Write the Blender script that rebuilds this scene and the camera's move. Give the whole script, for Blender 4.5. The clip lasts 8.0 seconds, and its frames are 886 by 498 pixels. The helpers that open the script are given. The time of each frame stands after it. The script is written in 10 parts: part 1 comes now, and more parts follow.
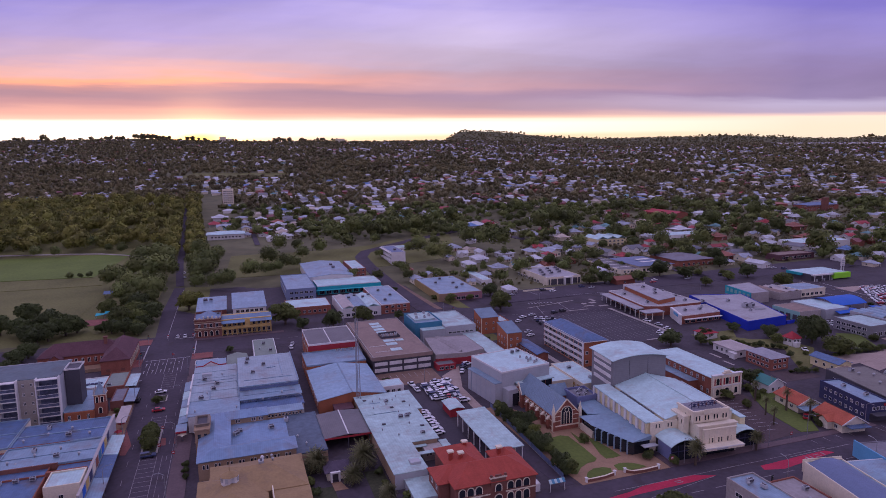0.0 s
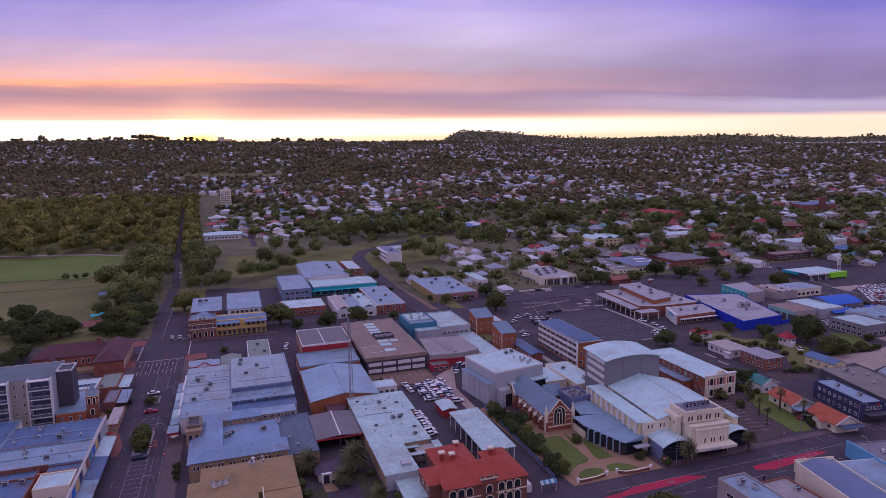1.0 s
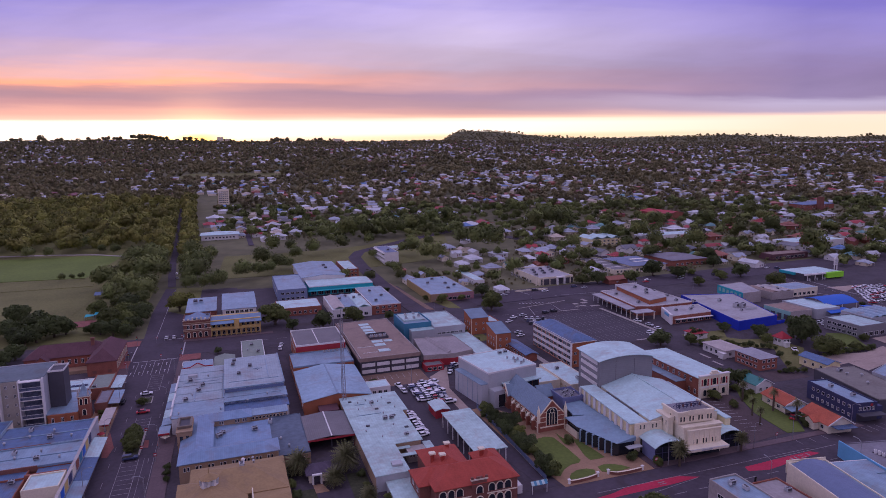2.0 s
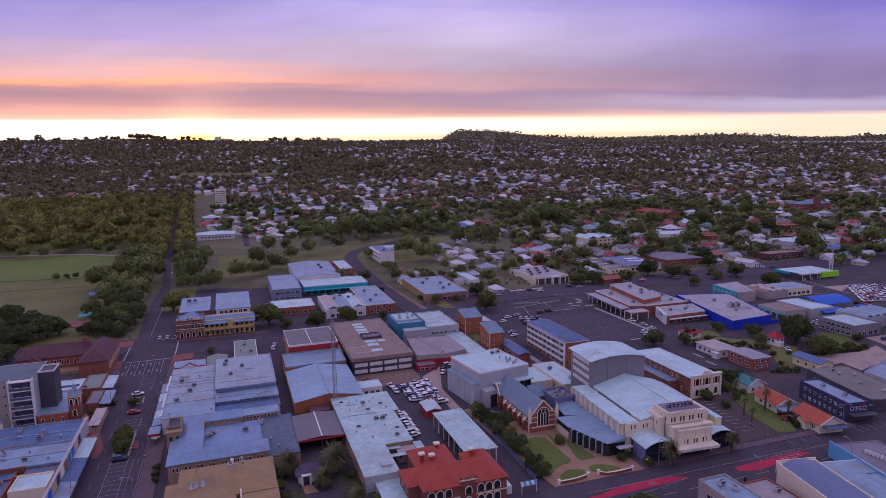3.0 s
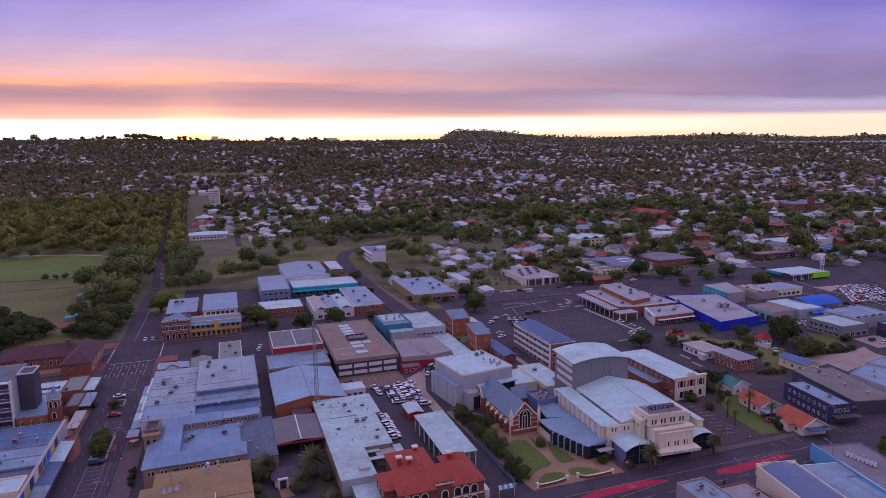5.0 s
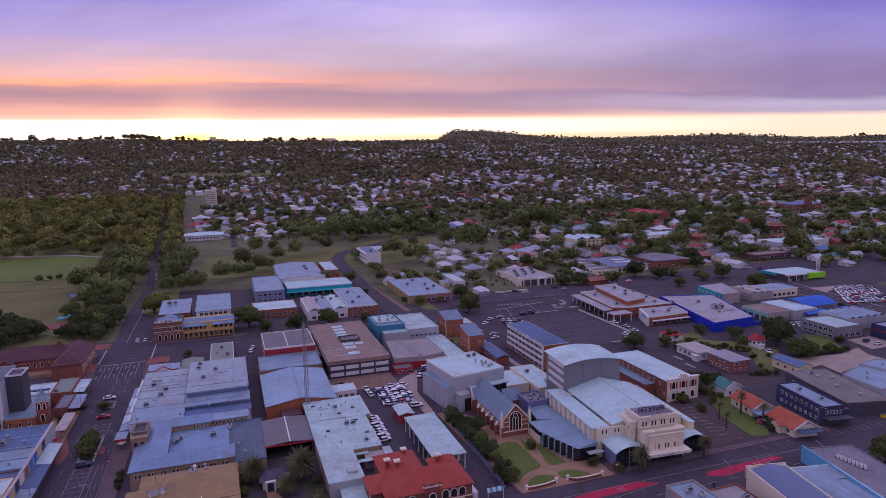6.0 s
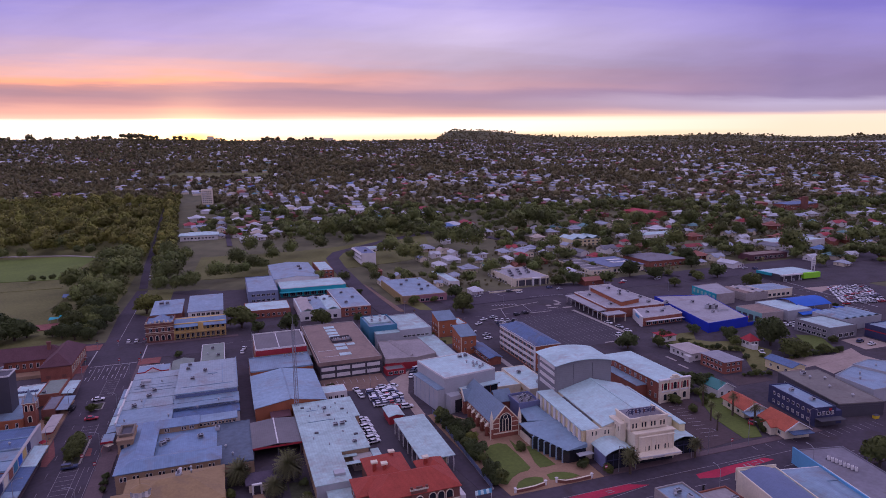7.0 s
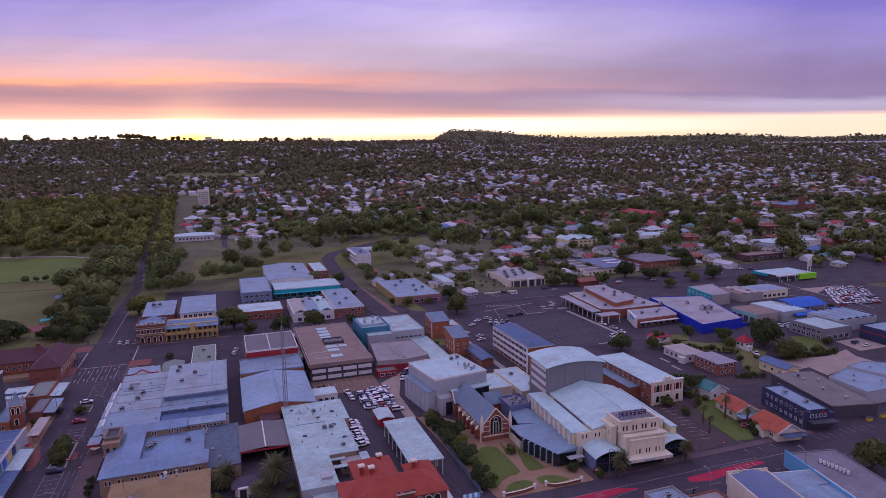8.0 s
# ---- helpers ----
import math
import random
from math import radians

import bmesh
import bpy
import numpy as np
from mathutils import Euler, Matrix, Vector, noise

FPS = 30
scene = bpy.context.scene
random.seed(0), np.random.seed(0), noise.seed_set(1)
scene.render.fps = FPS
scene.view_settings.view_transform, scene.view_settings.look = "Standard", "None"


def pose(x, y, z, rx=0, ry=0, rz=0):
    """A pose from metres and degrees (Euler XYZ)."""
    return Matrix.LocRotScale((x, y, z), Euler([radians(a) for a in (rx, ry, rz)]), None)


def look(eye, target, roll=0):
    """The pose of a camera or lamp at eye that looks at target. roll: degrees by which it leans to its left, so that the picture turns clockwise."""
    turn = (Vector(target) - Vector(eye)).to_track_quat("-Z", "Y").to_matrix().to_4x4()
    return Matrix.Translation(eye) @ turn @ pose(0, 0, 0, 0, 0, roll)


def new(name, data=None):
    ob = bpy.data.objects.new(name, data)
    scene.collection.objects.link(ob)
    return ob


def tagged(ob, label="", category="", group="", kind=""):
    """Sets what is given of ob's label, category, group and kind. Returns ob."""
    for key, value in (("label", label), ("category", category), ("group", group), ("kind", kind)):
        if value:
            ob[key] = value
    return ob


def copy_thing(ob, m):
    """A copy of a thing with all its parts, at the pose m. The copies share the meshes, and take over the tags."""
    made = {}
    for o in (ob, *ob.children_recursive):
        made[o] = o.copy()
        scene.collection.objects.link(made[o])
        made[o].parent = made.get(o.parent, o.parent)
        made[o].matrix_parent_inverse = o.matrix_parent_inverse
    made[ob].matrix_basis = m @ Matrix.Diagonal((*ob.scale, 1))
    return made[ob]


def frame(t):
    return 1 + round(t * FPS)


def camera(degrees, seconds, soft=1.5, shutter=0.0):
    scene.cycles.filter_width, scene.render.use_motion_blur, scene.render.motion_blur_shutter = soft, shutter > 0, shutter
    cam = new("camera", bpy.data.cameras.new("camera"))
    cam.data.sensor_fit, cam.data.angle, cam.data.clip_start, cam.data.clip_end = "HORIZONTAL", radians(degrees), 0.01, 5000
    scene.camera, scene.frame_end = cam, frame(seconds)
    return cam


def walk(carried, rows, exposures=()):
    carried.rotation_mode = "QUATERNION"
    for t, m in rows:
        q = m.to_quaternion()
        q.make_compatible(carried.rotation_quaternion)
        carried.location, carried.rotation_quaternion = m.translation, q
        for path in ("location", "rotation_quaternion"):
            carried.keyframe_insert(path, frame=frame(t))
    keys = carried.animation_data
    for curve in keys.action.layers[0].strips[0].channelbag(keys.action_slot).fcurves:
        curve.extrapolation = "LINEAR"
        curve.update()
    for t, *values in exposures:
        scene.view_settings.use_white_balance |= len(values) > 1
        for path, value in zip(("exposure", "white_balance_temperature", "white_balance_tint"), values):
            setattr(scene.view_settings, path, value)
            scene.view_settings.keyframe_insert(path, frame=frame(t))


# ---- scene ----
cam = camera(70.3, 8.0, soft=0.8)
PATH = [
    (0, (5.343, -3.318, 91.311), (5.973, -1.443, 91.019), -0.8),
    (0.5, (6.531, -3.479, 91.314), (7.162, -1.603, 91.022), -0.8),
    (1, (7.758, -3.621, 91.321), (8.39, -1.746, 91.029), -0.9),
    (1.5, (9.043, -3.76, 91.318), (9.675, -1.885, 91.026), -0.9),
    (3, (12.957, -4.269, 91.299), (13.593, -2.396, 91.005), -0.9),
    (3.5, (14.34, -4.449, 91.324), (14.978, -2.576, 91.03), -0.9),
    (4, (15.791, -4.612, 91.395), (16.431, -2.74, 91.1), -0.9),
    (4.5, (17.305, -4.704, 91.458), (17.945, -2.833, 91.163), -0.9),
    (6, (21.957, -4.722, 91.603), (22.601, -2.851, 91.309), -0.9),
    (6.5, (23.559, -4.591, 91.616), (24.204, -2.721, 91.322), -0.9),
    (7, (25.214, -4.354, 91.613), (25.862, -2.485, 91.318), -0.9),
    (7.5, (26.873, -4.067, 91.586), (27.522, -2.197, 91.292), -0.9),
    (8, (28.599, -3.675, 91.59), (29.25, -1.807, 91.296), -0.9),
]
walk(cam, [(t, look(eye, target, roll)) for t, eye, target, roll in PATH], exposures=[(0, 0.31, 6550, 15)])

# ---- sky and sun ----
YAW = radians(18.85)                      # heading of the view axis, from +y towards +x
AX, AY = math.sin(YAW), math.cos(YAW)
EX, EY = 16.0, -4.6                       # plan position of the middle of the path

world = bpy.data.worlds.new("dawn_sky")
scene.world = world
world.use_nodes = True
wn, wl = world.node_tree.nodes, world.node_tree.links
wn.clear()


def wmath(op, a, b=None, clamp=False):
    n = wn.new("ShaderNodeMath")
    n.operation, n.use_clamp = op, clamp
    for i, v in enumerate((a, b)):
        if v is None:
            continue
        if isinstance(v, (int, float)):
            n.inputs[i].default_value = v
        else:
            wl.new(v, n.inputs[i])
    return n.outputs[0]


def wramp(fac, stops):
    n = wn.new("ShaderNodeValToRGB")
    n.color_ramp.interpolation = "EASE"
    el = n.color_ramp.elements
    while len(el) > 1:
        el.remove(el[-1])
    for i, (p, c) in enumerate(stops):
        e = el[0] if i == 0 else el.new(p)
        e.position, e.color = p, (*c, 1)
    wl.new(fac, n.inputs[0])
    return n.outputs[0]


w_tc = wn.new("ShaderNodeTexCoord")
w_sep = wn.new("ShaderNodeSeparateXYZ")
wl.new(w_tc.outputs["Generated"], w_sep.inputs[0])
w_x, w_y, w_z = w_sep.outputs


def wdot(v):
    n = wn.new("ShaderNodeVectorMath")
    n.operation = "DOT_PRODUCT"
    wl.new(w_tc.outputs["Generated"], n.inputs[0])
    n.inputs[1].default_value = v
    return n.outputs["Value"]


def wmix(fac, a, b, kind="MIX"):
    n = wn.new("ShaderNodeMix")
    n.data_type, n.blend_type = "RGBA", kind
    for k, v in ((0, fac), (6, a), (7, b)):
        if isinstance(v, (int, float)):
            n.inputs[k].default_value = v
        else:
            wl.new(v, n.inputs[k])
    return n.outputs[2]


# the cloud bank is a flat layer with straight edges towards the sunrise: heights and bearings as slopes
w_ahead = wmath("MAXIMUM", wdot((AX, AY, 0.0)), 0.35)
w_h = wmath("DIVIDE", w_z, w_ahead)
w_u = wmath("DIVIDE", wdot((AY, -AX, 0.0)), w_ahead)
# the cloud bank dips a little to the south
w_dip = wmath("ADD", wmath("MULTIPLY", wmath("MINIMUM", wmath("MAXIMUM", w_u, -0.75), 0.75), 0.017), 0.007)
w_h = wmath("ADD", w_h, wmath("MULTIPLY", w_dip, wmath("MULTIPLY", wmath("SUBTRACT", w_h, 0.03), 33.0, True)))
w_pos = wn.new("ShaderNodeCombineXYZ")
wl.new(wmath("MULTIPLY", w_u, 2.2), w_pos.inputs[0])
wl.new(wmath("ADD", wmath("MULTIPLY", w_h, 26.0), wmath("MULTIPLY", w_u, 0.9)), w_pos.inputs[1])
w_noise = wn.new("ShaderNodeTexNoise")
w_noise.inputs["Scale"].default_value, w_noise.inputs["Detail"].default_value, w_noise.inputs["Roughness"].default_value = 1.3, 6.0, 0.55
wl.new(w_pos.outputs[0], w_noise.inputs[0])
w_wob = wmath("MULTIPLY", wmath("SUBTRACT", w_noise.outputs[0], 0.5), 0.05)
w_amp = wmath("MULTIPLY", wmath("SUBTRACT", w_h, 0.055), 16.0, True)
w_el = wmath("ADD", w_h, wmath("MULTIPLY", w_wob, w_amp))
w_f = wmath("POWER", wmath("MAXIMUM", w_el, 0.0), 0.5)        # root of the height stretches the horizon
HIGH = [(0.6, (0.30, 0.262, 0.62)), (0.8, (0.44, 0.405, 0.76)), (1.0, (0.525, 0.48, 0.82))]
SUNNY = [(0.0, (1.0, 0.60, 0.25)), (0.150, (1.1, 0.72, 0.42)), (0.170, (1.2, 0.92, 0.66)), (0.190, (1.25, 1.04, 0.84)), (0.215, (1.35, 1.18, 0.95)), (0.241, (1.2, 1.05, 0.85)), (0.252, (0.86, 0.55, 0.42)), (0.272, (0.82, 0.42, 0.34)),
         (0.297, (0.55, 0.29, 0.30)), (0.318, (0.43, 0.25, 0.29)), (0.336, (0.55, 0.28, 0.28)), (0.350, (1.04, 0.42, 0.26)), (0.368, (0.74, 0.42, 0.40)), (0.40, (0.52, 0.37, 0.50)),
         (0.45, (0.38, 0.31, 0.58)), (0.5, (0.29, 0.25, 0.60))] + HIGH
MIDDLE = [(0.0, (1.0, 0.66, 0.36)), (0.17, (1.08, 0.70, 0.42)), (0.2, (1.2, 1.0, 0.82)), (0.235, (1.2, 1.02, 0.86)), (0.250, (1.05, 0.84, 0.66)), (0.260, (0.80, 0.48, 0.38)), (0.272, (0.55, 0.31, 0.32)), (0.29, (0.40, 0.26, 0.32)),
          (0.315, (0.36, 0.24, 0.33)), (0.335, (0.52, 0.31, 0.35)), (0.36, (0.46, 0.31, 0.38)), (0.39, (0.46, 0.37, 0.50)), (0.43, (0.52, 0.44, 0.64)), (0.47, (0.48, 0.41, 0.69)), (0.5, (0.38, 0.33, 0.66))] + HIGH
PLAIN = [(0.0, (0.80, 0.61, 0.45)), (0.2, (0.87, 0.70, 0.53)), (0.258, (0.87, 0.71, 0.56)), (0.268, (0.72, 0.52, 0.50)), (0.282, (0.42, 0.35, 0.48)), (0.300, (0.44, 0.38, 0.54)),
         (0.322, (0.27, 0.21, 0.37)), (0.37, (0.25, 0.19, 0.36)), (0.41, (0.26, 0.21, 0.43)), (0.455, (0.25, 0.21, 0.51)), (0.5, (0.20, 0.17, 0.52))] + HIGH
w_cols = wmix(wmath("MULTIPLY", wmath("ADD", w_u, 0.42), 2.2, True), wramp(w_f, SUNNY), wramp(w_f, MIDDLE))
w_cols = wmix(wmath("MULTIPLY", wmath("SUBTRACT", w_u, 0.06), 2.0, True), w_cols, wramp(w_f, PLAIN))
# soft broad cloud texture over everything
w_pos2 = wn.new("ShaderNodeCombineXYZ")
wl.new(wmath("MULTIPLY", w_u, 2.0), w_pos2.inputs[0])
wl.new(wmath("ADD", wmath("MULTIPLY", w_h, 9.0), wmath("MULTIPLY", w_u, -1.2)), w_pos2.inputs[1])
w_noise2 = wn.new("ShaderNodeTexNoise")
w_noise2.inputs["Scale"].default_value, w_noise2.inputs["Detail"].default_value = 1.7, 7.0
wl.new(w_pos2.outputs[0], w_noise2.inputs[0])
w_cl = wmath("ADD", 1.0, wmath("MULTIPLY", wmath("MULTIPLY", wmath("SUBTRACT", w_noise2.outputs[0], 0.5), 0.5), w_amp))
w_cl2 = wmix(1.0, w_cols, w_cl, "MULTIPLY")
# bright aureole where the sun stands behind the ridge, hidden above by the cloud bank
w_dot = wmath("MAXIMUM", wdot(Vector((-0.036, 0.9989, 0.030)).normalized()), 0.0)
w_glow = wmath("ADD", wmath("MULTIPLY", wmath("POWER", w_dot, 900.0), 7.0), wmath("MULTIPLY", wmath("POWER", w_dot, 90.0), 0.35))
w_low = wn.new("ShaderNodeMapRange")
w_low.interpolation_type = "SMOOTHSTEP"
w_low.inputs[1].default_value, w_low.inputs[2].default_value = 0.064, 0.054
w_low.inputs[3].default_value, w_low.inputs[4].default_value = 0.06, 1.0
wl.new(w_el, w_low.inputs[0])
w_tint = wn.new("ShaderNodeRGB")
w_tint.outputs[0].default_value = (1.0, 0.52, 0.16, 1)
w_gcol = wmix(1.0, w_tint.outputs[0], wmath("MULTIPLY", w_glow, w_low.outputs[0]), "MULTIPLY")
w_sum = wmix(1.0, w_cl2, w_gcol, "ADD")
w_near = wmath("MULTIPLY", wmath("POWER", w_dot, 700.0), 0.95)
w_gold = wn.new("ShaderNodeRGB")
w_gold.outputs[0].default_value = (1.7, 0.98, 0.22, 1)
w_band = wn.new("ShaderNodeMapRange")
w_band.interpolation_type = "SMOOTHSTEP"
w_band.inputs[1].default_value, w_band.inputs[2].default_value = 0.058, 0.033
wl.new(w_el, w_band.inputs[0])
w_sum = wmix(wmath("MULTIPLY", w_near, w_band.outputs[0]), w_sum, w_gold.outputs[0])
# away from the sunrise the sky is dimmer and bluer
w_away = wn.new("ShaderNodeMapRange")
w_away.interpolation_type = "SMOOTHSTEP"
w_away.inputs[1].default_value, w_away.inputs[2].default_value = 0.25, -0.85
wl.new(wdot((AX, AY, 0.0)), w_away.inputs[0])
w_dim = wn.new("ShaderNodeRGB")
w_dim.outputs[0].default_value = (0.80, 0.76, 0.74, 1)
w_sum = wmix(w_away.outputs[0], w_sum, wmix(1.0, w_sum, w_dim.outputs[0], "MULTIPLY"))
w_bg = wn.new("ShaderNodeBackground")
w_bg.inputs[1].default_value = 1.0
wl.new(w_sum, w_bg.inputs[0])
w_out = wn.new("ShaderNodeOutputWorld")
wl.new(w_bg.outputs[0], w_out.inputs[0])

sun_data = bpy.data.lights.new("sun", "SUN")
sun_data.energy, sun_data.angle, sun_data.color = 2.6, radians(1.0), (1.0, 0.50, 0.20)
sun = new("sun", sun_data)
sun.matrix_world = look((-180, 4500, 262), (0, 0, 60))


# ---- materials ----
def mat(name, rgb, rough=0.75, metal=0.0, var=0.22, big=0.12, fine=2.5, bump=0.0, stripe=None, rand=0.0, spec=0.3, stain=0.0, sheets=0.0):
    """A procedural surface: base colour with broad stains and fine grain; stripe=(axis, period) adds sheet ribs; rand varies it by object."""
    m = bpy.data.materials.new(name)
    m.use_nodes = True
    nt = m.node_tree
    n, l = nt.nodes, nt.links
    b = n["Principled BSDF"]
    b.inputs["Roughness"].default_value, b.inputs["Metallic"].default_value = rough, metal
    b.inputs["Specular IOR Level"].default_value = spec
    geo = n.new("ShaderNodeNewGeometry")

    def noise_at(scale, detail):
        t = n.new("ShaderNodeTexNoise")
        t.inputs["Scale"].default_value, t.inputs["Detail"].default_value = scale, detail
        l.new(geo.outputs["Position"], t.inputs[0])
        return t.outputs[0]

    def m_(op, a, c, clamp=False):
        t = n.new("ShaderNodeMath")
        t.operation, t.use_clamp = op, clamp
        for i, v in enumerate((a, c)):
            if isinstance(v, (int, float)):
                t.inputs[i].default_value = v
            else:
                l.new(v, t.inputs[i])
        return t.outputs[0]
    nb, nf = noise_at(big, 6.0), noise_at(fine, 6.0)
    val = m_("ADD", m_("MULTIPLY", m_("SUBTRACT", nb, 0.5), 2.4 * var), m_("MULTIPLY", m_("SUBTRACT", nf, 0.5), 2.2 * var))
    if rand:
        oi = n.new("ShaderNodeObjectInfo")
        val = m_("ADD", val, m_("MULTIPLY", m_("SUBTRACT", oi.outputs["Random"], 0.5), rand))
    height = nf
    if stripe:
        sp = n.new("ShaderNodeSeparateXYZ")
        l.new(geo.outputs["Position"], sp.inputs[0])
        w = m_("SINE", m_("MULTIPLY", sp.outputs["xyz".index(stripe[0])], 2 * math.pi / stripe[1]), 0.0)
        w = m_("POWER", m_("ABSOLUTE", w, 0.0), 6.0)
        val = m_("SUBTRACT", val, m_("MULTIPLY", w, 0.055))
        height = m_("ADD", m_("MULTIPLY", nf, 0.3), w)
    if sheets and stripe:                  # separate roof sheets weather a little differently
        sx = n.new("ShaderNodeSeparateXYZ")
        l.new(geo.outputs["Position"], sx.inputs[0])
        i = "xyz".index(stripe[0])
        cell = n.new("ShaderNodeCombineXYZ")
        l.new(m_("FLOOR", m_("DIVIDE", sx.outputs[i], 1.9), 0.0), cell.inputs[0])
        l.new(m_("FLOOR", m_("DIVIDE", sx.outputs[1 - i if i < 2 else 0], 7.3), 0.0), cell.inputs[1])
        wno = n.new("ShaderNodeTexWhiteNoise")
        l.new(cell.outputs[0], wno.inputs["Vector"])
        val = m_("ADD", val, m_("MULTIPLY", m_("SUBTRACT", wno.outputs["Value"], 0.5), sheets))
    val = m_("ADD", val, 1.0)
    mix = n.new("ShaderNodeMix")
    mix.data_type, mix.blend_type = "RGBA", "MULTIPLY"
    mix.inputs[0].default_value = 1.0
    mix.inputs[6].default_value = (*rgb, 1)
    l.new(val, mix.inputs[7])
    col = mix.outputs[2]
    if stain:                              # patches of rust and grime with soft ragged edges
        sn = n.new("ShaderNodeTexNoise")
        sn.inputs["Scale"].default_value, sn.inputs["Detail"].default_value, sn.inputs["Roughness"].default_value = 0.11, 9.0, 0.68
        sn.inputs["Distortion"].default_value = 0.6
        sh = n.new("ShaderNodeVectorMath")
        sh.inputs[1].default_value = (37.0, 11.0, 5.0)
        l.new(geo.outputs["Position"], sh.inputs[0])
        l.new(sh.outputs[0], sn.inputs[0])
        mr = n.new("ShaderNodeMapRange")
        mr.inputs[1].default_value, mr.inputs[2].default_value, mr.inputs[4].default_value = 0.52, 0.68, stain
        l.new(sn.outputs[0], mr.inputs[0])
        smix = n.new("ShaderNodeMix")
        smix.data_type = "RGBA"
        l.new(mr.outputs[0], smix.inputs[0])
        l.new(col, smix.inputs[6])
        g = sum(rgb) / 3
        smix.inputs[7].default_value = (0.62 * g + 0.01, 0.50 * g, 0.46 * g, 1)
        col = smix.outputs[2]
    l.new(col, b.inputs["Base Color"])
    if bump:
        bp = n.new("ShaderNodeBump")
        bp.inputs["Strength"].default_value, bp.inputs["Distance"].default_value = bump, 0.1
        l.new(height, bp.inputs["Height"])
        l.new(bp.outputs[0], b.inputs["Normal"])
    return m


M = {}
M["asphalt"] = mat("asphalt", (0.062, 0.048, 0.064), 0.85, var=0.34, big=0.07, fine=0.6, stain=0.5)
M["asphalt_old"] = mat("asphalt_old", (0.064, 0.051, 0.063), 0.88, var=0.42, big=0.09, fine=0.7, stain=0.7)
M["paving"] = mat("paving", (0.125, 0.085, 0.092), 0.85, var=0.25, big=0.2, fine=1.5)
M["brick_red"] = mat("red_paving", (0.24, 0.085, 0.075), 0.85, var=0.3, big=0.3, fine=1.5)
M["concrete"] = mat("concrete", (0.36, 0.32, 0.30), 0.85, var=0.25, big=0.1, fine=1.2)
M["earth"] = mat("earth", (0.20, 0.13, 0.10), 0.95, var=0.35, big=0.06, fine=0.6)
M["grass"] = mat("grass", (0.105, 0.135, 0.03), 0.95, var=0.35, big=0.05, fine=0.9)
M["dry_grass"] = mat("dry_grass", (0.145, 0.142, 0.048), 0.95, var=0.35, big=0.03, fine=0.7)
M["oval_grass"] = mat("oval_grass", (0.125, 0.168, 0.035), 0.95, var=0.25, big=0.03, fine=0.5)
M["suburb"] = mat("suburb", (0.125, 0.118, 0.062), 0.95, var=0.45, big=0.012, fine=0.08)
M["asphalt_park"] = mat("asphalt_park", (0.064, 0.053, 0.067), 0.85, var=0.22, big=0.06, fine=0.9)
M["earth_pale"] = mat("pale_gravel", (0.36, 0.28, 0.24), 0.95, var=0.25, big=0.08, fine=0.8)
M["red_asphalt"] = mat("red_asphalt", (0.085, 0.058, 0.060), 0.9, var=0.3, big=0.15, fine=1.2)
M["violet_tile"] = mat("violet_tile", (0.085, 0.065, 0.095), 0.8, var=0.25, big=0.3, fine=2.0, stripe=("z", 0.35), bump=0.3)
M["mustard"] = mat("mustard_render", (0.33, 0.24, 0.10), 0.8, var=0.2, big=0.3, fine=2.0)
M["mauve"] = mat("mauve_render", (0.33, 0.16, 0.18), 0.8, var=0.2, big=0.3, fine=2.0)
M["stone_grey"] = mat("stone_grey", (0.20, 0.165, 0.14), 0.85, var=0.25, big=0.3, fine=2.0)
M["path_tan"] = mat("tan_path", (0.30, 0.185, 0.115), 0.9, var=0.2, big=0.2, fine=1.5)
M["garden_dark"] = mat("garden_bed", (0.055, 0.058, 0.032), 0.95, var=0.5, big=0.15, fine=1.2)
M["line"] = mat("line_paint", (0.25, 0.23, 0.235), 0.8, var=0.5, big=0.5, fine=4)
M["line_white"] = mat("fresh_line_paint", (0.42, 0.40, 0.41), 0.8, var=0.4, big=0.4, fine=3)
M["red_lane"] = mat("red_lane", (0.40, 0.022, 0.060), 0.8, var=0.25, big=0.25, fine=2)
M["pale_sheet"] = mat("pale_sheet", (0.38, 0.52, 0.51), 0.5, var=0.25, big=0.2, fine=0.8, stripe=("x", 1.6), bump=0.2, stain=0.6, sheets=0.05)
M["hall_sheet"] = mat("hall_sheet", (0.25, 0.375, 0.47), 0.45, 0.1, var=0.25, big=0.1, fine=0.8, stripe=("y", 1.3), bump=0.2, stain=0.45, sheets=0.1)
M["office_sheet"] = mat("office_sheet", (0.185, 0.285, 0.42), 0.45, 0.1, var=0.22, big=0.12, fine=0.8, stripe=("x", 1.2), bump=0.2, stain=0.55, sheets=0.1)
M["annex_sheet"] = mat("annex_sheet", (0.20, 0.30, 0.385), 0.45, 0.1, var=0.2, big=0.13, fine=0.8, stripe=("y", 1.1), bump=0.2, stain=0.4, sheets=0.1)
M["white_metal"] = mat("white_metal", (0.44, 0.605, 0.61), 0.5, var=0.22, big=0.14, fine=0.8, stripe=("x", 1.6), bump=0.2, stain=0.55, sheets=0.06)
M["white_metal_y"] = mat("white_metal_y", (0.44, 0.605, 0.61), 0.5, var=0.22, big=0.14, fine=0.8, stripe=("y", 1.6), bump=0.2, stain=0.55, sheets=0.06)
M["zinc"] = mat("zinc_sheet", (0.22, 0.32, 0.405), 0.42, 0.1, var=0.22, big=0.13, fine=0.7, stripe=("x", 1.5), bump=0.25, stain=0.65, sheets=0.12)
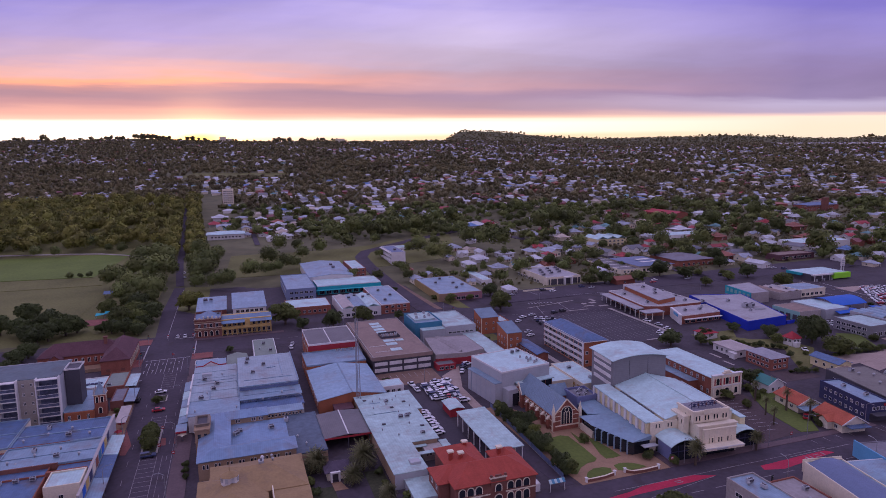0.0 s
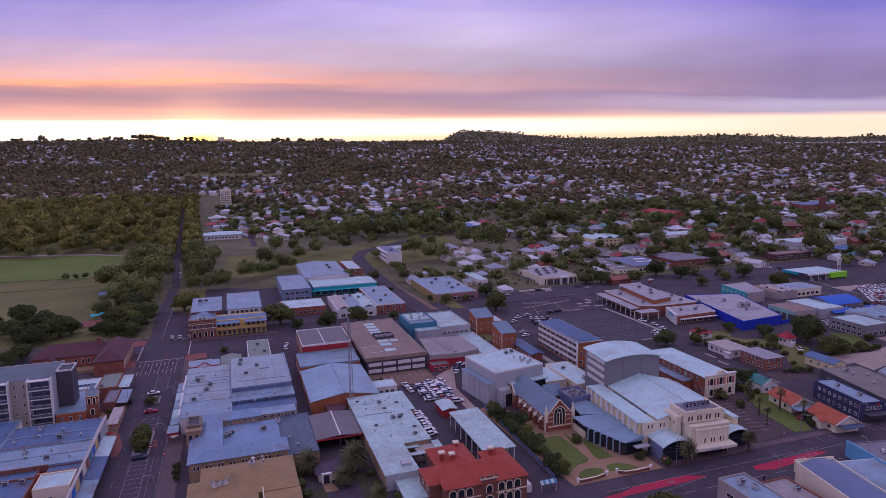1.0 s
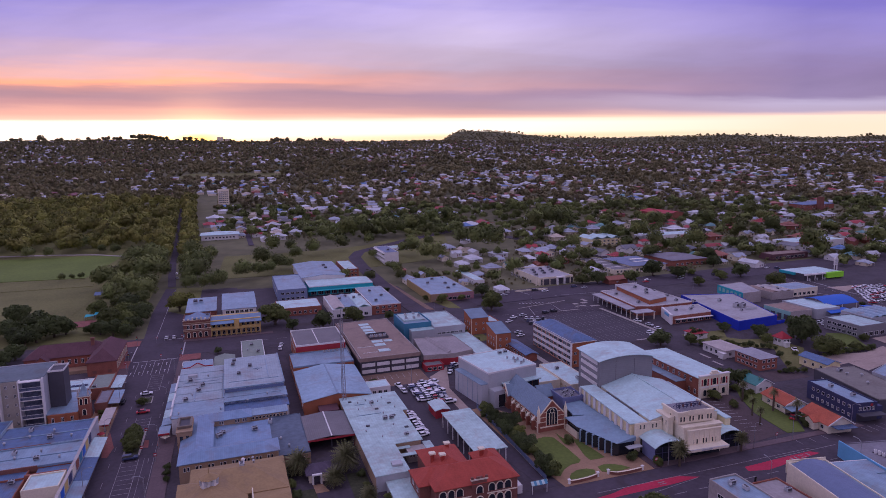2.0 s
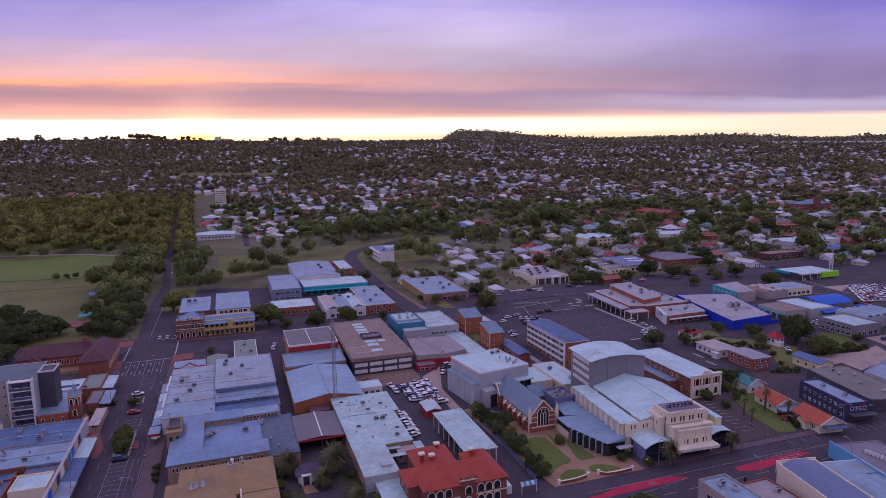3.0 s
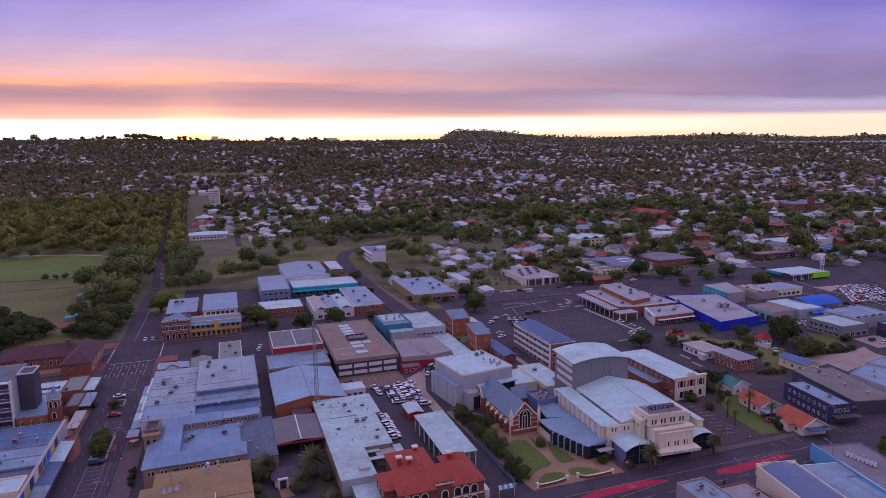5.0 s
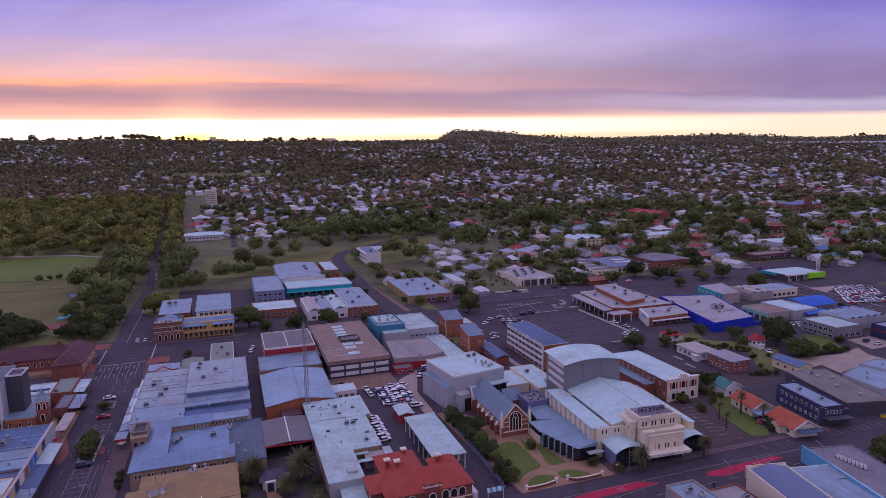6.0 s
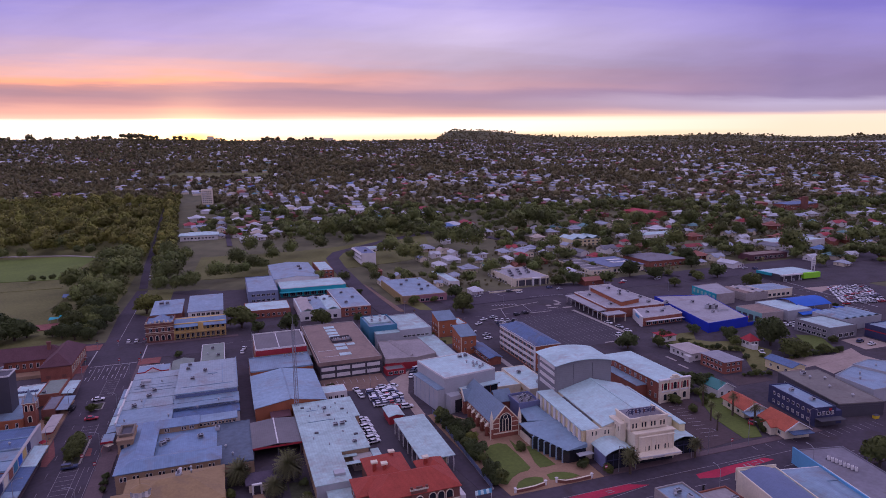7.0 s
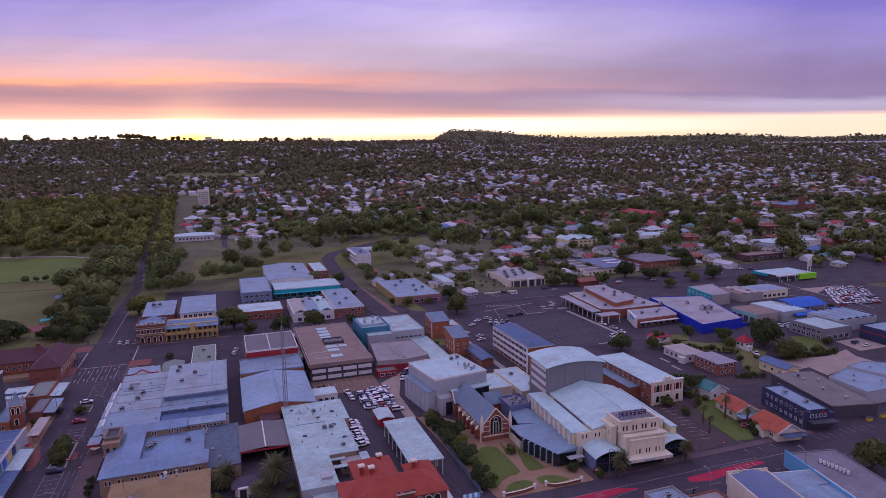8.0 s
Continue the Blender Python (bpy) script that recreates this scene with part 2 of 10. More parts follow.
M["zinc_y"] = mat("zinc_sheet_y", (0.22, 0.32, 0.405), 0.42, 0.1, var=0.22, big=0.13, fine=0.7, stripe=("y", 1.5), bump=0.25, stain=0.65, sheets=0.12)
M["blue_grey"] = mat("blue_grey_sheet", (0.08, 0.14, 0.26), 0.45, 0.1, var=0.3, big=0.13, fine=0.8, stripe=("x", 1.2), bump=0.25, stain=0.75, sheets=0.16)
M["arcade_sheet"] = mat("arcade_sheet", (0.30, 0.375, 0.42), 0.55, var=0.22, big=0.12, fine=0.8, stripe=("x", 1.8), bump=0.15, stain=0.6, sheets=0.06)
M["shed_slate"] = mat("weathered_slate_sheet", (0.095, 0.13, 0.175), 0.6, var=0.45, big=0.12, fine=0.7, stain=0.5)
M["blue_wall"] = mat("blue_grey_wall", (0.19, 0.235, 0.34), 0.7, var=0.15, big=0.3, fine=2.0)
M["lilac_wall"] = mat("lilac_panel", (0.17, 0.19, 0.33), 0.6, var=0.15, big=0.3, fine=2.0)
M["membrane"] = mat("grey_membrane", (0.35, 0.34, 0.36), 0.75, var=0.22, big=0.12, fine=0.8, stain=0.6)
M["olive_membrane"] = mat("olive_membrane", (0.20, 0.185, 0.165), 0.85, var=0.22, big=0.12, fine=0.8, stain=0.5)
M["membrane_y"] = mat("grey_sheet_y", (0.30, 0.30, 0.33), 0.6, var=0.2, big=0.12, fine=0.8, stripe=("y", 1.4), bump=0.2, stain=0.55, sheets=0.1)
# Lighter blue base than dark_glass paints the reflected sky into the panes.
M["balcony_glass"] = mat("balcony_glass", (0.10, 0.115, 0.17), 0.2, var=0.5, big=0.5, fine=1.5, spec=0.6)
M["beige"] = mat("beige_render", (0.36, 0.33, 0.28), 0.8, var=0.18, big=0.3, fine=2.0)
M["membrane_dark"] = mat("dark_grey_membrane", (0.20, 0.19, 0.22), 0.75, var=0.25, big=0.15, fine=0.9, stain=0.5)
M["slate"] = mat("slate_roof", (0.165, 0.235, 0.305), 0.6, var=0.22, big=0.3, fine=2.0, stripe=("z", 0.5), bump=0.3)
M["dark_sheet"] = mat("dark_sheet", (0.155, 0.145, 0.15), 0.55, var=0.2, big=0.15, fine=1, stripe=("x", 1.2), bump=0.2)
M["brown_roof"] = mat("brown_membrane", (0.27, 0.195, 0.165), 0.85, var=0.2, big=0.12, fine=0.8, stain=0.5)
M["tan_tile"] = mat("tan_tile", (0.31, 0.205, 0.10), 0.75, var=0.2, big=0.3, fine=1.4, bump=0.2, stain=0.35)
M["terracotta"] = mat("terracotta_tile", (0.36, 0.062, 0.042), 0.75, var=0.25, big=0.4, fine=2.5, stripe=("z", 0.3), bump=0.3)
M["orange_tile"] = mat("orange_tile", (0.42, 0.10, 0.055), 0.75, var=0.25, big=0.4, fine=2.5, stripe=("z", 0.3), bump=0.3)
M["maroon_tile"] = mat("maroon_tile", (0.115, 0.052, 0.062), 0.8, var=0.25, big=0.3, fine=2.0, stripe=("z", 0.35), bump=0.3)
M["hotel_sheet"] = mat("hotel_sheet", (0.14, 0.235, 0.36), 0.5, 0.05, var=0.25, big=0.15, fine=0.9, stripe=("x", 0.9), bump=0.2, stain=0.6)
M["flat_grey_green"] = mat("flat_grey_green", (0.115, 0.15, 0.175), 0.7, var=0.25, big=0.12, fine=0.9, stain=0.5)
M["brick"] = mat("red_brick", (0.28, 0.10, 0.068), 0.85, var=0.28, big=0.4, fine=4.0, bump=0.1)
M["orange_brick"] = mat("orange_brick", (0.36, 0.125, 0.062), 0.85, var=0.22, big=0.3, fine=4.0, bump=0.1)
M["dark_brick"] = mat("dark_brick", (0.20, 0.085, 0.065), 0.85, var=0.28, big=0.4, fine=4.0, bump=0.1)
M["tan_brick"] = mat("tan_brick", (0.35, 0.24, 0.155), 0.85, var=0.22, big=0.4, fine=3.0, bump=0.1)
M["cream"] = mat("cream_render", (0.72, 0.64, 0.49), 0.8, var=0.15, big=0.25, fine=2.0)
M["pale_yellow"] = mat("pale_yellow_render", (0.70, 0.60, 0.36), 0.8, var=0.15, big=0.25, fine=2.0)
M["yellow"] = mat("yellow_render", (0.55, 0.38, 0.14), 0.8, var=0.18, big=0.3, fine=2.0)
M["white"] = mat("white_paint", (0.67, 0.65, 0.63), 0.7, var=0.14, big=0.3, fine=2.0)
M["grey_wall"] = mat("grey_panel", (0.40, 0.41, 0.43), 0.6, var=0.12, big=0.2, fine=1.5)
M["fly_grey"] = mat("warm_grey_panel", (0.22, 0.215, 0.23), 0.6, var=0.10, big=0.15, fine=1.2, stripe=("z", 1.4), bump=0.1)
M["charcoal"] = mat("charcoal_panel", (0.075, 0.07, 0.085), 0.6, var=0.15, big=0.3, fine=2)
M["navy"] = mat("navy_paint", (0.042, 0.046, 0.105), 0.7, var=0.2, big=0.3, fine=2)
M["royal"] = mat("royal_blue_paint", (0.012, 0.035, 0.42), 0.6, var=0.15, big=0.2, fine=2)
M["sky_blue"] = mat("sky_blue_paint", (0.13, 0.38, 0.60), 0.65, var=0.10, big=0.2, fine=1.5)
M["teal"] = mat("teal_paint", (0.02, 0.34, 0.38), 0.65, var=0.15, big=0.2, fine=2)
M["petrol"] = mat("petrol_paint", (0.05, 0.20, 0.30), 0.65, var=0.15, big=0.2, fine=2)
M["red_paint"] = mat("red_paint", (0.34, 0.03, 0.042), 0.65, var=0.18, big=0.3, fine=2)
M["lime"] = mat("lime_paint", (0.28, 0.72, 0.04), 0.6, var=0.1)
M["olive_sheet"] = mat("olive_sheet", (0.20, 0.24, 0.20), 0.6, var=0.2, big=0.2, fine=1, stripe=("x", 1.0), bump=0.2)
M["teal_pale"] = mat("mint_paint", (0.25, 0.46, 0.40), 0.7, var=0.15)
M["teal_roof"] = mat("teal_roof_sheet", (0.045, 0.20, 0.18), 0.55, var=0.15, stripe=("x", 0.8), bump=0.2)
M["royal_fabric"] = mat("royal_fabric", (0.012, 0.11, 0.50), 0.6, var=0.12, big=0.2, fine=1.2)
M["roof_pale"] = mat("roof_pale", (0.42, 0.37, 0.35), 0.7, var=0.2, big=0.3, fine=2)
M["slate_flat"] = mat("dark_blue_sheet", (0.13, 0.17, 0.28), 0.5, var=0.15, big=0.2, fine=1, stripe=("x", 0.9), bump=0.2)
M["concrete_roof"] = mat("concrete_roof", (0.30, 0.27, 0.27), 0.85, var=0.25, big=0.15, fine=1)
M["mast_steel"] = mat("galvanised_steel", (0.32, 0.32, 0.34), 0.5, 0.6, var=0.2, big=0.5)
M["black"] = mat("black_rubber", (0.02, 0.02, 0.022), 0.8, var=0.2)
M["glass"] = mat("dark_glass", (0.022, 0.026, 0.035), 0.12, var=0.3, big=0.4, fine=1.0, spec=0.6)
M["bark"] = mat("bark", (0.10, 0.075, 0.055), 0.9, var=0.35, big=1.0, fine=8)
M["leaf"] = mat("leaf", (0.135, 0.158, 0.045), 0.7, var=0.55, big=0.25, fine=0.9, rand=0.55)
M["leaf_dark"] = mat("leaf_dark", (0.088, 0.112, 0.038), 0.7, var=0.55, big=0.25, fine=0.9, rand=0.45)
M["leaf_bright"] = mat("leaf_bright", (0.195, 0.205, 0.048), 0.7, var=0.5, big=0.25, fine=0.9, rand=0.4)
M["palm"] = mat("palm_frond", (0.225, 0.225, 0.10), 0.6, var=0.4, big=0.4, fine=2.0)
# Brown, lightened base holds the tint of distant haze in the leaf colour.
M["hazed_far_leaf"] = mat("hazed_far_leaf", (0.19, 0.155, 0.088), 0.8, var=0.4, big=0.02, fine=0.12)
M["belt_leaf"] = mat("belt_leaf", (0.20, 0.175, 0.085), 0.8, var=0.55, big=0.03, fine=0.3)
M["leaf_far_green"] = mat("leaf_far_green", (0.17, 0.19, 0.06), 0.75, var=0.55, big=0.06, fine=0.7)
# Paler, yellower than real leaves: part of the sunrise glare is in the colour.
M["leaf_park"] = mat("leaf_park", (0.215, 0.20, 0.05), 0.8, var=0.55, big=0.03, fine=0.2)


def clumps(m, size, other, share=0.8):
    """Tree-sized patches of a second leaf colour, as the crowns of a wood differ."""
    nt = m.node_tree
    n, l = nt.nodes, nt.links
    p = n["Principled BSDF"]
    vo = n.new("ShaderNodeTexVoronoi")
    vo.inputs["Scale"].default_value = 1.0 / size
    l.new(n["Geometry"].outputs["Position"], vo.inputs["Vector"])
    sp = n.new("ShaderNodeSeparateColor")
    l.new(vo.outputs["Color"], sp.inputs[0])
    mx = n.new("ShaderNodeMix")
    mx.data_type = "RGBA"
    mu = n.new("ShaderNodeMath")
    mu.operation = "MULTIPLY"
    mu.inputs[1].default_value = share
    l.new(sp.outputs[0], mu.inputs[0])
    l.new(mu.outputs[0], mx.inputs[0])
    l.new(p.inputs["Base Color"].links[0].from_socket, mx.inputs[6])
    mx.inputs[7].default_value = (*other, 1)
    va = n.new("ShaderNodeMath")
    va.operation = "MULTIPLY_ADD"
    va.inputs[1].default_value, va.inputs[2].default_value = 0.9, 0.55
    l.new(sp.outputs[1], va.inputs[0])
    m2 = n.new("ShaderNodeMix")
    m2.data_type, m2.blend_type = "RGBA", "MULTIPLY"
    m2.inputs[0].default_value = 1.0
    l.new(mx.outputs[2], m2.inputs[6])
    l.new(va.outputs[0], m2.inputs[7])
    l.new(m2.outputs[2], p.inputs["Base Color"])


clumps(M["hazed_far_leaf"], 11.0, (0.14, 0.14, 0.055))
clumps(M["leaf_far_green"], 13.0, (0.115, 0.15, 0.042))
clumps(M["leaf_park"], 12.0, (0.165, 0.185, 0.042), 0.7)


def thin(m, share):
    """Lets light pass through leaves."""
    nt = m.node_tree
    p = nt.nodes["Principled BSDF"]
    tr = nt.nodes.new("ShaderNodeBsdfTranslucent")
    nt.links.new(p.inputs["Base Color"].links[0].from_socket, tr.inputs[0])
    mx = nt.nodes.new("ShaderNodeMixShader")
    mx.inputs[0].default_value = share
    nt.links.new(p.outputs[0], mx.inputs[1])
    nt.links.new(tr.outputs[0], mx.inputs[2])
    nt.links.new(mx.outputs[0], nt.nodes["Material Output"].inputs[0])


for key in ("leaf", "leaf_dark", "leaf_bright", "palm", "hazed_far_leaf", "leaf_park", "leaf_far_green", "belt_leaf"):
    thin(M[key], 0.35 if key in ("leaf", "leaf_dark", "leaf_bright", "palm") else 0.15)


# ---- building blocks ----
def thing(name, x, y, z, label, category, group=""):
    ob = new(name)
    ob.location = (x, y, z)
    return tagged(ob, label, category, group)


def origin(ob):
    o = Vector((0, 0, 0))
    while ob is not None:
        o += ob.location
        ob = ob.parent
    return o


def part(name, bm, material, parent, label=""):
    """Links a bmesh in world coordinates as one mesh under a thing or part."""
    me = bpy.data.meshes.new(name)
    if parent is not None:
        bmesh.ops.translate(bm, verts=bm.verts, vec=-origin(parent))
    bm.to_mesh(me)
    bm.free()
    me.materials.append(M[material])
    ob = new(name, me)
    ob.parent = parent
    if label:
        tagged(ob, label)
    return ob


def structure(name, bm, material, label):
    return tagged(part(name, bm, material, None), label, name.split("_")[0], kind="structure")


def box(bm, x0, x1, y0, y1, z0, z1):
    v = [bm.verts.new((x, y, z)) for z in (z0, z1) for x, y in ((x0, y0), (x1, y0), (x1, y1), (x0, y1))]
    for f in ((3, 2, 1, 0), (4, 5, 6, 7), (0, 1, 5, 4), (1, 2, 6, 5), (2, 3, 7, 6), (3, 0, 4, 7)):
        bm.faces.new([v[i] for i in f])
    return v


def boxes(*rows):
    bm = bmesh.new()
    for r in rows:
        box(bm, *r)
    return bm


def prism(bm, pts, z0, z1):
    """A slab over a plan polygon, counter-clockwise; z1 may be a list with one height a corner."""
    n = len(pts)
    tops = z1 if isinstance(z1, (list, tuple)) else [z1] * n
    a = [bm.verts.new((x, y, z0)) for x, y in pts]
    b = [bm.verts.new((x, y, z)) for (x, y), z in zip(pts, tops)]
    bm.faces.new(a[::-1]), bm.faces.new(b)
    for i in range(n):
        j = (i + 1) % n
        bm.faces.new((a[i], a[j], b[j], b[i]))


def cyl(bm, x, y, z0, z1, r0, r1=None, n=8):
    r1 = r0 if r1 is None else r1
    a = [bm.verts.new((x + r0 * math.cos(2 * math.pi * i / n), y + r0 * math.sin(2 * math.pi * i / n), z0)) for i in range(n)]
    b = [bm.verts.new((x + r1 * math.cos(2 * math.pi * i / n), y + r1 * math.sin(2 * math.pi * i / n), z1)) for i in range(n)]
    bm.faces.new(a[::-1]), bm.faces.new(b)
    for i in range(n):
        bm.faces.new((a[i], a[(i + 1) % n], b[(i + 1) % n], b[i]))


def beam(bm, p, q, r):
    """A square bar from p to q."""
    p, q = Vector(p), Vector(q)
    d = (q - p).normalized()
    s = d.cross(Vector((0.3, 0.2, 1.0))).normalized() * r
    u = d.cross(s).normalized() * r
    a = [bm.verts.new(p + i * s + j * u) for i, j in ((-1, -1), (1, -1), (1, 1), (-1, 1))]
    b = [bm.verts.new(q + i * s + j * u) for i, j in ((-1, -1), (1, -1), (1, 1), (-1, 1))]
    bm.faces.new(a[::-1]), bm.faces.new(b)
    for i in range(4):
        bm.faces.new((a[i], a[(i + 1) % 4], b[(i + 1) % 4], b[i]))


def thick(bm, polys, t=0.18):
    """Solid sheets: each polygon of (x, y, z) is given a thickness downwards."""
    for pts in polys:
        a = [bm.verts.new((x, y, z - t)) for x, y, z in pts]
        b = [bm.verts.new(p) for p in pts]
        bm.faces.new(a[::-1]), bm.faces.new(b)
        for i in range(len(pts)):
            j = (i + 1) % len(pts)
            bm.faces.new((a[i], a[j], b[j], b[i]))


def roof_polys(x0, x1, y0, y1, z, kind, rise, over=0.4):
    x0, x1, y0, y1 = x0 - over, x1 + over, y0 - over, y1 + over
    xm, ym, t = (x0 + x1) / 2, (y0 + y1) / 2, z + rise
    if kind == "gable_y":
        return [[(x0, y0, z), (xm, y0, t), (xm, y1, t), (x0, y1, z)][::-1], [(x1, y0, z), (x1, y1, z), (xm, y1, t), (xm, y0, t)]]
    if kind == "gable_x":
        return [[(x0, y0, z), (x1, y0, z), (x1, ym, t), (x0, ym, t)], [(x0, ym, t), (x1, ym, t), (x1, y1, z), (x0, y1, z)]]
    if kind == "mono_y":                      # rises towards +y
        return [[(x0, y0, z), (x1, y0, z), (x1, y1, t), (x0, y1, t)]]
    if kind == "mono_x":
        return [[(x0, y0, z), (x1, y0, t), (x1, y1, t), (x0, y1, z)]]
    w, d = x1 - x0, y1 - y0
    if w <= d:
        a, b = (xm, y0 + w / 2 * 0.98, t), (xm, y1 - w / 2 * 0.98, t)
        return [[(x0, y0, z), (x1, y0, z), a], [(x1, y0, z), (x1, y1, z), b, a], [(x1, y1, z), (x0, y1, z), b], [(x0, y1, z), (x0, y0, z), a, b]]
    a, b = (x0 + d / 2 * 0.98, ym, t), (x1 - d / 2 * 0.98, ym, t)
    return [[(x0, y0, z), (x1, y0, z), b, a], [(x1, y0, z), (x1, y1, z), b], [(x1, y1, z), (x0, y1, z), a, b], [(x0, y1, z), (x0, y0, z), a]]


def gable_walls(bm, x0, x1, y0, y1, z0, z, kind, rise):
    """Wall block of a building, with its gable ends."""
    if kind == "gable_y":
        xm = (x0 + x1) / 2
        for y, s in ((y0, 1), (y1, -1)):
            pass
        pts = [(x0, z0), (x1, z0), (x1, z - 0.1), (xm, z + rise - 0.12), (x0, z - 0.1)]
        a = [bm.verts.new((x, y0, zz)) for x, zz in pts]
        b = [bm.verts.new((x, y1, zz)) for x, zz in pts]
    elif kind == "gable_x":
        ym = (y0 + y1) / 2
        pts = [(y0, z0), (y1, z0), (y1, z - 0.1), (ym, z + rise - 0.12), (y0, z - 0.1)]
        a = [bm.verts.new((x1, y, zz)) for y, zz in pts]
        b = [bm.verts.new((x0, y, zz)) for y, zz in pts]
    elif kind == "mono_y":
        pts = [(y0, z0), (y1, z0), (y1, z + rise - 0.12), (y0, z - 0.1)]
        a = [bm.verts.new((x1, y, zz)) for y, zz in pts]
        b = [bm.verts.new((x0, y, zz)) for y, zz in pts]
    elif kind == "mono_x":
        pts = [(x0, z0), (x1, z0), (x1, z + rise - 0.12), (x0, z - 0.1)]
        a = [bm.verts.new((x, y0, zz)) for x, zz in pts]
        b = [bm.verts.new((x, y1, zz)) for x, zz in pts]
    else:
        box(bm, x0, x1, y0, y1, z0, z - 0.05)
        return
    n = len(a)
    bm.faces.new(a), bm.faces.new(b[::-1])
    for i in range(n):
        j = (i + 1) % n
        bm.faces.new((a[j], a[i], b[i], b[j]))


PANES = {}


def window_mesh(w, h, frame_mat, pane_mat, bars):
    key = (w, h, frame_mat, pane_mat, bars)
    if key not in PANES:
        t = 0.09
        rows = [(-w / 2, w / 2, -0.08, 0.02, 0, t), (-w / 2, w / 2, -0.08, 0.02, h - t, h), (-w / 2, -w / 2 + t, -0.08, 0.02, t, h - t), (w / 2 - t, w / 2, -0.08, 0.02, t, h - t)]
        for i in range(1, bars):
            x = -w / 2 + i * w / bars
            rows.append((x - 0.035, x + 0.035, -0.07, 0.02, t, h - t))
        out = []
        for nm, bm, mm in (("window_frame", boxes(*rows), frame_mat), ("pane", boxes((-w / 2 + t, w / 2 - t, -0.03, 0.01, t, h - t)), pane_mat)):
            me = bpy.data.meshes.new(nm)
            bm.to_mesh(me)
            bm.free()
            me.materials.append(M[mm])
            out.append(me)
        PANES[key] = out
    return PANES[key]


def window(parent, x, y, z, side, w, h, frame_mat="white", pane_mat="glass", bars=2, name="window"):
    """A framed window set on a wall; side: the wall's outward direction s, n, w or e; x, y, z: middle of its foot."""
    fm, pm = window_mesh(w, h, frame_mat, pane_mat, bars)
    f = new(name, fm)
    f.parent = parent
    o = origin(parent)
    f.location = (x - o.x, y - o.y, z - o.z)
    f.rotation_euler = (0, 0, {"s": 0, "n": math.pi, "w": -math.pi / 2, "e": math.pi / 2}[side])
    p = new("pane", pm)
    p.parent = f
    return f


def windows(parent, b, side, cols, sills, w=1.3, h=1.4, lo=0.08, hi=0.92, **kw):
    """Rows of windows on one side of a block b = (x0, x1, y0, y1)."""
    x0, x1, y0, y1 = b
    for z in sills:
        for i in range(cols):
            f = lo + (hi - lo) * ((i + 0.5) / cols)
            if side in "sn":
                window(parent, x0 + f * (x1 - x0), y0 if side == "s" else y1, z, side, w, h, **kw)
            else:
                window(parent, x0 if side == "w" else x1, y0 + f * (y1 - y0), z, side, w, h, **kw)


def parapet_bm(x0, x1, y0, y1, z0, z1, t=0.3):
    return boxes((x0, x1, y0, y0 + t, z0, z1), (x0, x1, y1 - t, y1, z0, z1), (x0, x0 + t, y0 + t, y1 - t, z0, z1), (x1 - t, x1, y0 + t, y1 - t, z0, z1))


def building(name, b, h, wall, roof, kind="flat", rise=0.0, label="", category="building", base=0.0, parapet=0.6, cap=None, over=0.4, group=""):
    """A block with walls and a roof. b = (x0, x1, y0, y1); h: height of the eaves or flat roof."""
    x0, x1, y0, y1 = b
    ob = thing(name, (x0 + x1) / 2, (y0 + y1) / 2, base, label, category, group)
    bm = bmesh.new()
    if kind == "flat":
        box(bm, x0, x1, y0, y1, base - 0.5, h - 0.25)
        part("wall", bm, wall, ob)
        part("roof", boxes((x0 + 0.31, x1 - 0.31, y0 + 0.31, y1 - 0.31, h - 0.24, h)), roof, ob)
        if parapet:
            part("parapet", parapet_bm(x0, x1, y0, y1, h - 0.25, h + parapet), cap or wall, ob)
        else:
            part("fascia", parapet_bm(x0 - 0.05, x1 + 0.05, y0 - 0.05, y1 + 0.05, h - 0.24, h + 0.05), cap or wall, ob)
    else:
        gable_walls(bm, x0, x1, y0, y1, base - 0.5, h, kind, rise)
        part("wall", bm, wall, ob)
        rb = bmesh.new()
        thick(rb, roof_polys(x0, x1, y0, y1, h + 0.06, kind, rise, over))
        part("roof", rb, roof, ob)
    return ob


def set_down(ob, corner, place, degrees):
    """Turns a finished thing about the vertical so that its plan point corner comes to lie at place."""
    a = radians(degrees)
    dx, dy = corner[0] - ob.location.x, corner[1] - ob.location.y
    ob.rotation_euler = (0, 0, a)
    ob.location.x = place[0] - (dx * math.cos(a) - dy * math.sin(a))
    ob.location.y = place[1] - (dx * math.sin(a) + dy * math.cos(a))
    return ob


def slant_building(name, pts, h, wall, roof, label, category="building", rim=0.35, cap=None):
    """A flat-roofed block on a plan that is not square, corners anticlockwise: wall, roof and one parapet run a side."""
    cx, cy = sum(p[0] for p in pts) / len(pts), sum(p[1] for p in pts) / len(pts)
    ob = thing(name, cx, cy, 0, label, category)
    bm = bmesh.new()
    prism(bm, pts, -0.3, h - 0.2)
    part("wall", bm, wall, ob)
    inner = [(cx + (x - cx) * 0.985, cy + (y - cy) * 0.985) for x, y in pts]
    bm = bmesh.new()
    prism(bm, inner, h - 0.19, h)
    part("roof", bm, roof, ob)
    for k in range(len(pts)):
        j = (k + 1) % len(pts)
        bm = bmesh.new()
        prism(bm, [pts[k], pts[j], inner[j], inner[k]], h - 0.19, h + rim)
        part("parapet", bm, cap or wall, ob)
    return ob


# ---- ground ----
def depth_of(x, y):
    """Distance along the view axis and the sideways ratio, seen from the middle of the path."""
    dx, dy = x - EX, y - EY
    d = dx * AX + dy * AY
    return d, (dx * AY - dy * AX) / np.maximum(d, 1.0)


